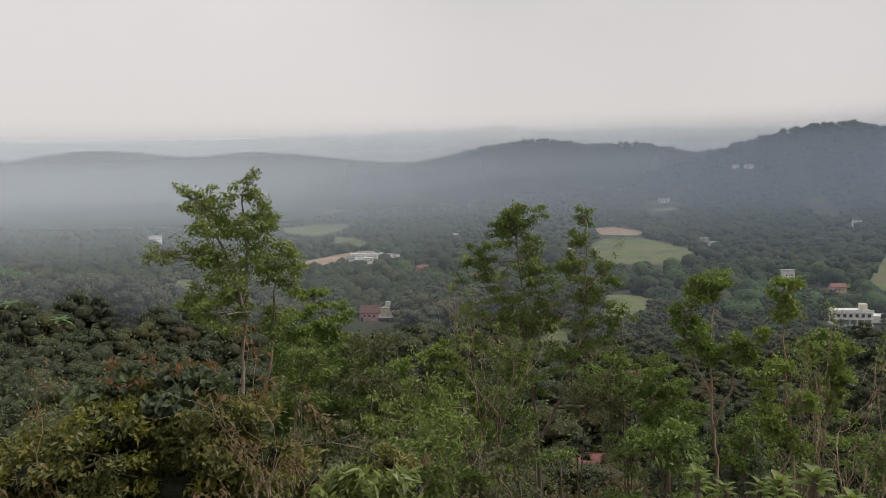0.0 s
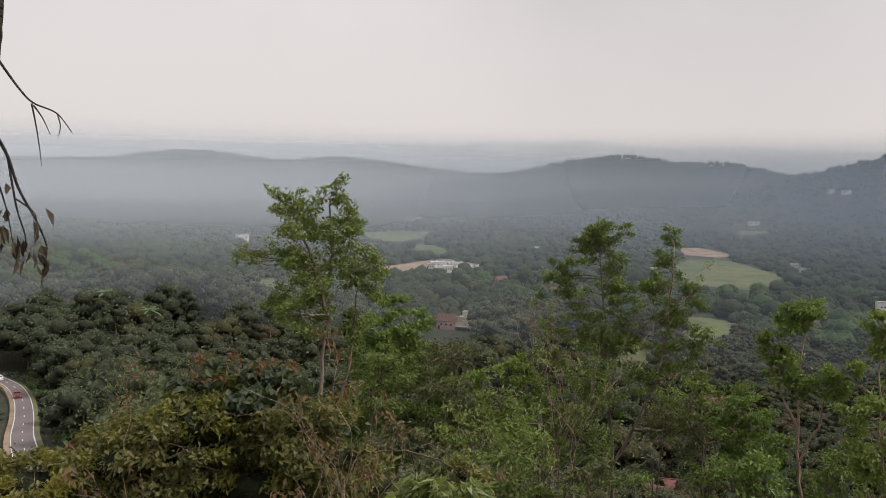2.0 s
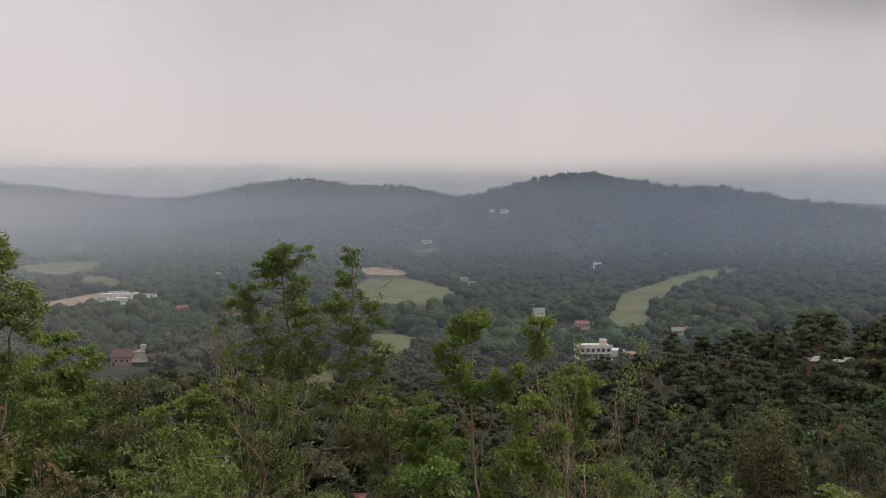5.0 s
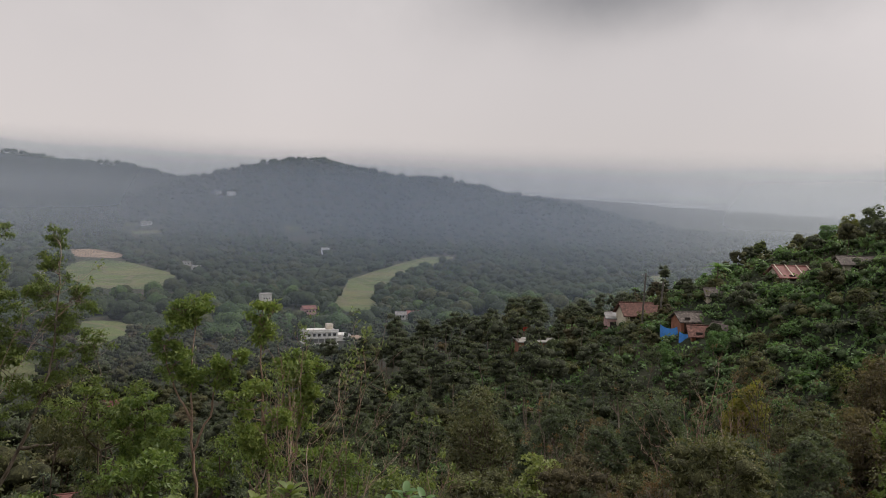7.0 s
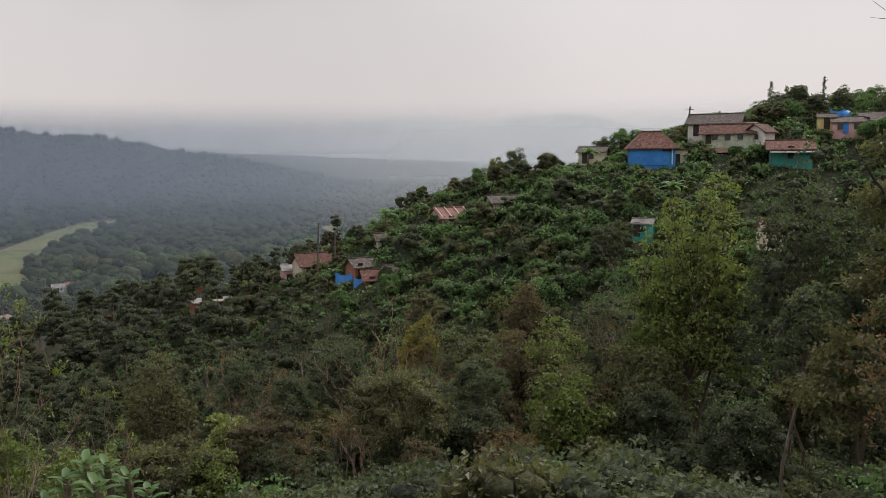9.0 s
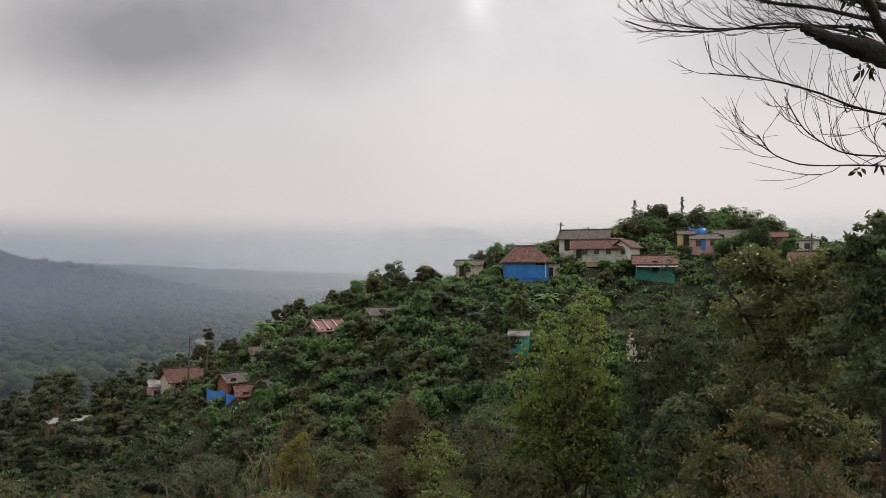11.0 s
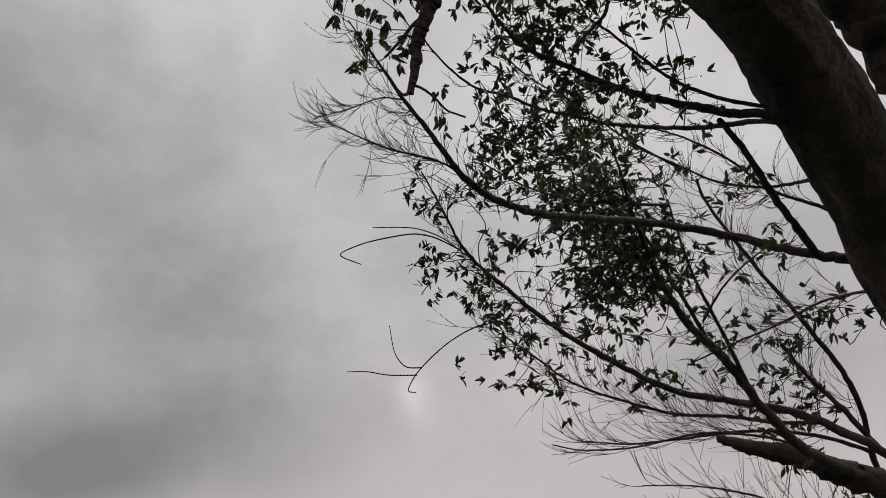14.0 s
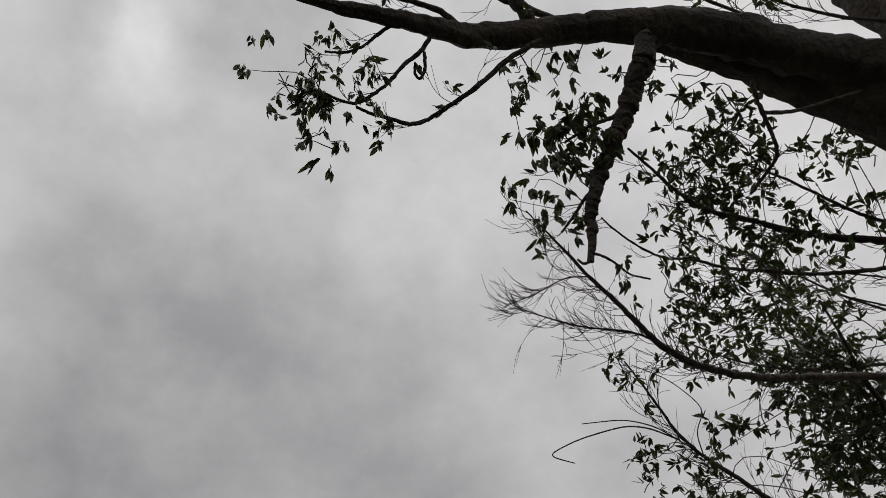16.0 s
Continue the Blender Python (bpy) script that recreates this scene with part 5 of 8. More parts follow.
tree("tree", 16.8, 20, (((0.04, 93.45), (-0.10, 95.00), (-0.19, 96.03), (-0.21, 97.07)),), ((-0.24, 97.32, 0.35, 0.29), (-0.20, 96.94, 0.27, 0.21), (-0.37, 95.43, 0.45, 0.32), (0.27, 94.78, 0.37, 0.29), (-0.40, 94.45, 0.53, 0.40)), "thin pole-like young tree with a leafy tuft on top", LEAF_BRIGHT, BARK_TAN, r0=0.045, seed=27, upright=True, droop=0.0, fill=3, leaf=(0.12, 0.056), group="young trees of the slope")
tree("tree", 18.4, 24, (((-0.04, 92.38), (0.27, 93.96), (0.17, 95.34)), ((0.05, 93.01), (-0.30, 94.36), (-0.16, 95.31))), ((0.24, 95.42, 0.61, 0.29), (-0.16, 95.23, 0.54, 0.32), (0.41, 94.82, 0.48, 0.38), (-0.00, 94.24, 0.48, 0.32)), "thin forked young tree with a flat yellow-green top", LEAF_BRIGHT, BARK_TAN, r0=0.05, seed=28, upright=True, droop=0.0, fill=3, leaf=(0.12, 0.056), group="young trees of the slope")
tree("bush", -26.3, 11.5, (((-0.01, 94.48), (-0.00, 95.68), (0.15, 96.85)), ((0.60, 94.41), (0.91, 95.61), (1.06, 96.48)), ((-1.26, 94.60), (-1.59, 95.57), (-2.20, 96.14))), ((-0.29, 96.87, 1.07, 0.54), (1.06, 96.72, 0.84, 0.54), (-1.23, 96.38, 0.99, 0.46), (-2.20, 96.14, 0.99, 0.42), (-2.81, 95.96, 0.77, 0.46), (0.60, 95.95, 1.38, 0.61), (-0.74, 95.73, 1.38, 0.54), (2.10, 95.85, 0.54, 0.42), (1.54, 95.40, 0.77, 0.46), (-2.56, 95.49, 1.15, 0.46), (-1.94, 95.59, 0.92, 0.46)), "large tangled bush of olive and yellowing leaves", LEAF_BUSH, BARK_BROWN, leaf=(0.10, 0.052), dens=6500, r0=0.04, seed=29, category="bush", cluster=0.10, fill=2, core=0.45, extra=(((-1.2, 96.62, 0.8, 0.28), (-2.2, 96.38, 0.8, 0.28), (0.3, 96.3, 1.0, 0.3), (1.3, 96.3, 0.6, 0.3), (-0.3, 97.0, 0.6, 0.3)), LEAF_YELLOW, "yellow_foliage", (0.10, 0.036)))
tree("bush", -25.0, 11.8, (((0.01, 95.2), (0.0, 96.6), (0.0, 97.3)),), ((0.0, 97.42, 0.70, 0.16), (0.55, 97.30, 0.45, 0.16), (-0.6, 97.30, 0.40, 0.16), (0.1, 97.15, 0.8, 0.2), (0.9, 97.0, 0.4, 0.2), (1.2, 96.5, 0.3, 0.18)), "climber with broad dark leaves and reddish young shoots over a bush", LEAF_DARK, BARK_BROWN, leaf=(0.15, 0.10), dens=2812, r0=0.03, seed=30, category="bush", extra=(((0.0, 97.55, 0.7, 0.08), (0.6, 97.42, 0.4, 0.08), (-0.6, 97.42, 0.35, 0.08), (1.2, 97.0, 0.3, 0.1)), LEAF_RED, "red_growth", (0.10, 0.035)), cluster=0.12)
tree("bush", -10.8, 9, (((0.01, 95.59), (-0.01, 96.56)),), ((-0.01, 96.72, 0.36, 0.21), (-0.25, 96.49, 0.36, 0.27), (0.24, 96.50, 0.27, 0.27), (0.00, 96.24, 0.48, 0.24)), "small bush with long glossy fresh green leaves", LEAF_PALE, BARK_BROWN, leaf=(0.17, 0.065), dens=5625, r0=0.03, seed=31, category="bush", cluster=0.11, droop=0.5)
tree("tree", 80.1, 40, (((0.09, 90.77), (0.01, 94.68), (-0.52, 98.56)), ((-0.22, 95.15), (-1.64, 98.03), (-3.10, 100.49))), ((-1.69, 100.51, 1.33, 0.75), (-0.32, 99.79, 1.86, 1.06), (-1.19, 98.29, 2.13, 1.33), (1.03, 98.61, 1.60, 1.33), (0.19, 96.64, 2.39, 1.60), (1.87, 99.59, 1.33, 1.60), (-1.35, 95.07, 1.86, 1.06)), "dark leafy tree with a bare leaning limb", LEAF_OLIVE, BARK_DARK, leaf=(0.26, 0.14), dens=900, r0=0.16, seed=34, core=0.40, group="trees of the right slope", cluster=0.2)
tree("tree", 85.4, 26, (((-0.05, 94.58), (0.01, 98.24), (-0.23, 100.86)),), ((-0.36, 100.9, 0.78, 0.48), (0.30, 101.1, 0.85, 0.5), (0.95, 100.7, 0.85, 0.55), (-0.65, 100.4, 0.69, 0.52), (-0.10, 100.0, 1.04, 0.69), (-0.53, 99.15, 1.04, 0.86), (0.42, 98.86, 1.04, 1.04), (-1.11, 97.89, 1.04, 0.86), (-0.01, 97.32, 1.38, 1.04)), "very dark small-leaved tree near the path", LEAF_DARK, BARK_DARK, leaf=(0.18, 0.10), dens=1687, r0=0.12, seed=35, core=0.40, group="trees of the right slope")
tree("tree", 79.3, 34, (((0.02, 89.99), (-0.05, 93.76)),), ((-0.07, 94.60, 1.81, 0.90), (1.44, 94.31, 1.81, 1.13), (-1.40, 92.78, 2.04, 1.13), (0.74, 92.17, 2.49, 1.36), (-2.38, 91.17, 2.04, 1.13)), "low scrubby olive tree below the path", LEAF_OLIVE, BARK_BROWN, leaf=(0.23, 0.12), dens=1050, r0=0.12, seed=36, core=0.40, group="trees of the right slope", cluster=0.18)

HERO_SPOTS = [(at(a, d).x, at(a, d).y, r) for a, d, r in ((-19.1, 20, 2.5), (-14.1, 24, 3), (-6.6, 26, 2), (0.5, 27, 3), (12.1, 22, 2), (9.1, 23, 2), (16.8, 20, 2), (18.4, 24, 2), (67.4, 50, 5), (73.1, 48, 5), (80.1, 40, 5), (85.4, 26, 4), (79.3, 34, 4))]



def wild_tree_arrays(seed, h, w, leaf, n_lobes, dens, trunk_share=0.45, r0=0.12, cluster=0.35, stems=1, bare=False):
    rng = np.random.default_rng(seed)
    st = []
    for s in range(stems):
        x0 = rng.normal() * 0.25 * s
        st.append(((x0, 0.0), (x0 + rng.normal() * 0.05 * h, h * 0.4), (x0 + rng.normal() * 0.07 * h, h * 0.85)))
    lb = []
    for i in range(n_lobes):
        zf = rng.uniform(trunk_share, 1.0)
        rad = w * 0.5 * math.sqrt(max(0.08, 1 - ((zf - 0.72) / 0.42) ** 2))
        x = rng.uniform(-1, 1) * rad * 0.8
        s = rng.uniform(0.22, 0.36) * w
        lb.append((x, h * zf - s * 0.3, s, s * rng.uniform(0.55, 0.8)))
    return lobed_arrays(rng, st, lb, leaf, dens, r0, depth=1.0, twig=0.02, cluster=cluster, bare=bare)


def dome_arrays(seed, h, w, leaf, clumps, per, free, r0=0.12, stems=1, twigs=True, ragged=0.22, core=0.80):
    """Wood and leaves of a full-crowned tree: leafy clumps over a dome, thick inside, with gaps between them."""
    rng = np.random.default_rng(seed)
    hc = h * (1 - free)
    mid = np.array([rng.normal() * 0.05 * w, rng.normal() * 0.05 * w, h * free + hc * 0.5])
    lines = []
    for s in range(stems):
        foot = np.array([rng.normal() * 0.3 * (s > 0), rng.normal() * 0.3 * (s > 0), -0.4])
        top = mid + rng.normal(size=3) * [0.12 * w, 0.12 * w, 0.05 * hc] * (s > 0)
        lines.append((curve(rng, foot, top, 0.05, 7), np.linspace(r0 * (1 if s == 0 else 0.7), r0 * 0.45, 7)))
    C, O, masses = [], [], []
    for i in range(clumps):
        a = i * 2.4 + rng.normal() * 0.3
        u = (i + 0.5) / clumps
        zz = 1 - 1.5 * u
        v = np.array([math.cos(a) * math.sqrt(1 - zz * zz), math.sin(a) * math.sqrt(1 - zz * zz), zz])
        c = mid + v * [w * 0.37, w * 0.37, hc * 0.39] * rng.uniform(1 - ragged * 1.6, 1 + ragged)
        rc = w * rng.uniform(0.10, 0.185) * min(1.7, max(0.95, (26 / clumps) ** 0.5))
        flat = rng.uniform(0.72, 1.0)
        st = lines[i % stems][0][int(rng.integers(4, 7))]
        if twigs:
            lines.append((curve(rng, st, c, 0.08, 5), np.linspace(r0 * 0.4, r0 * 0.15, 5)))
        q = unit(rng.normal(size=(per, 3)) + [0, 0, 0.45])
        C.append(c + q * rc * [1, 1, flat] * rng.uniform(0.80, 1.22, (per, 1)))
        O.append(q * 0.8)
        if core:
            bv, bf = ROUGH_CORES[int(rng.integers(0, 8))]
            masses.append((bv * rc * core * [1, 1, flat] + c, bf))
    leafage = leaves(rng, np.concatenate(C), leaf[0], leaf[1], 0.3, np.concatenate(O))
    return tubes(lines, 5 if twigs else 4), leafage, joined(masses) if masses else None



def bare_tree(az, d, top_el, spread, seed, label="half-bare shrub with pale dry stems", tufts=0.25, bark=BARK_PALE, leafmat=LEAF_OLIVE):
    """Thin forking stems with few leaves."""
    rng = np.random.default_rng(seed)
    p = on_ground(az, d, -0.2)
    h = 100 + d * math.tan(radians(top_el)) - p.z
    lines, tips = [], []

    def grow(a, direction, ln, r, level):
        e = a + direction * ln
        c = curve(rng, a, e, 0.09, 6)
        lines.append((c, np.linspace(r, r * 0.6, 6)))
        if level == 0:
            tips.append(e)
            return
        for _ in range(int(rng.integers(2, 4))):
            d2 = unit(direction + rng.normal(size=3) * spread + [0, 0, 0.15])
            grow(c[int(rng.integers(3, 6))], d2, ln * rng.uniform(0.55, 0.85), r * 0.6, level - 1)
    for _ in range(3):
        grow(np.zeros(3) + rng.normal(size=3) * [0.15, 0.15, 0], unit(np.array([rng.normal() * 0.25, rng.normal() * 0.25, 1.0])), h * 0.42, 0.016 + 0.0010 * d, 4)
    ob = thing("shrub", Matrix.Translation(p) @ pose(0, 0, 0, 0, 0, -az), label, "shrub", "half-bare shrubs")
    mesh_part("trunk", *tubes(lines, 4), bark, ob, smooth=True)
    tips = np.array(tips)
    tips = tips[rng.uniform(size=len(tips)) < tufts]
    C = (tips[:, None] + rng.normal(size=(len(tips), 14, 3)) * 0.08).reshape(-1, 3)
    mesh_part("crown", *leaves(rng, C, 0.13, 0.05, 0.2), leafmat, ob)
    HERO_SPOTS.append((p.x, p.y, 1.5))


def long_leaf(base, direction, ln, wd, arch, fold=0.25):
    """A long arching leaf as a strip of four folded pairs."""
    n = 6
    t = np.linspace(0, 1, n)
    side = unit(np.cross(direction, [0, 0, 1.0]))
    up = np.cross(side, direction)
    mid = base + direction * ln * t[:, None] + np.array([0, 0, -1.0]) * arch * ln * (t ** 2)[:, None]
    w = wd * np.sin(np.pi * np.clip(t * 0.92 + 0.08, 0, 1)) ** 0.7
    L1, R1 = mid + side * w[:, None] / 2 + up * (w * fold)[:, None], mid - side * w[:, None] / 2 + up * (w * fold)[:, None]
    V = np.concatenate([L1, mid, R1])
    i = np.arange(n - 1)
    F = np.concatenate([np.stack([i, i + n, i + n + 1, i + 1], -1), np.stack([i + n, i + 2 * n, i + 2 * n + 1, i + n + 1], -1)])
    return V, F


def rosette(az, el, d, size, seed, n=16, leafmat=None, label="young plant with a whorl of fresh green leaves"):
    """A stem that ends in a whorl of broad upright leaves."""
    rng = np.random.default_rng(seed)
    p = on_ground(az, d, -0.1)
    top = 100 + d * math.tan(radians(el)) - p.z
    ob = thing("plant", Matrix.Translation(p), label, "plant", "whorled plants")
    mesh_part("stem", *tubes([(curve(rng, (0, 0, 0), (0, 0, top), 0.03, 7), np.linspace(0.035, 0.02, 7))], 6), BARK_BROWN, ob, smooth=True)
    for i in range(n):
        a = i * 2.4 + rng.normal() * 0.15
        lift = 0.25 + 1.1 * i / n
        dv = unit(np.array([math.cos(a), math.sin(a), lift]))
        mesh_part("leaf", *long_leaf(np.array([0, 0, top - 0.12 + 0.10 * i / n]), dv, size * rng.uniform(0.75, 1.1), size * 0.30, 0.35), leafmat or LEAF_BRIGHT, ob, smooth=True)


def palm(az, d, top_el, frond, seed, name="palm", label="small palm with drooping fronds"):
    rng = np.random.default_rng(seed)
    p = on_ground(az, d, -0.3)
    top = 100 + d * math.tan(radians(top_el)) - p.z - frond * 0.45
    ob = thing(name, Matrix.Translation(p), label, "palm", "palms")
    mesh_part("trunk", *tubes([(curve(rng, (0, 0, 0), (0, 0, top), 0.04, 7), np.linspace(0.16, 0.11, 7))], 7), BARK_BROWN, ob, smooth=True)
    for i in range(13):
        a = i * 2.4
        dv = unit(np.array([math.cos(a), math.sin(a), 0.25 + 1.1 * i / 13]))
        mesh_part("frond", *long_leaf(np.array([0, 0, top]), dv, frond * rng.uniform(0.85, 1.1), frond * 0.24, 0.55, -0.2), LEAF_LUSH, ob, smooth=True)
    HERO_SPOTS.append((p.x, p.y, 2.5))


for a, d, e, s, sd in ((19.9, 19, -12.2, 0.26, 6), (-4.6, 22, -11.6, 0.28, 5), (23.5, 21, -15.0, 0.30, 10)):
    bare_tree(a, d, e, s, 70 + sd, "half-bare shrub with reddish-tan stems and leaf tufts", 0.6, BARK_TAN, LEAF_FRESH)
for a, d, e, s, sd in ((43.5, 38, -17.2, 0.36, 1), (51.0, 62, -9.2, 0.34, 2), (62.0, 60, -7.5, 0.36, 3), (80.5, 22, -11.5, 0.40, 4), (37.0, 48, -14.0, 0.34, 5), (84.0, 24, -9.0, 0.40, 6), (57.0, 44, -13.5, 0.36, 7), (49.0, 46, -15.0, 0.36, 8)):
    bare_tree(a, d, e, s, 90 + sd, "half-bare shrub with dry reddish twigs", 0.55, BARK_PALE if sd % 2 else BARK_BROWN, LEAF_DRY)
for a, d, e, s, sd in ((-16.4, 9.5, -18.6, 0.42, 1), (44.2, 44, -16.6, 0.36, 3), (47.0, 60, -10.6, 0.34, 4)):
    bare_tree(a, d, e, s, 120 + sd, "dry brown twiggy shrub", 0.35, BARK_TAN, LEAF_DRY)


def young_tree(az, d, top_el, w, seed, mat, label="leafy yellow-green young tree with thin stems"):
    """A thin-stemmed young tree of the scrub below the path."""
    p = on_ground(az, d, -0.2)
    h = 100 + d * math.tan(radians(top_el)) - p.z
    wood, leafage, inner = wild_tree_arrays(seed, h, w, (0.14, 0.058), 12, 1500, 0.36, 0.045, 0.12, 3)
    ob = thing("tree", Matrix.Translation(p) @ pose(0, 0, 0, 0, 0, seed * 53 % 360), label, "tree", "young trees of the slope")
    mesh_part("trunk", *wood, BARK_BROWN, ob, smooth=True)
    mesh_part("crown", *leafage, mat, ob)
    HERO_SPOTS.append((p.x, p.y, 1.5))


for i, (a, d, e, w) in enumerate(((-16.5, 22, -9.5, 2.6), (-11.0, 23, -10.2, 2.8), (-9.0, 21, -11.6, 2.6), (-4.2, 22, -11.2, 2.4), (-2.4, 26, -12.5, 2.8), (4.4, 25, -13.0, 2.6), (6.6, 24, -11.8, 2.4), (14.4, 23, -13.6, 2.2), (-7.4, 18, -14.5, 2.4), (-13.0, 19, -14.0, 2.6), (1.8, 19, -15.8, 2.2), (8.0, 18, -16.2, 2.2), (-22.0, 20, -12.0, 2.6), (-0.8, 17, -17.0, 2.0), (12.6, 17, -17.0, 1.8), (21.6, 22, -15.4, 2.0), (26.5, 24, -17.0, 2.4), (-29.5, 22, -13.5, 2.6))):
    young_tree(a, d, e, w, 600 + i, (LEAF_FRESH, LEAF_OLIVE, LEAF_FRESH, LEAF_BRIGHT)[i % 4], "leafy yellow-green young tree with thin stems" if i % 4 != 1 else "olive-leaved young tree with thin stems")
for i, (a, e, d, s) in enumerate(((11.2, -19.3, 6.0, 0.22), (12.9, -19.9, 6.2, 0.20), (16.3, -19.3, 5.8, 0.24), (18.5, -18.7, 5.6, 0.26), (20.6, -19.8, 5.8, 0.22), (15.2, -19.6, 6.3, 0.2))):
    rosette(a, e, d, s * 0.7, 200 + i, leafmat=LEAF_FRESH)
for i, (a, e, d, s) in enumerate(((25.2, -19.6, 5.4, 0.20), (26.4, -18.9, 5.2, 0.22), (27.6, -19.2, 5.3, 0.22), (28.8, -20.0, 5.4, 0.20), (26.9, -20.3, 5.0, 0.22), (24.0, -20.8, 5.4, 0.2), (30.0, -21.0, 5.3, 0.2))):
    rosette(a, e, d, s * 0.75, 220 + i, 12, LEAF_LUSH, "broad-leaved fresh green climber shoot")
for i, (a, d, e, f) in enumerate(((-33.0, 280, -6.6, 4.5), (-41.5, 300, -5.0, 5.0), (-30.4, 260, -7.8, 4.0), (46.1, 156, -2.8, 3.2), (59.7, 150, 1.15, 2.8), (65.1, 118, -1.0, 2.6), (41.0, 205, -4.8, 2.0), (36.5, 190, -7.2, 3.0), (55.4, 165, 0.1, 2.2))):
    palm(a, d, e, f, 240 + i)


def crest_tree(az, d, top_el, width, leafmat, seed, label, name="tree", lobes=9, free=0.3):
    """A tree on the skyline of the spur."""
    p = on_ground(az, d, -0.3)
    h = max(1.6, 100 + d * math.tan(radians(top_el)) - p.z)
    width = max(width, 0.5 * h)
    wood, leafage, inner = dome_arrays(seed, h, width * 1.2, (0.30, 0.18), int(26 * max(1.0, h / width)), 105, free, 0.10, 1, core=0.52, ragged=0.26)
    ob = thing(name, Matrix.Translation(p) @ pose(0, 0, 0, 0, 0, seed * 37 % 360), label, "tree", "trees on the spur's skyline")
    mesh_part("trunk", *wood, BARK_BROWN, ob, smooth=True)
    crown = mesh_part("crown", *leafage, leafmat, ob)
    mesh_part("inner_foliage", *inner, SHADE_CORE_OF[leafmat.name], crown, smooth=True)


def full_tree(az, d, top, width, leafmat, seed, label):
    """A broad leafy tree of the right slope, its top at this height above the datum."""
    p = on_ground(az, d, -0.3)
    h = top - p.z
    wood, leafage, inner = dome_arrays(seed, h, width, (0.25, 0.14), int(34 * max(1.0, h / width)), 95, 0.08, 0.16, 2, core=0.40, ragged=0.34)
    ob = thing("tree", Matrix.Translation(p) @ pose(0, 0, 0, 0, 0, seed * 37 % 360), label, "tree", "trees of the right slope")
    mesh_part("trunk", *wood, BARK_BROWN, ob, smooth=True)
    crown = mesh_part("crown", *leafage, leafmat, ob)
    mesh_part("inner_foliage", *inner, SHADE_CORE_OF[leafmat.name], crown, smooth=True)
    HERO_SPOTS.append((p.x, p.y, width * 0.4))


full_tree(67.4, 50, 99.0, 6.2, LEAF_FRESH, 321, "spreading yellow-green tree on the scrubby slope")
full_tree(65.2, 52, 95.6, 4.6, LEAF_FRESH, 322, "young yellow-green tree on the scrubby slope")
full_tree(73.4, 48, 100.4, 7.0, LEAF_DARK, 323, "broad dark green tree on the slope")
for a, d, e, w, mat, lab in ((35.2, 44, -16.6, 3.6, LEAF_PALE, "pale fresh green young tree on the slope"), (48.2, 66, -10.4, 3.6, LEAF_YELLOW, "yellowing tree on the slope"), (30.9, 70, -12.4, 6.0, LEAF_OLIVE, "broad olive-green tree of the plantation"), (51.8, 62, -11.2, 5.4, LEAF_OLIVE, "spreading olive tree on the slope"), (54.8, 58, -11.4, 5.0, LEAF_RUSSET, "brownish tree with ageing leaves"), (39.0, 62, -13.8, 4.6, LEAF_RUSSET, "reddish-brown tree on the slope"), (57.4, 60, -10.8, 5.6, LEAF_FRESH, "fresh green tree on the slope"), (55.6, 80, -7.4, 5.0, LEAF_RUSSET, "brown-leaved tree on the slope"), (43.0, 72, -11.6, 6.0, LEAF_DARK, "dark leafy tree on the slope"), (61.0, 64, -8.4, 6.0, LEAF_DARK, "dark green tree on the slope"), (63.2, 46, -11.8, 5.0, LEAF_OLIVE, "olive tree on the scrubby slope"), (58.8, 42, -14.6, 4.2, LEAF_FRESH, "fresh yellow-green young tree below the path"), (50.2, 46, -15.2, 4.0, LEAF_DARK, "low dark tree below the path")):
    full_tree(a, d, 100 + d * math.tan(radians(e)), w, mat, int(a * 10), lab)
full_tree(76.6, 50, 98.4, 5.6, LEAF_DARK, 324, "rounded dark green tree on the slope")


def conifer(az, d, top_el, width, seed):
    """A thin ragged spire."""
    rng = np.random.default_rng(seed)
    p = on_ground(az, d, -0.3)
    h = 100 + d * math.tan(radians(top_el)) - p.z
    C, O = [], []
    lines = [(curve(rng, (0, 0, 0), (0, 0, h), 0.02, 8), np.linspace(0.14, 0.03, 8))]
    for z in np.linspace(h * 0.3, h * 0.97, 26):
        a = rng.uniform(0, 2 * np.pi)
        r = width * 0.5 * (1.05 - z / h) + 0.15
        e = np.array([math.cos(a) * r, math.sin(a) * r, z + 0.1])
        lines.append((curve(rng, (0, 0, z - 0.1), e, 0.05, 4), np.linspace(0.04, 0.015, 4)))
        q = np.array([0, 0, z]) + (e - [0, 0, z]) * rng.uniform(0.2, 1.1, (16, 1)) + rng.normal(size=(16, 3)) * 0.12
        C.append(q)
    ob = thing("tree", Matrix.Translation(p), "thin ragged spire-shaped tree on the ridge", "tree", "trees on the spur's skyline")
    mesh_part("trunk", *tubes(lines, 4), BARK_BROWN, ob, smooth=True)
    mesh_part("crown", *leaves(rng, np.concatenate(C), 0.4, 0.14, 0.3), LEAF_DARK, ob)


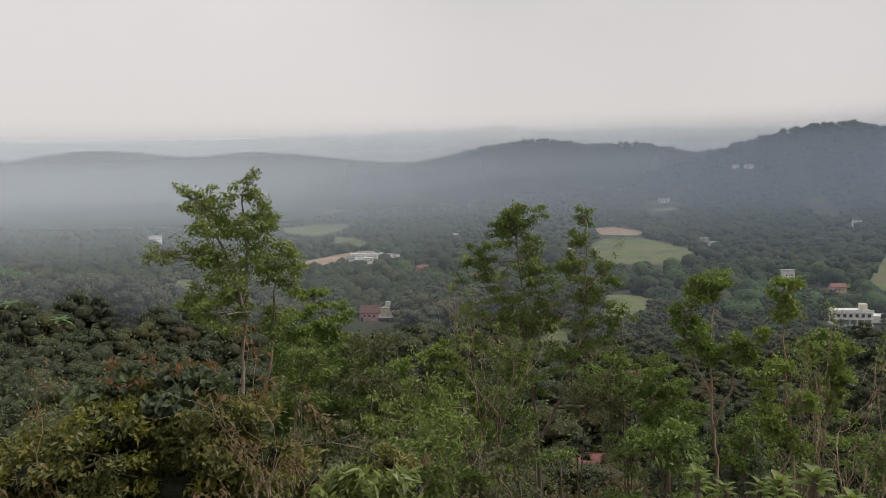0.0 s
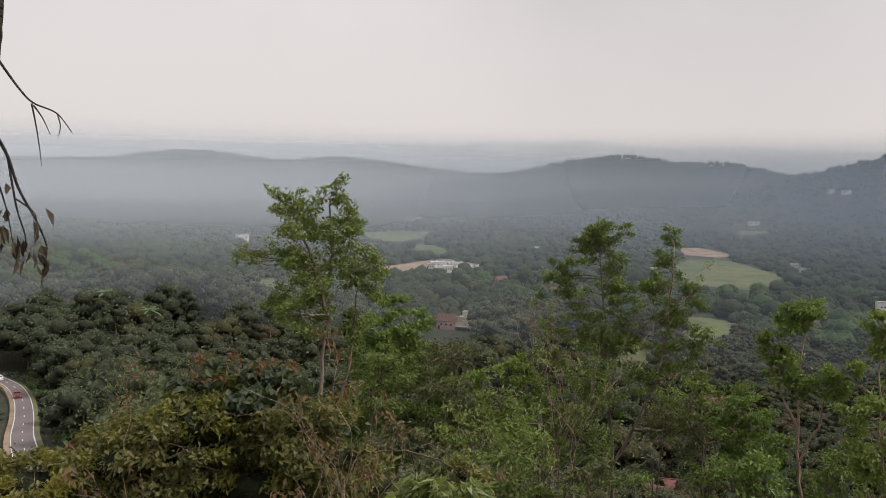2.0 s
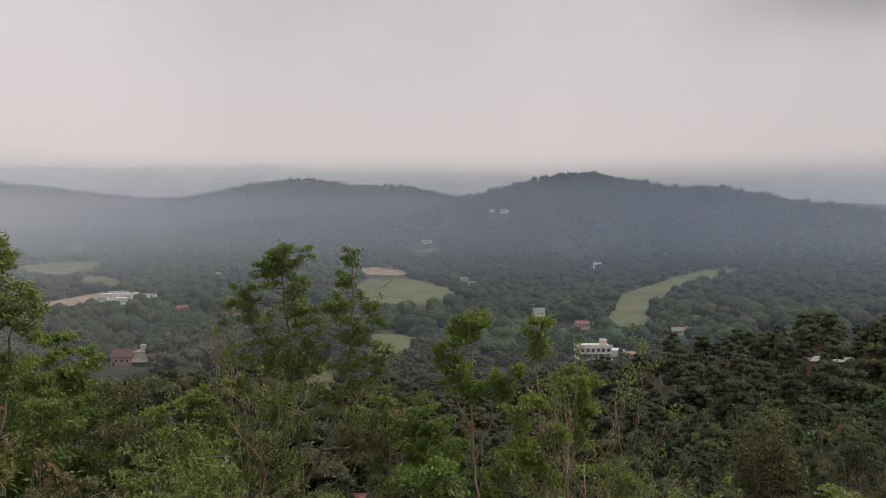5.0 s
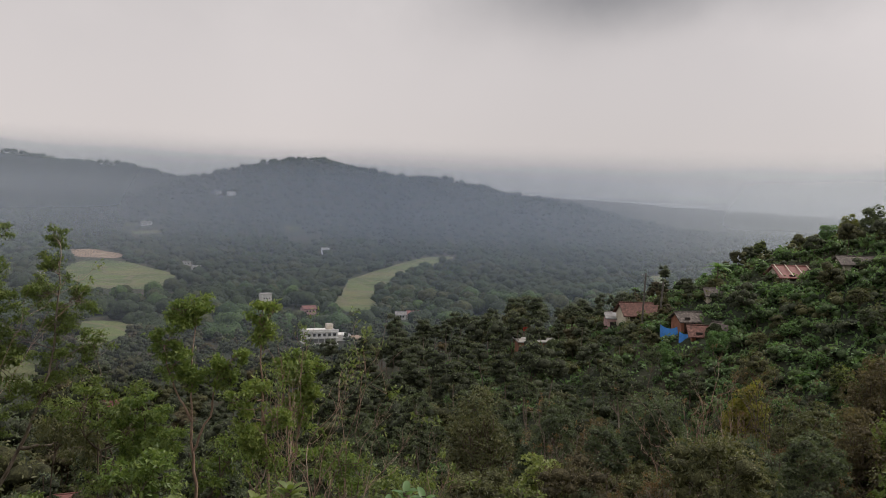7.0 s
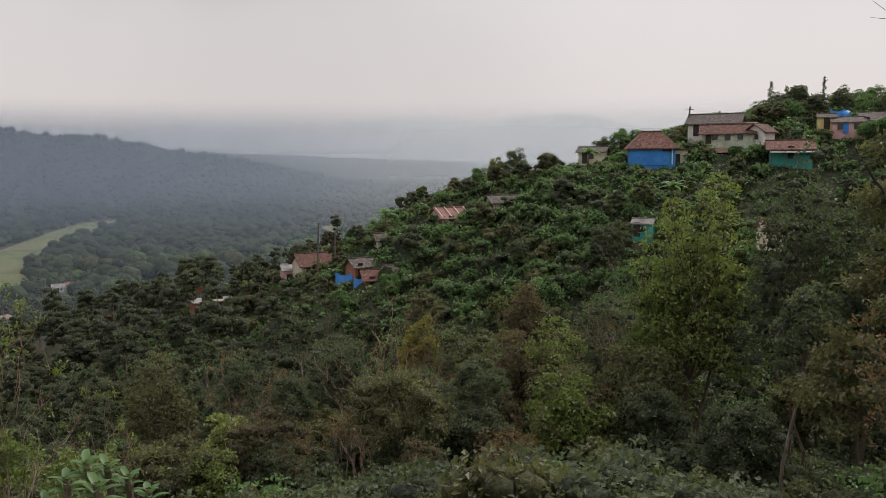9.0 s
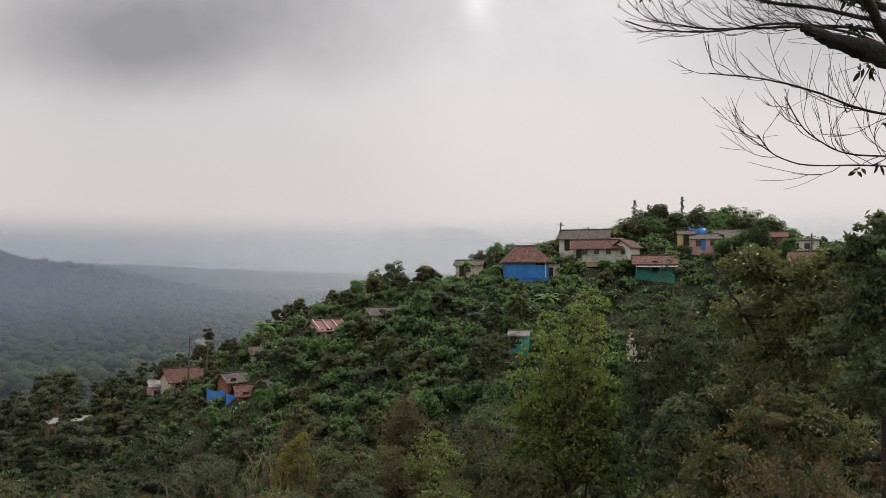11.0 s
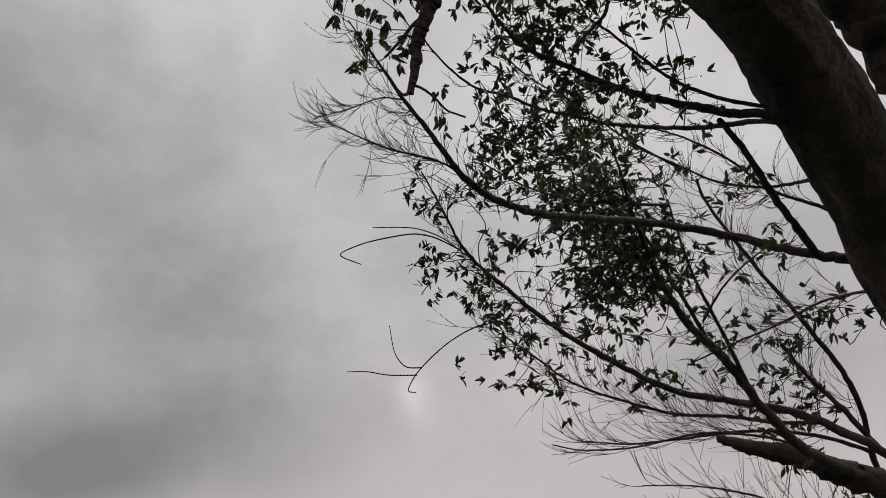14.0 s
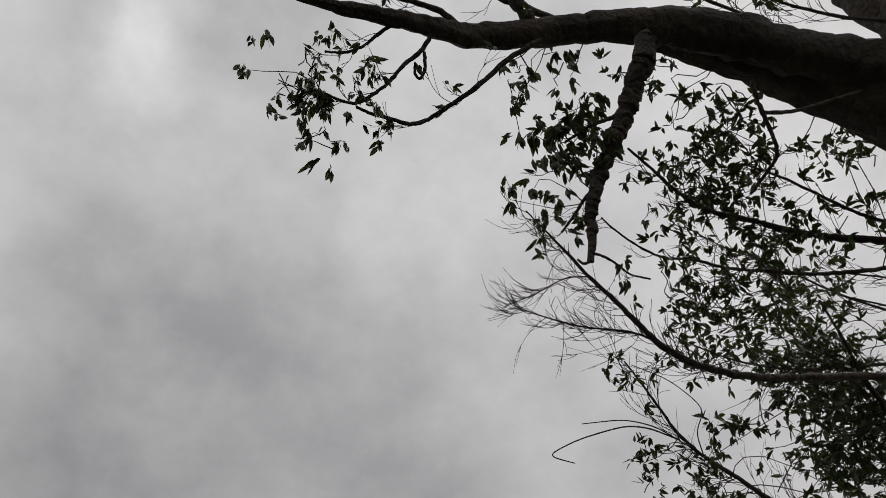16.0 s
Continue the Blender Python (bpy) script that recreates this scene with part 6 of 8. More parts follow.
for i, (a, d, e, w, mat, lab) in enumerate((
        (54.7, 168, 1.0, 3.6, LEAF_DARK, "round dark tree standing out on the spur"), (53.6, 169, 0.3, 3.4, LEAF_YELLOW, "yellowing bushy tree on the spur"), (52.4, 172, -0.3, 3.4, LEAF_LUSH, "green bushy tree on the spur"), (51.6, 174, -1.0, 3.0, LEAF_DARK, "dark shrubby tree on the spur"),
        (60.6, 162, 1.6, 3.0, LEAF_DARK, "dark shrub behind the hut"), (61.6, 163, 2.3, 3.4, LEAF_LUSH, "leafy green tree behind the houses"), (62.7, 166, 2.1, 3.6, LEAF_LUSH, "leafy green tree behind the houses"), (64.6, 168, 2.0, 3.6, LEAF_LUSH, "green tree behind the tiled house"), (65.3, 170, 2.2, 3.0, LEAF_OLIVE, "olive tree behind the tiled house"),
        (70.6, 176, 3.3, 4.2, LEAF_DARK, "dark tree on the ridge top"), (71.3, 178, 3.8, 3.6, LEAF_DARK, "dark tree on the ridge top"), (72.2, 178, 3.7, 4.4, LEAF_DARK, "dark broad tree on the ridge top"), (73.2, 180, 3.6, 4.2, LEAF_LUSH, "green tree on the ridge top"), (72.6, 176, 4.0, 2.4, LEAF_DARK, "umbrella-topped tree on the ridge"), (74.6, 180, 3.7, 4.0, LEAF_DARK, "dark tree on the ridge top"), (75.6, 181, 3.8, 4.2, LEAF_LUSH, "green tree on the ridge top"),
        (76.6, 180, 4.1, 3.6, LEAF_LUSH, "pale green tree on the ridge top"), (77.5, 178, 3.6, 4.2, LEAF_LUSH, "leafy green tree on the ridge top"), (78.4, 176, 3.4, 3.8, LEAF_LUSH, "leafy green tree on the ridge top"), (79.3, 174, 3.2, 4.0, LEAF_DARK, "dark tree on the ridge top"), (80.2, 172, 2.8, 3.6, LEAF_LUSH, "leafy tree behind the ridge houses"), (70.2, 170, 2.6, 3.4, LEAF_LUSH, "leafy green tree on the ridge top"), (71.0, 169, 2.7, 3.6, LEAF_DARK, "dark tree on the ridge top"), (71.9, 170, 3.2, 3.6, LEAF_LUSH, "leafy green tree on the ridge top"), (72.8, 171, 3.0, 3.6, LEAF_DARK, "dark tree on the ridge top"), (73.4, 172, 3.4, 3.2, LEAF_DARK, "dark tree on the ridge top"), (74.9, 173, 4.0, 3.2, LEAF_DARK, "dark tree on the ridge top"), (76.1, 172, 3.2, 3.4, LEAF_LUSH, "leafy green tree on the ridge top"), (77.1, 172, 3.5, 3.4, LEAF_OLIVE, "olive tree on the ridge top"), (78.1, 171, 3.1, 3.4, LEAF_LUSH, "leafy green tree on the ridge top"), (79.0, 170, 3.0, 3.2, LEAF_LUSH, "leafy green tree on the ridge top"), (82.6, 166, 1.5, 3.4, LEAF_DARK, "dark round tree by the ridge houses"), (83.6, 160, 1.1, 3.6, LEAF_DARK, "dark tree by the ridge houses"))):
    crest_tree(a, d, e + (0.5 if 70.0 < a < 79.5 else 0.0), w * (1.3 if 70 < a < 81 and "umbrella" not in lab else 1.0), mat, 400 + i, lab, free=0.5 if "umbrella" in lab else -0.22)
for i, (a, d, e, w) in enumerate(((42.9, 133, -8.4, 3.0), (46.2, 134, -7.0, 2.4), (46.4, 131, -7.4, 3.2), (40.6, 158, -8.3, 3.0), (42.6, 150, -8.9, 3.0), (39.0, 165, -8.3, 3.4), (34.0, 162, -9.6, 3.6), (36.0, 166, -8.6, 3.6), (50.0, 142, -4.2, 3.0), (52.2, 144, -3.4, 3.2), (55.6, 140, -2.8, 3.2), (53.2, 140, -3.4, 2.6), (72.9, 152, 1.2, 3.0), (73.9, 156, 1.9, 2.6), (76.5, 156, 2.3, 3.4), (77.8, 155, 2.9, 3.8), (78.7, 154, 3.1, 3.4), (80.3, 150, 2.3, 1.8), (78.2, 150, 2.0, 3.2), (82.9, 152, 1.7, 2.6), (68.9, 150, 0.6, 2.0), (70.4, 150, 0.7, 2.6), (65.9, 152, 0.6, 2.0), (61.4, 150, 0.3, 2.4), (41.9, 178, -7.8, 3.0), (43.2, 170, -7.6, 2.6), (47.2, 172, -6.2, 3.0), (44.7, 172, -8.7, 2.4), (45.5, 174, -8.8, 2.2), (34.0, 190, -10.6, 3.0))):
    crest_tree(a, d, e, w, (LEAF_LUSH, LEAF_DARK, LEAF_LUSH)[i % 3], 460 + i, "leafy tree before the hillside houses", free=0.15)
for i, (a, d, e, w) in enumerate(((44.0, 165, -8.5, 1.8), (45.5, 166, -7.9, 1.8), (39.6, 185, -7.9, 2.2))):
    crest_tree(a, d, e, w, LEAF_DARK, 490 + i, "slender tree standing before a house front", free=0.55)
for a, d, e, w, sd in ((70.9, 176, 4.9, 2.2, 1), (71.8, 177, 4.55, 1.8, 2), (73.9, 178, 5.05, 2.0, 3)):
    conifer(a, d, e, w, 430 + sd)


# ---- scattered trees of the slopes ----
def scatter_points(seed, az0, az1, d0, d1, spacing):
    rng = np.random.default_rng(seed)
    rows, d = [], d0
    while d < d1:
        step = spacing(d)
        n = max(1, int(radians(az1 - az0) * d / step))
        a = az0 + (np.arange(n) + rng.uniform(-0.2, 1.2, n)) * (az1 - az0) / n
        rows.append(np.c_[a, d + rng.uniform(-0.8, 0.8, n) * step])
        d += step
    return np.concatenate(rows)


def inside(line, x, y):
    """Which points lie within a closed outline."""
    res = np.zeros(len(x), bool)
    a, b = line, np.roll(line, -1, 0)
    for (x0, y0), (x1, y1) in zip(a, b):
        cross = ((y0 > y) != (y1 > y)) & (x < (x1 - x0) * (y - y0) / (y1 - y0 + 1e-12) + x0)
        res ^= cross
    return res


def free_of_things(x, y, margin=0.0, tall=True):
    ok = np.ones(len(x), bool)
    for line in FIELDS:
        c = line.mean(0)
        for back in ((0, 15, 32, 50, 70, 90) if np.hypot(*c) < 450 else (0, 15, 32, 50)) if tall else (0,):
            k = 1 + back / np.hypot(x, y)
            ok &= ~inside(c + (line - c) * 1.02, x * k, y * k)
    for px, py, dx, dy, r, view in CLEAR:
        along = (x - px) * dx + (y - py) * dy
        side = np.abs((x - px) * dy - (y - py) * dx)
        v = view if tall else view * 0.2
        ok &= ~((np.hypot(x - px, y - py) < r * 0.8) | ((along < 0) & (along > -v) & (side < r * 0.75)))
    for i in range(0, len(ROAD_LINE), 2):
        ok &= np.hypot(x - ROAD_LINE[i, 0], y - ROAD_LINE[i, 1]) > 7
        q = ROAD_LINE[i]
        u = q / np.linalg.norm(q)
        along = (x - q[0]) * u[0] + (y - q[1]) * u[1]
        side = np.abs((x - q[0]) * u[1] - (y - q[1]) * u[0])
        ok &= ~((along < 0) & (along > -75) & (side < 6))
    return ok


KINDS = {
    # name: height, width, leaf size, clumps, free trunk, stems, leaf, bark, label
    "stem": (12.0, 3.9, (0.30, 0.17), 14, 0.50, 1, LEAF_DARK, BARK_PALE, "slender plantation tree with a pale trunk and dark crown"),
    "round": (8.5, 6.4, (0.30, 0.18), 20, 0.26, 2, LEAF_DARK, BARK_BROWN, "rounded dark green tree on the wooded slope"),
    "olive": (8.0, 6.0, (0.28, 0.15), 18, 0.30, 2, LEAF_OLIVE, BARK_BROWN, "olive-green spreading tree on the slope"),
    "brown": (6.5, 5.4, (0.26, 0.12), 16, 0.26, 2, LEAF_RUSSET, BARK_BROWN, "brownish-green tree with ageing leaves on the slope"),
    "lush": (4.4, 5.0, (0.36, 0.24), 14, 0.12, 2, LEAF_LUSH, BARK_BROWN, "lush green broad-leaved shrub on the hillside"),
    "yellow": (6.0, 4.0, (0.26, 0.14), 13, 0.30, 2, LEAF_FRESH, BARK_PALE, "fresh yellow-green young tree on the slope"),
    "dry": (5.0, 4.2, (0.28, 0.10), 11, 0.28, 3, LEAF_DRY, BARK_PALE, "dry brown half-bare tree on the slope"),
}


def kind_mix(az, d, z, u):
    """Which kind grows where: plantation below, shrubs on the spur, scrub on the near slope."""
    if 44 < az and d > 92:
        return "lush" if u < 0.52 else "round" if u < 0.74 else "olive" if u < 0.90 else "yellow" if u < 0.97 else "brown"
    if 14 < az <= 46 and d > 50:
        return "stem" if u < 0.62 else "round" if u < 0.80 else "olive" if u < 0.88 else "brown" if u < 0.95 else "dry"
    if az > 40:
        return "olive" if u < 0.22 else "round" if u < 0.58 else "brown" if u < 0.76 else "stem" if u < 0.86 else "yellow" if u < 0.91 else "dry"
    if az < -18:
        return "round" if u < 0.60 else "olive" if u < 0.8 else "brown" if u < 0.92 else "stem"
    return "round" if u < 0.40 else "olive" if u < 0.62 else "stem" if u < 0.78 else "brown" if u < 0.92 else "yellow"


def plant_slopes():
    def made(base, size, per, share, twigs, n):
        out = {}
        for i, (k, v) in enumerate(KINDS.items()):
            thin = 0.45 if k == "dry" else 1.0
            out[k] = [dome_arrays(base + 7 * i + j, v[0], v[1], (v[2][0] * size, v[2][1] * size), max(7, int(v[3] * share * 1.7)), int(per * thin), v[4], 0.13, v[5] if twigs else 1, twigs, core=0.0 if k == "dry" else 0.72 if twigs else 0.95) for j in range(n)]
        return out
    fine, middle, rough, sparse = made(100, 0.85, 110, 1.0, True, 2), made(700, 1.05, 48, 0.8, True, 3), made(300, 1.45, 28, 0.42, False, 4), made(800, 1.9, 18, 0.34, False, 4)
    first = {}
    rng = np.random.default_rng(77)
    pts = np.concatenate([scatter_points(11, 6, 89, 36, 255, lambda d: 3.0 + d * 0.036 if d < 85 else 4.5 + d * 0.011), scatter_points(13, -46, 6, 30, 110, lambda d: 5.4), scatter_points(14, -46, 6, 110, 258, lambda d: 6.0), scatter_points(12, -46, 6, 258, 420, lambda d: 6.8), scatter_points(15, 6, 60, 258, 410, lambda d: 7.2)])
    x, y = pts[:, 1] * np.sin(np.radians(pts[:, 0])), pts[:, 1] * np.cos(np.radians(pts[:, 0]))
    keep = free_of_things(x, y)
    for hx, hy, hr in HERO_SPOTS:
        keep &= np.hypot(x - hx, y - hy) > hr
    pts, x, y = pts[keep], x[keep], y[keep]
    z = ground_height(x, y)
    far = {}
    count = 0
    for i in np.argsort(pts[:, 1]):
        az, d = pts[i]
        k = kind_mix(az, d, z[i], rng.uniform())
        if 14 < az < 44 and 50 < d < 150 and rng.uniform() < 0.40:
            continue
        s = (rng.uniform(0.62, 1.2) if az > 6 else rng.choice((0.7, 0.9, 1.1, 1.35)) * rng.uniform(0.85, 1.15) * (1.0 if d < 110 else 1.25 if d < 200 else 1.45)) * (0.62 if 36 < az and d > 118 else 1.0)
        if az > 6 and d < 85:
            s *= max(0.68, d / 85)
        # growth near the eye stays below the line of sight
        el_cap = -17.0 if (az < -36 and d < 215) else -11.0 if (d < 60 and az < 30) else (-6.0 if d < 60 else 0.9 if az > 79.6 else 1.7 if 60 < az < 69 and d > 135 else 30)
        top = 100 + d * math.tan(radians(el_cap)) - z[i]
        h = KINDS[k][0]
        if h * s > top:
            s = top / h
        if s < 0.22:
            continue
        turn = rng.uniform(0, 360)
        m = pose(x[i], y[i], z[i] - 0.25, rng.normal() * 3, rng.normal() * 3, turn) @ Matrix.Diagonal((s, s, s * rng.uniform(0.9, 1.12), 1))
        j = int(rng.integers(0, 4))
        if count < 195 and d < 125:
            j %= 2
            if (k, j) not in first:
                v = KINDS[k]
                ob = thing("tree" if k != "lush" else "shrub", m, v[8], "tree" if k != "lush" else "shrub", "trees of the near slope")
                ob.matrix_world = m
                wood, leafage, inner = fine[k][j]
                mesh_part("trunk", *wood, v[7], ob, smooth=True)
                crown = mesh_part("crown", *leafage, v[6], ob)
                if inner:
                    mesh_part("inner_foliage", *inner, SHADE_CORE_OF[v[6].name], crown, smooth=True)
                first[(k, j)] = ob
            else:
                c = copy_thing(first[(k, j)], Matrix())
                c.matrix_basis = m
            count += 1
        else:
            far.setdefault(k, []).append((m, j, d))
    for k, places in far.items():
        v = KINDS[k]
        # the third mesh holds core balls, coloured dark for the shade inside crowns
        for which, nm, mat in ((0, "trunks", v[7]), (1, "crowns", v[6]), (2, "thickets", FAR_SHADE_CORE_OF.get(v[6].name))):
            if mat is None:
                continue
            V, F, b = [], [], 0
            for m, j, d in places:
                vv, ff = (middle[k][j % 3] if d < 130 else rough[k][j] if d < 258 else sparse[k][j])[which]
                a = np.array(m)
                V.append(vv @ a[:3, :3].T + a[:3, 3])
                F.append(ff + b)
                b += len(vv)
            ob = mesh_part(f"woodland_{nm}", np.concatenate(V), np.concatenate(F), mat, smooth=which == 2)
            tagged(ob, f"{('trunks', 'leafy crowns', 'dense inner foliage')[which]} of the woods covering the slopes, {k} growth".replace("stem", "slender"), "woodland", kind="stuff")
    print("near trees", count, "far slope trees", sum(len(p) for p in far.values()))


def plant_undergrowth():
    """Low shrubs that cover the ground between the trees and round the houses."""
    rng = np.random.default_rng(55)
    made = {k: [dome_arrays(500 + 5 * i + j, 1.9, 3.0, (0.50, 0.34) if k == "lush" else (0.46, 0.26), 5, 11, 0.05, 0.05, 1, False) for j in range(4)] for i, k in enumerate(("lush", "olive", "round"))}
    fine = {k: [dome_arrays(530 + 5 * i + j, 1.9, 2.8, (0.25, 0.15), 9, 44, 0.05, 0.05, 1, False, core=0.7) for j in range(4)] for i, k in enumerate(("lush", "olive", "round"))}
    out = {}
    for az0, az1, d0, d1, sp in ((12, 89, 26, 62, 2.7), (12, 89, 62, 90, 2.6), (12, 89, 90, 205, 2.35), (-44, 12, 30, 120, 3.8), (-44, 12, 120, 255, 6.0)):
        pts = scatter_points(int(az0 + 90 + d0), az0, az1, d0, d1, lambda d: sp * (0.8 + d * 0.0016))
        x, y = pts[:, 1] * np.sin(np.radians(pts[:, 0])), pts[:, 1] * np.cos(np.radians(pts[:, 0]))
        ok = np.ones(len(x), bool)
        for line in FIELDS:
            ok &= ~inside(line, x, y)
        for px, py, dx, dy, r, view in CLEAR:
            ok &= np.hypot(x - px, y - py) > r * 0.7
        for i in range(0, len(ROAD_LINE), 2):
            ok &= np.hypot(x - ROAD_LINE[i, 0], y - ROAD_LINE[i, 1]) > 5
        pts, x, y = pts[ok], x[ok], y[ok]
        z = ground_height(x, y)
        for i in range(len(x)):
            u = rng.uniform()
            if 14 < pts[i, 0] < 46 and 48 < pts[i, 1] < 150 and rng.uniform() < 0.55:
                continue
            spur = pts[i, 0] > 42 and pts[i, 1] > 85
            k = "lush" if u < (0.72 if spur else 0.12) else "olive" if u < (0.85 if spur else 0.40) else "round"
            s = rng.uniform(0.6, 1.35) * (0.95 if spur else 1.0)
            m = pose(x[i], y[i], z[i] - 0.2, 0, 0, rng.uniform(0, 360)) @ Matrix.Diagonal((s, s, s * rng.uniform(0.8, 1.1), 1))
            out.setdefault(k, []).append((m, int(rng.integers(0, 4)) + (4 if pts[i, 1] < 62 else 0)))
    for k, places in out.items():
        # the second mesh holds core balls in the same shade-dark colours
        for which, nm in ((1, "undergrowth"), (2, "undergrowth_thickets")):
            V, F, b = [], [], 0
            for m, j in places:
                vv, ff = (made[k] + fine[k])[j][which]
                a = np.array(m)
                V.append(vv @ a[:3, :3].T + a[:3, 3])
                F.append(ff + b)
                b += len(vv)
            leafmat = KINDS[k][6]
            ob = mesh_part(nm, np.concatenate(V), np.concatenate(F), leafmat if which == 1 else SHADE_CORE_OF[leafmat.name], smooth=which == 2)
            tagged(ob, f"low {'green' if k == 'lush' else 'olive' if k == 'olive' else 'dark'} undergrowth covering the hillside", "undergrowth", kind="stuff")
    print("undergrowth", sum(len(p) for p in out.values()))


def plant_far_woods():
    """The woods of the valley and hills: thousands of crowns."""
    rng = np.random.default_rng(31)
    balls = [crown_ball(i, 2) for i in range(10)]
    for d0, d1, sp, size, leafy, name in ((410, 640, lambda d: 8.8, (3.0, 5.0), 46, "near"), (640, 1150, lambda d: 9.2, (3.2, 5.0), 0, "middle"), (1150, 2050, lambda d: 10.5, (3.2, 4.6), 0, "far")):
        pts = scatter_points(int(d0), -46, 62, d0, d1, sp)
        x, y = pts[:, 1] * np.sin(np.radians(pts[:, 0])), pts[:, 1] * np.cos(np.radians(pts[:, 0]))
        keep = free_of_things(x, y) & (rng.uniform(size=len(x)) < 0.94)
        keep &= ~((pts[:, 0] > 52) & (pts[:, 1] < 1500))
        x, y = x[keep], y[keep]
        z = ground_height(x, y)
        groups = {}
        for i in range(len(x)):
            V, F = balls[int(rng.integers(0, 10))]
            s = rng.uniform(*size) * rng.choice((0.7, 0.9, 1.0, 1.35))
            lift = s * rng.uniform(0.3, 1.1)
            a = rng.uniform(0, 2 * np.pi)
            c, sn = math.cos(a), math.sin(a)
            R = np.array([[c, -sn, 0], [sn, c, 0], [0, 0, rng.uniform(0.8, 1.35)]]) * s
            if sp(0) > 9:
                V, F = (TINY if name == "far" else SMALL)[int(rng.integers(0, 10))]
            W = V @ R.T + [x[i], y[i], z[i] + lift]
            u = noise.noise((x[i] * 0.012, y[i] * 0.007, 3.0)) + 0.5 * noise.noise((x[i] * 0.04, y[i] * 0.03, 8.0)) + rng.normal() * 0.18
            kind = "dark" if u < 0.06 else "olive" if u < 0.28 else "lush"
            g = groups.setdefault(kind, ([], [], [0], [], []))
            g[0].append(W)
            g[1].append(F + g[2][0])
            g[2][0] += len(W)
            if leafy:
                q = unit(rng.normal(size=(leafy, 3)) + [0, 0, 0.5])
                g[3].append(np.array([x[i], y[i], z[i] + lift]) + q * s * rng.uniform(0.8, 1.12, (leafy, 1)) * [1, 1, 0.95])
                g[4].append(q)
        for kind, (V, F, b, C, O) in groups.items():
            mat = (WOODS if name == "near" else WOODS_FAR)[kind]
            ob = mesh_part(f"woods_{name}", np.concatenate(V), np.concatenate(F), mat, smooth=True)
            tagged(ob, f"dense {kind} green woods on the {name} valley floor and hills", "woods", kind="stuff")
            if C:
                lv = leaves(rng, np.concatenate(C), 1.5, 1.0, 0.3, np.concatenate(O) * 0.5)
                tagged(mesh_part("woods_foliage", *lv, mat), f"leaf clumps of the {kind} green valley woods", "woods", kind="stuff")


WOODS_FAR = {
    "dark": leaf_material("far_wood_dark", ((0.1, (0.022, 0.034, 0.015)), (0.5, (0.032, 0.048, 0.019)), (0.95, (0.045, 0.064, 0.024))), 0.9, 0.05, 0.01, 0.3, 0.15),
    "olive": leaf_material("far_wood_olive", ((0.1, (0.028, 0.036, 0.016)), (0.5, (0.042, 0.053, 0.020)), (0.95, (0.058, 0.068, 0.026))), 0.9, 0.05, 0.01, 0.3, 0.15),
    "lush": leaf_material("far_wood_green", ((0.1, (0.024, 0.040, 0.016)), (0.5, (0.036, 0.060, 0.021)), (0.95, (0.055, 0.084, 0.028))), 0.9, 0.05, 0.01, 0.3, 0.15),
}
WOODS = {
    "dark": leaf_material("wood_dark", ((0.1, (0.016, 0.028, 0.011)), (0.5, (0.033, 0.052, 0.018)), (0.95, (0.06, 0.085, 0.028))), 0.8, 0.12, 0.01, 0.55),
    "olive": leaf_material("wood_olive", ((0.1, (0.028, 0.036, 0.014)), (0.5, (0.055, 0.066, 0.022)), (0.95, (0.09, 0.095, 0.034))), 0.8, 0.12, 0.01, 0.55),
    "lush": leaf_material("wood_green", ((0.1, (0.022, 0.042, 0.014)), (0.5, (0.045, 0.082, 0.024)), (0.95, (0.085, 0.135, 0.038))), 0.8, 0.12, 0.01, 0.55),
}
SMALL = [crown_ball(20 + i, 2 if i < 0 else 1) for i in range(10)]
TINY = [crown_ball(40 + i, 1) for i in range(10)]
def plant_ground_cover():
    """Creepers, coffee and weeds that hide the soil of the slopes."""
    rng = np.random.default_rng(66)
    for az0, az1, d0, d1, per, size, spread in ((12, 89, 26, 95, 2.6, 0.30, 0.6), (12, 89, 95, 215, 2.2, 0.70, 0.9), (-45, 12, 30, 110, 1.2, 0.6, 0.8), (-45, 12, 110, 270, 1.0, 1.1, 1.0)):
        n = int(radians(az1 - az0) * (d1 ** 2 - d0 ** 2) / 2 * per)
        az = np.radians(rng.uniform(az0, az1, n))
        d = np.sqrt(rng.uniform(d0 ** 2, d1 ** 2, n))
        x, y = d * np.sin(az), d * np.cos(az)
        ok = np.ones(n, bool)
        for line in FIELDS:
            ok &= ~inside(line, x, y)
        for px, py, dx, dy, r, view in CLEAR:
            ok &= np.hypot(x - px, y - py) > r * 0.55
        for i in range(0, len(ROAD_LINE), 2):
            ok &= np.hypot(x - ROAD_LINE[i, 0], y - ROAD_LINE[i, 1]) > 5
        x, y = x[ok], y[ok]
        mound = 0.5 + 0.5 * np.sin(x * 0.9 + 1.7 * np.sin(y * 0.53)) * np.sin(y * 0.8 + 1.3 * np.sin(x * 0.61))
        z = ground_height(x, y) + 0.1 + mound * spread * rng.uniform(0.3, 1.1, len(x))
        kind = np.sin(x * 0.13 + 2 * np.sin(y * 0.07)) + np.sin(y * 0.11) + rng.normal(size=len(x)) * 0.5 + np.where((np.degrees(np.arctan2(x, y)) > 40) & (np.hypot(x, y) > 85), 0.9, -1.1)
        for lush in (True, False):
            s = (kind > 0.1) == lush
            lv = leaves(rng, np.c_[x, y, z][s], size, size * 0.66, 0.1, None, 0.9)
            ob = mesh_part("ground_cover", *lv, LEAF_LUSH if lush else LEAF_DARK)
            tagged(ob, f"{'bright' if lush else 'dark'} green creepers and weeds covering the hillside", "ground cover", kind="stuff")


plant_slopes()
plant_ground_cover()
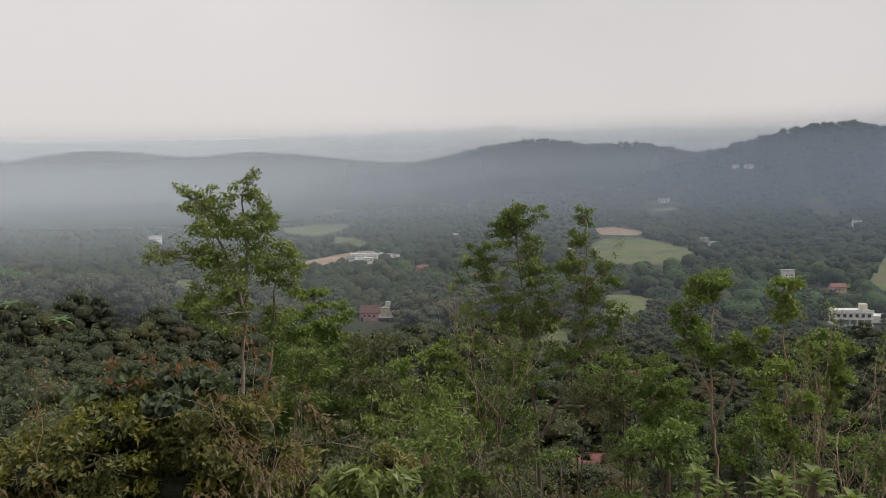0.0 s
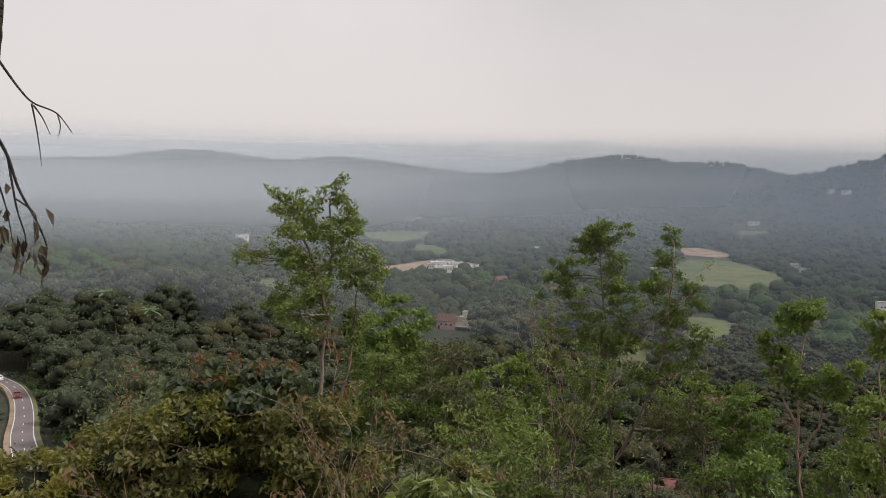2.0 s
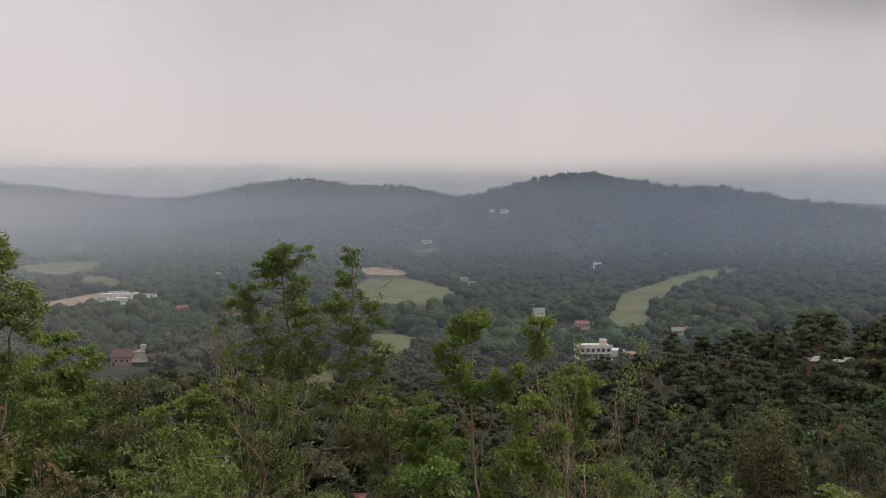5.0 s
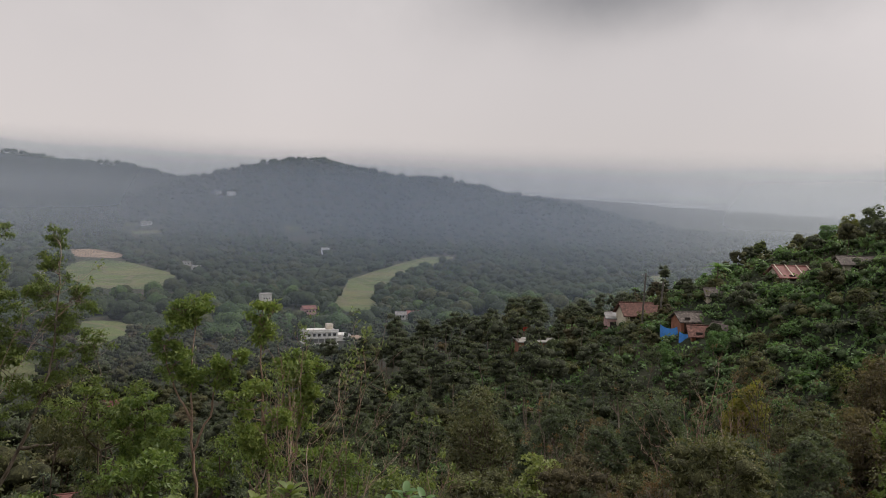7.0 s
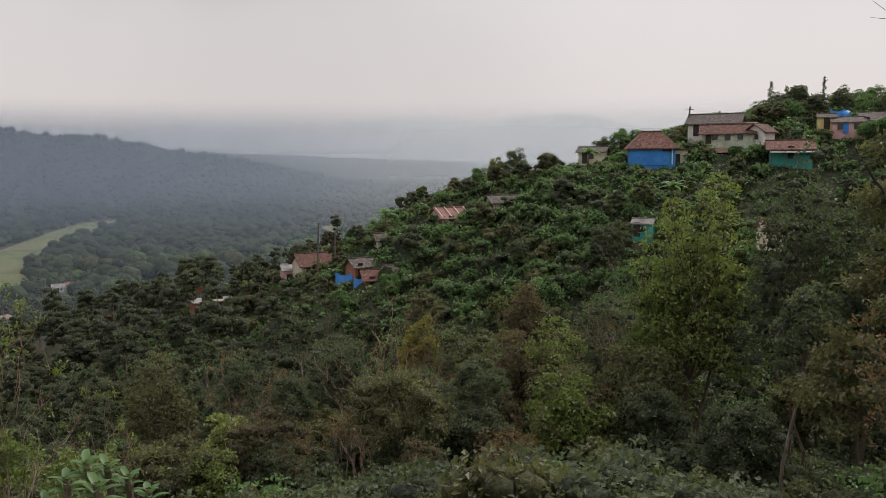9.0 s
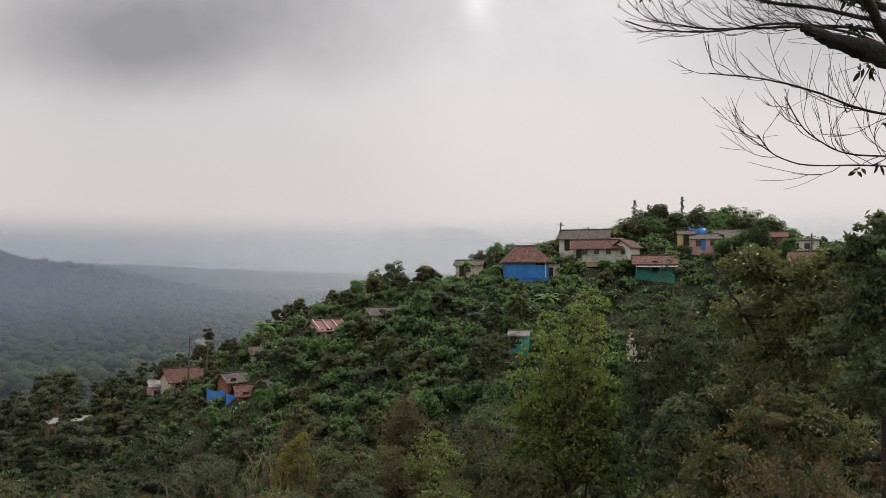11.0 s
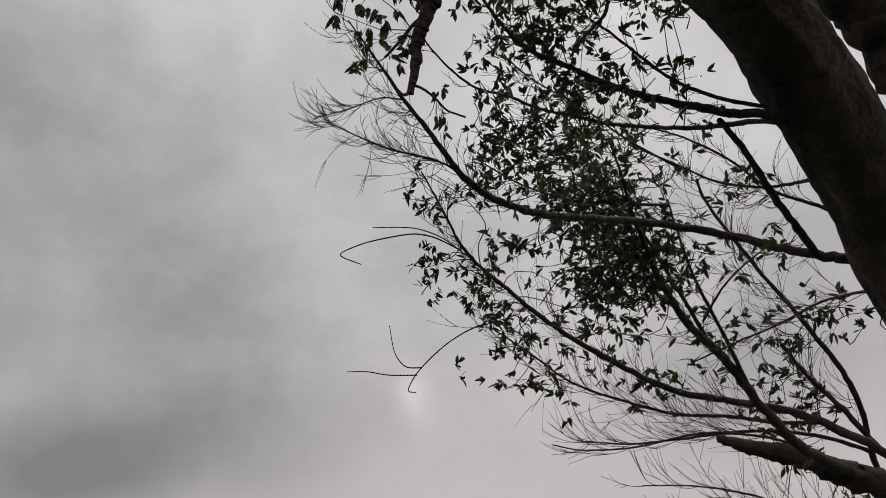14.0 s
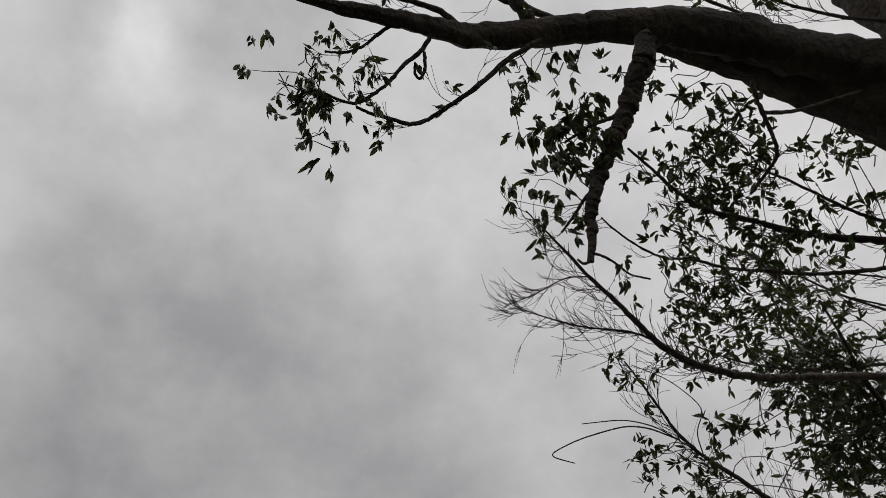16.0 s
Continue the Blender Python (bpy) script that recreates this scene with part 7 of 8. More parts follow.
plant_undergrowth()
plant_far_woods()


# ---- the old tree over the path ----
def sky_point(az, el, d):
    return np.array([d * math.cos(radians(el)) * math.sin(radians(az)), d * math.cos(radians(el)) * math.cos(radians(az)), 100 + d * math.sin(radians(el))])


def limb(points, n=6):
    """A smooth line through places given by angle, elevation and distance from the eye."""
    p = np.array([sky_point(*q) for q in points])
    s = np.linspace(0, len(p) - 1, (len(p) - 1) * n + 1)
    q = np.stack([np.interp(s, np.arange(len(p)), p[:, i]) for i in range(3)], 1)
    for _ in range(5):
        q[1:-1] = (q[:-2] + 2 * q[1:-1] + q[2:]) / 4
    return q


def knobbly(rng, q, r0, r1, wob=0.12):
    n = len(q)
    r = np.linspace(r0, r1, n) * (1 + rng.normal(size=n) * wob * 0.5)
    return q + rng.normal(size=q.shape) * r[:, None] * wob, r


def twigs(rng, q, count, length, r, heading, curl=0.6, spread=0.5, forks=2, start=0.15, drop=0.4):
    """Fine arching shoots along a limb, heading one way and curling up or down at the tips."""
    out, ends = [], []
    for _ in range(count):
        i = rng.uniform(start, 1) * (len(q) - 1.001)
        k = int(i)
        p = q[k] + (q[k + 1] - q[k]) * (i - k)
        d = unit(heading + np.array([0, 0, -drop]) + rng.normal(size=3) * spread)
        ln = length * rng.uniform(0.5, 1.15) * (1.1 - 0.55 * i / len(q))
        across = unit(np.cross(unit(p - np.array([0, 0, 100.0])), d))
        bend = across * curl * rng.choice((-1.0, 1.0), p=(0.03, 0.97)) * rng.uniform(0.5, 1.5) + rng.normal(size=3) * curl * 0.2
        t = np.linspace(0, 1, 8)[:, None]
        line = p + d * ln * t + bend * ln * 0.75 * t ** 2.2 + rng.normal(size=3) * 0.035 * ln * np.sin(t * 6)
        out.append((line, np.linspace(r, r * 0.5, 8)))
        ends.append(line[-1])
        for _ in range(forks):
            j = rng.integers(2, 7)
            d2 = unit(unit(line[j] - line[j - 1]) + rng.normal(size=3) * 0.28)
            l2 = ln * rng.uniform(0.25, 0.65)
            b2 = bend * 0.7 + rng.normal(size=3) * curl * 0.35
            t2 = np.linspace(0, 1, 6)[:, None]
            l = line[j] + d2 * l2 * t2 + b2 * l2 * 0.8 * t2 * t2
            out.append((l, np.linspace(r * 0.65, r * 0.45, 6)))
            ends.append(l[-1])
    return out, np.array(ends)


WITHERED = surface("withered_leaf", ((0.3, (0.02, 0.015, 0.010)), (0.7, (0.10, 0.07, 0.035))), 20.0)


def furrowed(q, r, sides, deep=0.10):
    """A tube with lengthwise ridges and knots in its bark."""
    V, F = tubes([(q, r)], sides)
    V = V.reshape(len(q), sides, 3)
    run = np.concatenate([[0], np.cumsum(np.linalg.norm(np.diff(q, axis=0), axis=1))])
    for i in range(len(q)):
        for j in range(sides):
            a = 2 * math.pi * j / sides
            k = 1 + deep * noise.noise((math.cos(a) * 2.6, math.sin(a) * 2.6, run[i] * 4.0)) * 1.6 + deep * noise.noise((math.cos(a) * 7, math.sin(a) * 7, run[i] * 3.0 + 9)) * 1.3 + 0.4 * deep * noise.noise((3.3, run[i] * 6.0, 1.7))
            V[i, j] = q[i] + (V[i, j] - q[i]) * k
    return V.reshape(-1, 3), F


def denser(q, r, n=5):
    s = np.linspace(0, len(q) - 1, (len(q) - 1) * n + 1)
    return np.stack([np.interp(s, np.arange(len(q)), q[:, i]) for i in range(3)], 1), np.interp(s, np.arange(len(q)), r)


def blades(rng, base, d, length, width, fold=0.18):
    """Narrow pointed leaves of two folded halves, from their stalk end along d."""
    n = len(base)
    s = unit(np.cross(d, unit(rng.normal(size=(n, 3)) * 0.8 + [0, 0, 1.0])))
    up = np.cross(s, d)
    ln = length * rng.uniform(0.65, 1.25, (n, 1))
    wd = width * rng.uniform(0.75, 1.25, (n, 1)) * 0.5
    curl = ln * rng.uniform(-0.18, 0.05, (n, 1))
    p2 = base + d * ln + up * curl
    rows = [base]
    for k, w, c in ((0.32, 1.0, 0.1), (0.66, 0.82, 0.45)):
        mid = base + d * ln * k + up * (curl * c + wd * fold)
        rows += [mid + s * wd * w, mid - s * wd * w]
    V = np.stack(rows + [p2], 1)
    i = np.arange(n)[:, None] * 6
    F = np.concatenate([i + [0, 1, 3, 5], i + [0, 5, 4, 2]])
    return V.reshape(-1, 3), F


def overhead_tree():
    rng = np.random.default_rng(9)
    ob = thing("old_tree", Matrix(), "old leaning tree with dark bark, bare twigs and sparse leaf tufts", "tree")
    base = on_ground(97, 3.6, -0.3)
    low = np.array([base[:], (base.x * 0.98, base.y * 0.98, 99.0)])
    tr = np.concatenate([low, limb([(96.4, 8, 3.3), (96, 17.8, 3.08), (96.1, 22.2, 2.93), (96, 26.6, 2.77), (95.8, 31.1, 2.64), (95.5, 35.6, 2.46), (95, 39.6, 2.34), (94.3, 43.4, 2.26), (92.2, 46.8, 2.22), (88.9, 50, 2.22), (85.3, 53, 2.18), (81.3, 55.7, 2.13), (78, 57.5, 2.08)])])
    rr = np.interp(np.linspace(0, 1, len(tr)), (0, 0.5, 0.66, 0.76, 0.86, 0.94, 1), (0.150, 0.100, 0.084, 0.070, 0.050, 0.034, 0.026))
    tq, trr = tr + rng.normal(size=tr.shape) * 0.002, rr
    V, F = furrowed(*denser(tq, trr, 4), 44, 0.085)
    mesh_part("trunk", V, F, BARK_DARK, ob, "thick dark furrowed leaning trunk", True)
    wood, tips, wooden = [], [], []
    left = unit(sky_point(50, 32, 4.0) - sky_point(88, 24, 3.2))

    def heavy(pts, r0, r1):
        q, r = knobbly(rng, limb(pts), r0 * 0.86, r1 * 0.86, 0.10)
        V, F = furrowed(*denser(q, r, 3), 18, 0.11)
        mesh_part("limb", V, F, BARK_DARK, ob, "dark heavy limb", True)
        wooden.append(q)

    def crooked(pts, r0, r1):
        q, r = knobbly(rng, limb(pts), r0 * 0.8, r1 * 0.9, 0.14)
        V, F = furrowed(*denser(q, r, 4), 12, 0.16)
        mesh_part("branch", V, F, BARK_DARK, ob, "dead crooked hanging branch", True)
        wooden.append(q)

    def branch(pts, r0, r1, count=0, leafy=0.0):
        q, r = knobbly(rng, limb(pts), r0 * 0.74, r1 * 0.74, 0.12)
        mesh_part("branch", *tubes([(q, r)], 7), BARK_DARK, ob, "dark crooked branch", True)
        wooden.append(q)
        if not count:
            return
        off = float(np.linalg.norm(q.mean(0) - [0, 0, 100]))
        head = unit(unit(q[-1] - q[len(q) // 2]) * 0.9 + left * 0.6)
        far = off > 7.3
        o, e = twigs(rng, q, int(count * (0.85 if far else 1.25)), (0.078 if far else 0.048 if off > 1.8 else 0.036) * off, (0.00042 if far else 0.00046) * off, head, 0.8 if far else 0.75, 0.30 if far else 0.40, 3, drop=0.2 if far else 0.5)
        wood.extend(o)
        tips.extend((p, leafy) for p in e)

    def shoot(pts, r0, r1):
        q = limb(pts)
        mesh_part("branch", *tubes([(q, np.linspace(r0, r1, len(q)))], 6), BARK_DARK, ob, "long bare hooked shoot", True)

    C, D, S = [], [], []

    def tuft(p, size, n, hang):
        """A whorl of narrow leaves at the end of a shoot."""
        axis = unit(rng.normal(size=3) * 0.6 + [0, 0, -1.6 if hang else -0.25])
        C.append(p + axis * size * rng.uniform(0, 0.7, (n, 1)) + rng.normal(size=(n, 3)) * size * 0.12)
        D.append(unit(axis * (1.2 if hang else 0.8) + rng.normal(size=(n, 3)) * (0.34 if hang else 0.62)))
        S.append(np.full(n, size))

    def clump(places, size, hang):
        every = np.concatenate(wooden)
        for az, el, d, s, k in places:
            mid = sky_point(az, el, d)
            near = every[np.argsort(((every - mid) ** 2).sum(1))[:5]]
            for _ in range(max(2, int(k * 2.7 * (s / (0.0125 * d)) ** 2))):
                p = mid + rng.normal(size=3) * s * [0.62, 0.62, 0.62]
                tuft(p, size * d, int(rng.integers(5, 9)), hang)
                if rng.uniform() < 0.4:
                    st = near[int(rng.integers(0, 5))] if rng.uniform() < 0.3 else mid + rng.normal(size=3) * s * 0.7
                    wood.append((curve(rng, st, p, 0.14, 6), np.linspace(0.0007 * d, 0.0004 * d, 6)))

    def hang(*places):
        clump(places, 0.0115, True)

    def spray(*places):
        clump(places, 0.0088, False)

    # the bough that reaches across, the limb behind it, and the broken one lower down
    heavy([(96.5, 1, 4.2), (95, 4.5, 6.2), (92.5, 7.2, 7.8), (90.4, 8.7, 8.34)], 0.20, 0.16)
    heavy([(38.8, 65.7, 1.66), (20, 66, 1.9), (0, 62, 2.4), (-28, 48, 2.9), (-39.0, 32, 3.0), (-39.4, 15, 3.0), (-39.6, 9.2, 3.0), (-39.8, 6.9, 3.0), (-40.3, 3.3, 3.0), (-40.6, 1.3, 3.0), (-41.6, -0.8, 3.0)], 0.012, 0.008)
    heavy([(95.7, 45.2, 2.27), (94.1, 47.7, 2.19), (90.8, 50.3, 2.14), (87.9, 52.7, 2.09), (84.6, 55.1, 2.04), (80.5, 57.2, 1.98), (75.4, 58.7, 1.93), (69.6, 59.9, 1.88), (62.8, 60.9, 1.82), (60.1, 61.9, 1.77), (54.5, 63.3, 1.72), (49.1, 64.3, 1.69), (45, 64.9, 1.66), (38.4, 65.8, 1.66)], 0.0628, 0.0048)
    heavy([(102.1, 29.1, 3.09), (100.6, 35.1, 2.91), (100, 38.3, 2.86), (99.2, 41, 2.8), (98.2, 43.3, 2.74), (96.2, 47.2, 2.86), (94.7, 51.3, 3.07)], 0.0965, 0.0671)
    heavy([(90.4, 8.7, 8.34), (88.6, 10.4, 8.15), (86.7, 11.5, 8.07), (84.7, 12.8, 8), (83.1, 13.4, 7.92), (81.9, 14, 7.84), (80.7, 14.6, 7.76)], 0.1638, 0.0354)
    heavy([(89.8, 5.4, 8.92), (87.8, 6, 8.83), (86.4, 6.5, 8.73), (85.5, 6.8, 8.63)], 0.0469, 0.0226)
    branch([(69.9, 59.5, 1.85), (65.9, 59.3, 1.81), (62.2, 58.5, 1.76), (58.8, 57.9, 1.74), (55.8, 57.4, 1.71), (54, 57.4, 1.68), (52, 58, 1.67), (50, 58.5, 1.65), (48.6, 59, 1.64)], 0.0075, 0.0034, 8, leafy=0.3)
    branch([(58.5, 62.1, 1.72), (56.8, 61.3, 1.7), (54.6, 60.9, 1.68), (52.7, 60.1, 1.66), (50.7, 59.6, 1.64), (48.7, 59.2, 1.62), (46.9, 59.6, 1.61), (45.4, 60, 1.61), (43.8, 60.4, 1.6)], 0.006, 0.0023, 12, leafy=0.5)
    branch([(57.2, 61.3, 1.7), (56.9, 60.3, 1.69), (56, 59.8, 1.68), (55.6, 60.3, 1.68), (56, 60.9, 1.67)], 0.0044, 0.0029)
    branch([(54.8, 63.2, 1.72), (51.8, 62.7, 1.7), (50.3, 62.2, 1.69), (47.8, 62, 1.67), (45.5, 62.2, 1.66)], 0.005, 0.0029, 4, leafy=0.4)
    branch([(68.4, 63.3, 1.93), (68.6, 61.8, 1.92), (69.3, 60.5, 1.91), (71.5, 59.3, 1.91)], 0.0226, 0.0157)
    branch([(62.3, 61.2, 1.82), (59.8, 63, 1.82), (55.9, 64, 1.82), (51.1, 65, 1.82)], 0.0096, 0.0053, 6, leafy=0.3)
    branch([(73.2, 59.4, 1.93), (69.3, 61.3, 1.93), (65.4, 62.9, 1.93), (60.5, 64.5, 1.93)], 0.0102, 0.0057, 6, leafy=0.3)
    crooked([(80.4, 57, 1.85), (77.7, 55.5, 1.8), (75.6, 54.2, 1.76), (73.7, 53.1, 1.72), (71.7, 52, 1.69), (70, 50.8, 1.65), (69, 49.7, 1.62), (68.7, 48.5, 1.6), (67.8, 47.3, 1.57)], 0.0259, 0.0064)
    branch([(67.8, 47.3, 1.57), (67.3, 47.3, 1.56), (66.9, 47.7, 1.56)], 0.0037, 0.0027)
    branch([(75.4, 54.2, 1.76), (73.9, 54, 1.75), (72.1, 54.2, 1.73), (70.2, 54, 1.72), (68.9, 53.9, 1.71)], 0.0062, 0.003, 5, leafy=0.6)
    branch([(70.5, 51.1, 1.66), (69, 50.6, 1.65), (67.6, 49.9, 1.63), (66.2, 49.3, 1.61)], 0.0049, 0.0028, 4, leafy=0.6)
    branch([(68.2, 47.7, 1.58), (69.1, 47.1, 1.61), (69.8, 46.3, 1.63), (70.3, 45.4, 1.66), (71.6, 44.7, 1.69)], 0.0032, 0.0022, 4, leafy=0.2)
    branch([(93, 36.5, 2.31), (92, 37.5, 2.26), (89.7, 38.3, 2.25), (87.3, 39.6, 2.23), (84.8, 40.8, 2.22), (83, 41.9, 2.2), (81.2, 43, 2.18), (80.1, 43.9, 2.17), (78.6, 44.9, 2.13), (77.1, 45.9, 2.09), (76.1, 47, 2.06), (75.2, 48.4, 2.02), (74.5, 49.8, 1.99), (73.4, 51.5, 1.95)], 0.0154, 0.0034, 17, leafy=0.35)
    branch([(92.3, 37.6, 2.31), (90, 38.8, 2.29), (87.7, 40.4, 2.27), (86.2, 41.9, 2.23), (84.8, 43.7, 2.2), (83.7, 45.2, 2.16), (82.4, 46.5, 2.13), (81.4, 47.4, 2.09)], 0.007, 0.0027, 16, leafy=0.3)
    branch([(92.5, 36.5, 2.36), (91.1, 36.9, 2.4), (89.2, 37.2, 2.43), (87.2, 37.5, 2.47), (84.5, 38.2, 2.51), (82.6, 38.9, 2.47), (80.6, 39.7, 2.43), (78.7, 40.7, 2.39), (77.1, 41.4, 2.35), (75.6, 42.2, 2.31), (74, 43.3, 2.28), (71.9, 44, 2.24), (70.4, 45.3, 2.2), (68.9, 47, 2.17), (68.5, 47.8, 2.13)], 0.01, 0.0025, 16, leafy=0.2)
    branch([(86.2, 52, 1.76), (85.7, 50.9, 1.75), (85.4, 49.6, 1.75), (85.2, 48.4, 1.74), (84.6, 47.7, 1.74), (83, 47.2, 1.74), (81.5, 46.7, 1.73)], 0.006, 0.0035, 4, leafy=0.2)
    branch([(85.5, 50.1, 1.8), (87.1, 49.1, 1.88), (88.8, 48.5, 1.97), (91.9, 47.6, 2.05)], 0.0052, 0.0048)
    branch([(88.9, 37.9, 2.31), (89.6, 35.5, 2.45), (90.2, 32, 2.58), (90.8, 29.6, 2.72), (91.2, 27.4, 2.85)], 0.0098, 0.0161, 14, leafy=0.1)
    branch([(92.8, 32.3, 2.54), (91.3, 32.4, 2.57), (89.5, 32.7, 2.6), (86.8, 33.8, 2.63), (84.6, 35.5, 2.67), (81.9, 37.3, 2.7)], 0.007, 0.003, 18, leafy=0.1)
    branch([(94, 29.2, 2.68), (92.1, 30.7, 2.7), (90, 32, 2.73), (88.1, 34.7, 2.76), (85.6, 36.7, 2.78), (83.1, 38, 2.81)], 0.0075, 0.0031, 18, leafy=0.1)
    branch([(95.3, 25.3, 2.91), (93.1, 26.5, 2.87), (91.6, 27.1, 2.9), (89.4, 28.1, 2.94), (87, 29.5, 2.97), (83.6, 31.1, 2.98), (80.1, 32.8, 2.78), (76.4, 34.5, 2.48), (73.8, 35.8, 2.32), (71.3, 37.6, 2.16), (69.4, 39.6, 2.09), (68.6, 41, 2.09), (67.3, 43, 2.08), (65.9, 44.8, 2.07), (64.7, 46.6, 2.08), (63.7, 47.9, 2.08), (62.2, 49.7, 2.09)], 0.0238, 0.002, 74, leafy=0.04)
    branch([(69.2, 39.9, 2.1), (67.7, 40.9, 2.09), (64.2, 41.9, 2.08), (61.2, 43.2, 2.07), (59.1, 44.3, 2.06)], 0.0038, 0.0017, 34)
    branch([(65.9, 44.8, 2.07), (64, 45.2, 2.07), (61, 44.6, 2.07), (58.4, 44.4, 2.06)], 0.0025, 0.0015, 16)
    branch([(90.6, 10.4, 8.49), (89.6, 11.9, 8.2), (88, 13.3, 8.24), (85.4, 15.2, 8.28), (82.3, 16.4, 8.31), (79, 17.7, 8.12), (76.8, 19.3, 7.92), (74.6, 21.2, 7.73), (72.7, 22.7, 7.53), (70.4, 25.1, 7.27), (68.8, 27, 7), (67.4, 28.5, 6.73), (66.3, 30.1, 6.46), (65.6, 32, 6.37), (64.8, 34, 6.28), (64.1, 35.5, 6.18)], 0.0559, 0.0064, 70, leafy=0.08)
    branch([(86.7, 14.2, 8.21), (84.4, 14.6, 8.24), (81.9, 15.6, 8.28), (78.6, 16.3, 8.31), (76.3, 17.4, 8.15), (73.6, 18.8, 7.99), (71.9, 19.9, 7.84), (69.7, 22.2, 7.69), (67.4, 24.2, 7.53)], 0.027, 0.0089, 60, leafy=0.1)
    branch([(89.7, 9.8, 8.29), (87.2, 11.4, 7.89), (85.5, 13, 7.3), (84.5, 14.9, 7.01), (83.4, 17.6, 6.67), (82.4, 20.2, 6.33), (81.2, 22.1, 5.94), (80.4, 24.4, 5.55), (80, 26.6, 5.16), (79.9, 28.6, 4.97), (79.5, 31.1, 4.78), (79.7, 33, 4.59), (79.5, 35.9, 4.4)], 0.0655, 0.0062, 60, leafy=0.16)
    branch([(83.6, 17.2, 6.72), (83.2, 20.3, 6.33), (82.7, 23.2, 5.95), (82.3, 25.7, 5.56), (82.2, 28.1, 5.37), (82.2, 30.8, 5.18)], 0.022, 0.0067, 34, leafy=0.12)
    branch([(82, 21, 6.24), (81, 25, 5.75), (79.8, 29.5, 5.27), (78, 33.1, 4.79), (77.1, 35.6, 4.6)], 0.0203, 0.0053, 30, leafy=0.2)
    branch([(89.1, 8.8, 9.28), (88.9, 11.3, 9.1), (89.3, 14, 8.78), (89.2, 16.2, 8.45), (88.4, 18.6, 8.13), (87.6, 21, 7.81), (86.4, 23.7, 7.49), (85.3, 26.7, 7.17), (84.3, 29.4, 6.98), (84.3, 30.8, 6.78)], 0.0429, 0.0132, 40, leafy=0.05)
    branch([(90.3, 10.4, 8.69), (89.4, 12.1, 8.5), (88.2, 14.8, 8.38), (87, 16.8, 8.26), (86.1, 19.2, 8.13)], 0.0401, 0.024, 16, leafy=0.1)
    branch([(94.9, 22.1, 4.75), (91.9, 22.2, 4.95), (89.8, 22.3, 5.1), (86.9, 21.5, 5.24), (83.8, 21, 5.39), (80.6, 20.3, 5.53)], 0.0123, 0.0065, 26, leafy=0.1)
    branch([(82.2, 22.9, 5.14), (84.1, 24.8, 4.95), (86, 25.9, 4.76), (87.9, 26.7, 4.57)], 0.01, 0.0047, 8)
    branch([(88.9, 12, 8.3), (86.4, 13.5, 8.34), (83, 14.5, 8.39), (78.8, 14.8, 8.42), (75.2, 15, 8.46), (72.4, 15.7, 8.5)], 0.0273, 0.0089, 36)
    branch([(88.5, 10.9, 8.15), (86.5, 12.2, 8.19), (83.9, 13.9, 8.23), (79.9, 15.1, 8.26), (75.6, 14.8, 8.29), (71.9, 15.2, 8.32), (70.1, 15.9, 8.35)], 0.0213, 0.0082, 24)
    branch([(89.1, 8.2, 8.74), (86.2, 8.9, 8.74), (83.8, 9.6, 8.74), (81.4, 10.9, 8.74), (78.4, 11.9, 8.74), (75.3, 12.4, 8.74)], 0.02, 0.0086, 16)
    branch([(88.8, 6.4, 13.13), (85.8, 6.8, 13.13), (83, 7.1, 13.13), (80.9, 8.7, 13.13), (79.9, 10.8, 13.14)], 0.0216, 0.0104, 14)
    branch([(87.7, 5.8, 13.13), (84.8, 6.4, 13.13), (80.9, 6.5, 13.12), (79.1, 7.3, 13.12), (78.3, 8.6, 13.13)], 0.0173, 0.0104, 14)
    branch([(82.3, 30.7, 4.76), (79, 31.6, 4.71), (75.6, 32.6, 4.66), (72.2, 34.2, 4.61), (69, 36.6, 4.56)], 0.0123, 0.0047, 30, leafy=0.2)
    branch([(80.7, 26.8, 5.55), (78.7, 29.6, 5.35), (77.8, 32.9, 5.16), (77.4, 36, 4.97), (77.7, 38.6, 4.78)], 0.0144, 0.0049, 34, leafy=0.15)
    branch([(84.3, 34, 3.37), (81.3, 36.7, 3.28), (78.8, 39.6, 3.18), (75.6, 42, 3.09), (73.6, 44.2, 2.99)], 0.0064, 0.0026, 30, leafy=0.15)
    branch([(96.2, 48.1, 2.83), (92.7, 50.6, 2.83), (89.8, 53.1, 2.83), (87.7, 55.5, 2.84)], 0.0087, 0.0035, 16, leafy=0.1)
    branch([(92.6, 49.6, 2.53), (89.5, 51.7, 2.5), (86.8, 54.5, 2.47), (84.2, 56.8, 2.44)], 0.0092, 0.0044, 16, leafy=0.1)
    shoot([(68.2, 24.6, 7.34), (66.1, 24.5, 7.16), (64.4, 23.9, 6.98), (63.1, 23.2, 6.8), (61.7, 22.2, 6.61), (60.9, 21.1, 6.61), (61.6, 21, 6.61)], 0.0069, 0.0039)
    shoot([(62.2, 22.5, 6.72), (61, 22.6, 6.72), (60.3, 23.6, 6.72), (60.2, 25.5, 6.73)], 0.0053, 0.0034)
    shoot([(61.8, 22.1, 6.61), (59.7, 22.3, 6.61), (58.4, 22.7, 6.61), (56.9, 22.8, 6.61)], 0.0052, 0.0034)
    shoot([(66.2, 29.9, 6.46), (64.5, 31.1, 6.19), (62.9, 31.7, 5.91), (59.4, 31.6, 5.63), (57.3, 31.2, 5.35), (57.3, 30.9, 5.35), (58.8, 30.3, 5.35)], 0.006, 0.0033)
    shoot([(66.8, 29.3, 6.46), (65, 31.1, 6.16), (63, 32.1, 5.86), (59.9, 32.5, 5.56)], 0.0055, 0.003)
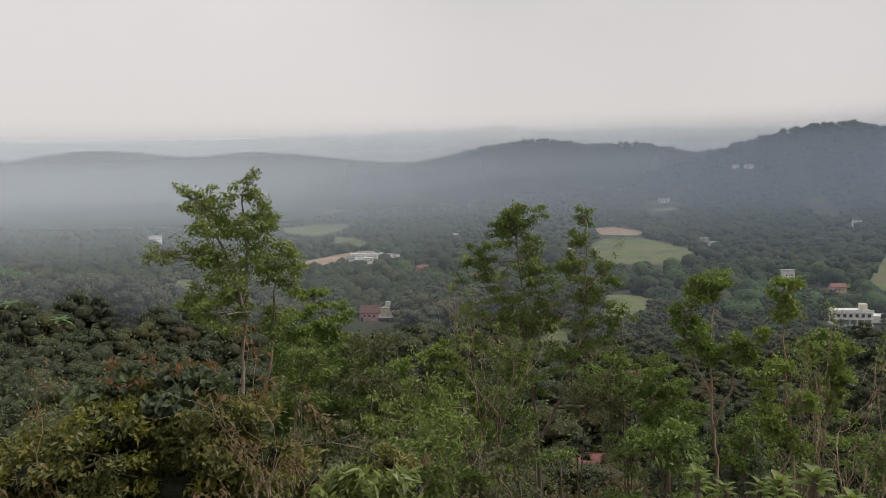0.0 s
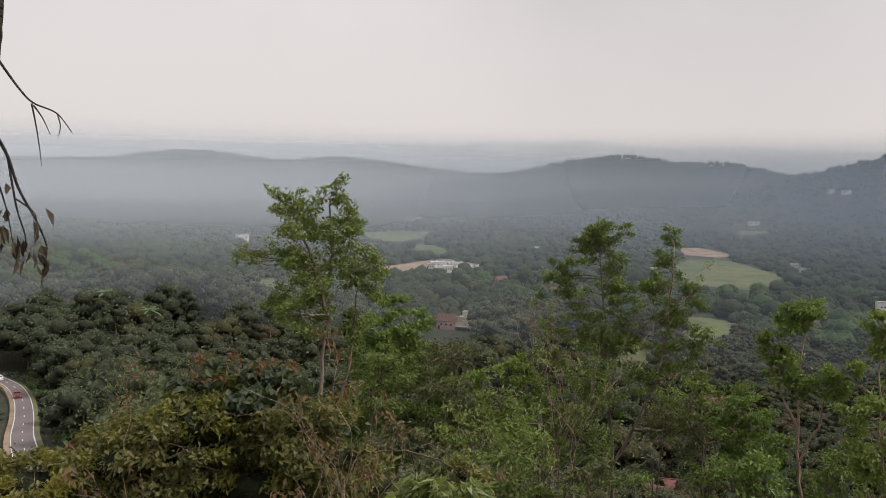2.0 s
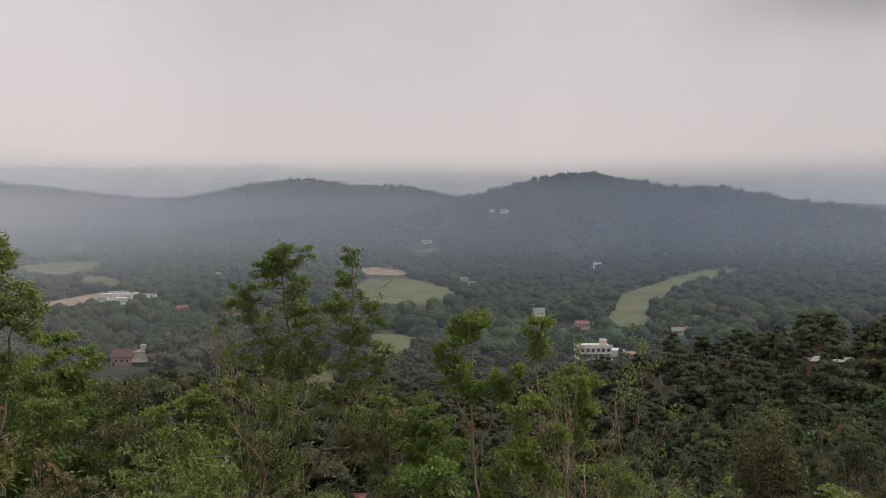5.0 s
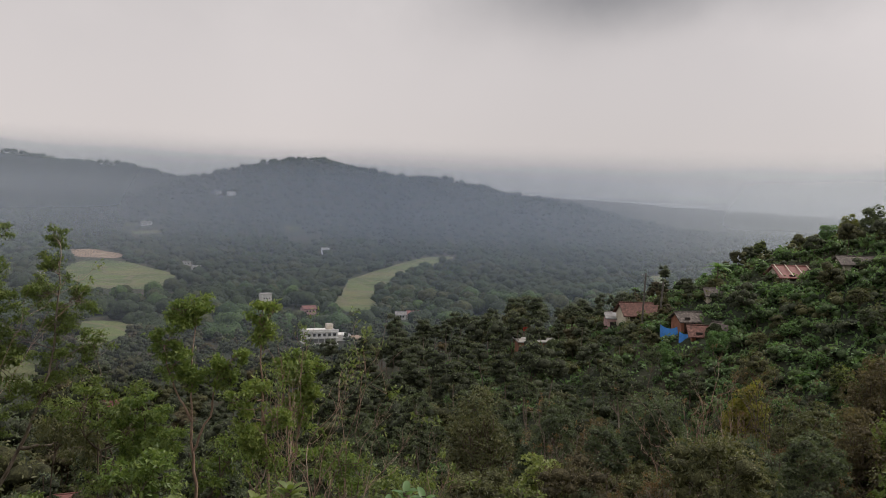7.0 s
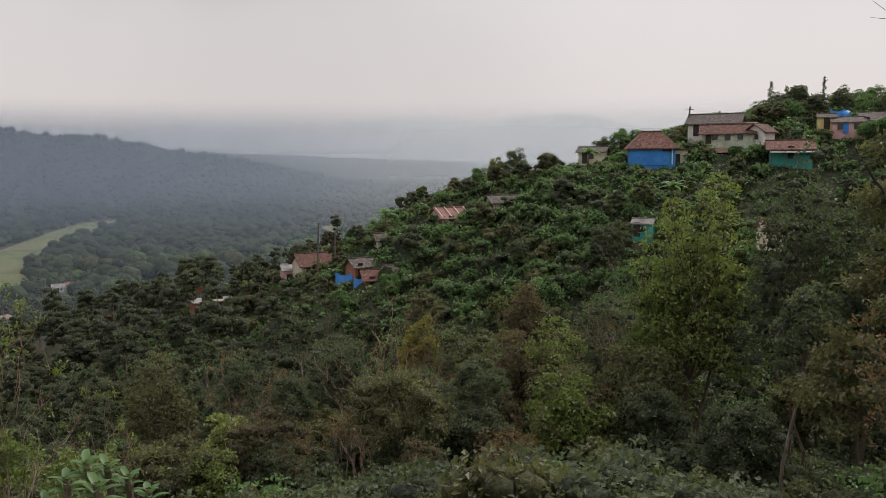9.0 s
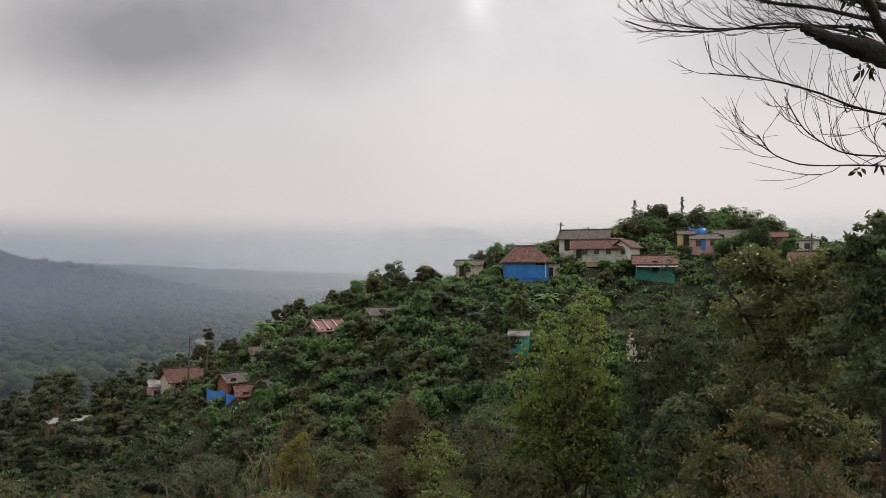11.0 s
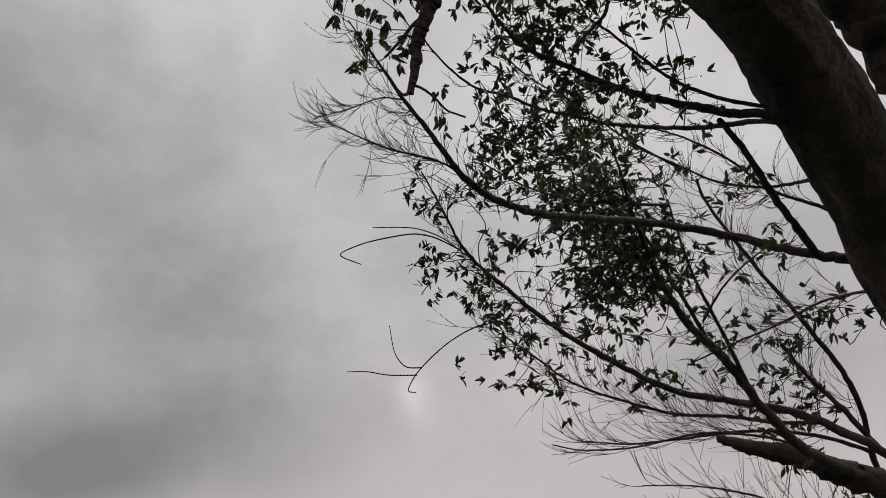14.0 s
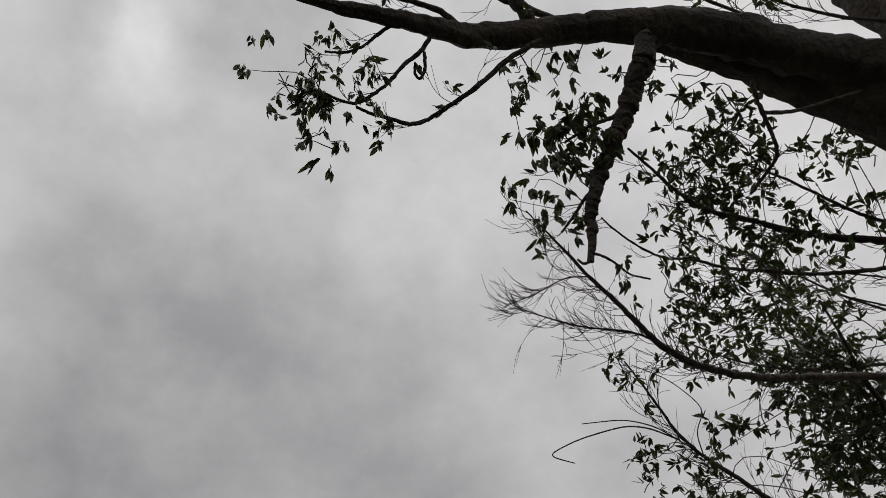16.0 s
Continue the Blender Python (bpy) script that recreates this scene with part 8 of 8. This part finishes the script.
    shoot([(67.5, 28.6, 6.45), (67.5, 30.1, 6.44), (68.7, 31.3, 6.42), (66.9, 33.6, 6.4), (64.5, 35.1, 6.38)], 0.005, 0.003)
    # leaf tufts at shoot ends, and thicker sprays along the branches
    for p, share in tips:
        if rng.uniform() < share:
            d = float(np.linalg.norm(p - [0, 0, 100]))
            tuft(p, 0.0095 * d, int(rng.integers(3, 7)), d < 1.7)
    hang((38.4, 62.8, 1.65, 0.024, 0.8), (45.7, 63.2, 1.66, 0.013, 1.0), (36.5, 61.3, 1.65, 0.010, 1.0), (43.8, 61.7, 1.65, 0.029, 1.2), (42.3, 60.1, 1.65, 0.029, 1.2), (44.9, 59.4, 1.65, 0.031, 1.2), (39.1, 59.2, 1.64, 0.014, 0.8), (43.9, 57.5, 1.64, 0.029, 1.1), (46.3, 57.1, 1.64, 0.014, 0.8), (48.6, 60.3, 1.63, 0.017, 0.8), (51.1, 59.0, 1.64, 0.017, 0.8), (44.6, 55.9, 1.64, 0.010, 0.8), (50.7, 57.2, 1.65, 0.010, 0.6), (41.7, 60.9, 1.65, 0.021, 1.0))
    hang((66.8, 58.1, 1.97, 0.035, 1.2), (65.1, 56.9, 1.96, 0.030, 1.2), (71.2, 57.0, 2.02, 0.042, 1.0), (71.8, 55.2, 1.97, 0.035, 1.0), (63.7, 54.9, 1.91, 0.016, 1.0), (66.7, 54.4, 1.81, 0.034, 1.5), (68.7, 53.7, 1.76, 0.046, 2.2), (69.7, 52.4, 1.71, 0.040, 1.6), (72.4, 53.4, 1.71, 0.035, 1.3), (65.0, 52.0, 1.70, 0.034, 1.2), (66.3, 50.7, 1.67, 0.025, 1.2), (66.9, 49.0, 1.64, 0.009, 1.5), (44.2, 59.9, 1.65, 0.019, 1.0), (70.5, 54.3, 1.76, 0.031, 1.5))
    spray((76.9, 54.8, 2.12, 0.044, 1.0), (79.1, 52.6, 2.22, 0.060, 1.2), (80.2, 49.4, 2.21, 0.060, 1.4), (82.6, 50.7, 2.22, 0.047, 1.2), (76.1, 50.0, 2.11, 0.044, 1.2), (77.4, 47.5, 2.20, 0.060, 1.6), (79.5, 46.2, 2.20, 0.051, 1.2), (76.6, 45.6, 2.20, 0.047, 1.4), (83.4, 49.2, 2.32, 0.049, 1.0), (87.8, 44.5, 2.81, 0.095, 0.9), (73.0, 46.0, 2.09, 0.028, 1.2), (84.4, 46.7, 2.41, 0.051, 0.6), (81.1, 46.9, 2.21, 0.047, 1.1), (69.2, 58.6, 1.97, 0.029, 1.2))
    spray((86.6, 8.4, 3.9, 0.06, 0.6), (87.6, 7.0, 3.9, 0.07, 0.6), (86.0, 10.0, 3.9, 0.04, 0.6), (88.2, 9.6, 3.9, 0.07, 0.6), (87.2, 5.4, 3.9, 0.06, 0.6))
    spray((82.2, 42.2, 2.17, 0.071, 1.3), (79.4, 42.3, 2.17, 0.065, 1.4), (72.5, 42.8, 2.16, 0.044, 1.4), (74.5, 41.0, 2.16, 0.071, 1.9), (76.6, 39.2, 2.20, 0.067, 1.3), (71.4, 41.2, 2.15, 0.029, 1.4), (88.6, 44.1, 2.54, 0.055, 1.0), (73.2, 47.3, 2.03, 0.029, 0.8), (70.0, 45.2, 2.02, 0.026, 0.9), (77.8, 46.9, 2.08, 0.055, 1.7), (80.0, 49.3, 2.04, 0.060, 1.3), (82.8, 49.2, 2.05, 0.043, 1.0), (74.9, 45.5, 2.13, 0.035, 1.2), (76.4, 41.7, 2.16, 0.058, 1.3), (70.9, 39.0, 2.14, 0.036, 1.4), (65.6, 39.6, 2.09, 0.020, 1.2))
    spray((66.3, 38.3, 2.09, 0.028, 1.3), (76.9, 33.7, 4.59, 0.117, 1.2), (75.2, 33.4, 4.38, 0.126, 1.3), (77.5, 31.6, 4.68, 0.150, 1.5), (77.8, 28.7, 4.97, 0.176, 1.9), (76.1, 27.2, 5.06, 0.163, 1.6), (77.8, 25.6, 5.15, 0.166, 1.6), (80.0, 26.6, 5.16, 0.166, 1.4), (82.0, 28.2, 5.17, 0.126, 1.0), (83.0, 26.7, 5.36, 0.118, 1.0), (77.0, 23.8, 5.34, 0.118, 1.0), (76.1, 30.0, 4.77, 0.110, 1.2), (70.2, 30.6, 5.27, 0.102, 2.0), (80.3, 30.0, 4.97, 0.128, 1.2), (77.3, 27.3, 5.06, 0.163, 1.4), (75.9, 31.9, 4.58, 0.105, 1.0))
    spray((63.5, 29.6, 6.55, 0.094, 1.8), (63.3, 27.4, 6.94, 0.081, 1.8), (65.7, 28.4, 6.55, 0.038, 1.4), (67.7, 27.7, 6.65, 0.104, 1.8), (66.9, 26.3, 6.94, 0.127, 1.8), (68.0, 25.1, 7.14, 0.130, 1.8), (69.4, 24.1, 7.34, 0.153, 1.6), (67.4, 22.6, 7.53, 0.099, 1.5), (67.1, 20.7, 7.72, 0.101, 1.6), (69.5, 21.0, 7.72, 0.121, 1.4), (70.6, 20.4, 7.92, 0.125, 1.4), (71.8, 19.4, 8.12, 0.107, 1.3), (64.6, 21.8, 7.32, 0.058, 1.6), (72.8, 21.8, 7.73, 0.101, 1.2), (72.7, 24.3, 7.14, 0.084, 1.1), (74.2, 20.8, 7.93, 0.145, 1.0))
    spray((77.4, 18.6, 8.12, 0.160, 1.1), (79.0, 18.9, 7.92, 0.135, 1.0), (76.0, 17.7, 8.31, 0.109, 1.0), (70.6, 22.7, 7.53, 0.138, 1.2), (74.6, 23.9, 7.14, 0.093, 1.0), (84.9, 20.7, 8.14, 0.160, 0.8), (86.0, 18.9, 8.33, 0.197, 0.9), (89.2, 21.2, 7.75, 0.152, 1.0), (90.6, 20.4, 7.74, 0.111, 1.0), (86.5, 15.4, 8.51, 0.336, 0.9), (85.0, 16.2, 8.42, 0.243, 0.9), (91.4, 19.1, 7.74, 0.132, 1.0), (86.0, 32.4, 2.79, 0.035, 0.7), (90.0, 32.8, 2.69, 0.040, 0.6))
    spray((70.7, 37.5, 4.77, 0.123, 1.2), (72.8, 35.3, 4.96, 0.160, 1.3), (77.2, 36.9, 3.17, 0.090, 1.0), (79.6, 38.1, 2.78, 0.078, 1.1), (79.1, 33.1, 5.17, 0.183, 1.2), (75.0, 31.5, 5.35, 0.190, 1.4), (77.7, 29.2, 5.55, 0.216, 1.4), (77.6, 26.2, 6.14, 0.240, 1.3), (74.4, 27.2, 6.14, 0.220, 1.1), (77.0, 38.7, 2.58, 0.064, 1.0), (82.9, 38.0, 2.98, 0.075, 0.7), (74.8, 24.9, 6.53, 0.213, 1.2), (66.9, 26.7, 7.12, 0.121, 1.2), (63.6, 29.6, 6.73, 0.097, 1.5), (70.4, 30.1, 5.14, 0.080, 1.6))
    spray((87.1, 8.8, 11.14, 0.249, 1.3), (86.3, 7.8, 11.13, 0.205, 1.2), (85.0, 6.7, 11.13, 0.161, 0.8), (87.7, 7.1, 11.13, 0.220, 1.3), (84.3, 12.6, 9.16, 0.132, 0.3))
    V, F = tubes(wood, 4)
    tagged(mesh_part("twig_spray", V, F, BARK_DARK, ob, "fine bare arching twigs", True), kind="stuff")
    C, D, S = np.concatenate(C), np.concatenate(D), np.concatenate(S)[:, None]
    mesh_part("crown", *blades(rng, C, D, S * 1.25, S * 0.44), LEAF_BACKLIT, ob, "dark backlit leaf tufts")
    # hanging dead end with withered leaves
    dead = [
        ([(-39.8, 7.2, 3.0), (-38.8, 5.7, 3.0), (-38.0, 4.7, 3.0), (-36.6, 4.3, 3.0), (-35.8, 3.1, 3.0)], 0.0045, 0.0015),
        ([(-38.0, 4.7, 3.0), (-37.8, 3.6, 3.0), (-37.6, 2.2, 3.0), (-37.5, 1.0, 3.0)], 0.003, 0.001),
        ([(-37.9, 4.6, 3.0), (-37.4, 3.9, 3.0), (-37.0, 2.9, 3.0)], 0.003, 0.001),
        ([(-36.6, 4.2, 3.0), (-36.4, 3.4, 3.0), (-36.6, 2.7, 3.0)], 0.0025, 0.001),
        ([(-40.2, 3.3, 3.0), (-39.3, 1.6, 3.0), (-38.8, -0.4, 3.0), (-37.9, -2.1, 3.0), (-37.2, -3.8, 3.0), (-37.4, -5.2, 3.0)], 0.006, 0.002),
        ([(-39.3, 1.4, 3.0), (-38.9, -1.6, 3.0), (-38.4, -3.2, 3.0), (-38.4, -4.2, 3.0)], 0.004, 0.0015),
        ([(-40.4, 2.6, 3.0), (-39.9, 0.2, 3.0), (-39.4, -1.6, 3.0), (-39.1, -3.6, 3.0)], 0.004, 0.0015),
        ([(-40.6, 1.3, 3.0), (-40.3, -1.2, 3.0), (-39.9, -2.6, 3.0), (-39.9, -3.7, 3.0)], 0.004, 0.0015),
        ([(-40.8, 0.9, 3.0), (-40.8, -2.5, 3.0), (-40.4, -4.6, 3.0), (-40.5, -6.6, 3.0)], 0.005, 0.0015),
        ([(-41.2, 0.0, 3.0), (-41.2, -3.0, 3.0), (-40.9, -5.4, 3.0)], 0.004, 0.0015),
        ([(-39.9, 5.0, 3.0), (-40.8, 4.2, 3.0), (-41.6, 3.5, 3.0)], 0.006, 0.004),
        ([(-38.9, -1.0, 3.0), (-37.8, -1.8, 3.0), (-37.8, -2.9, 3.0)], 0.003, 0.001),
    ]
    V, F = tubes([(limb(p), np.linspace(a, b, (len(p) - 1) * 6 + 1)) for p, a, b in dead], 5)
    mesh_part("dead_spray", V, F, BARK_DARK, ob, "hanging dead twig spray", True)
    C = [sky_point(a, e, 3.0) + rng.normal(size=(n, 3)) * [0.012, 0.012, 0.03] for a, e, n in ((-37.4, -5.3, 6), (-37.5, -4.8, 4), (-38.4, -4.3, 5), (-39.1, -4.2, 5), (-39.9, -3.8, 5), (-37.8, -2.5, 4), (-39.5, -1.8, 3), (-39.4, -2.6, 3))]
    lv = leaves(rng, np.concatenate(C), 0.06, 0.026, 1.6, None, 0.4)
    mesh_part("withered_leaf", *lv, WITHERED, ob, "curled withered brown leaves")


overhead_tree()
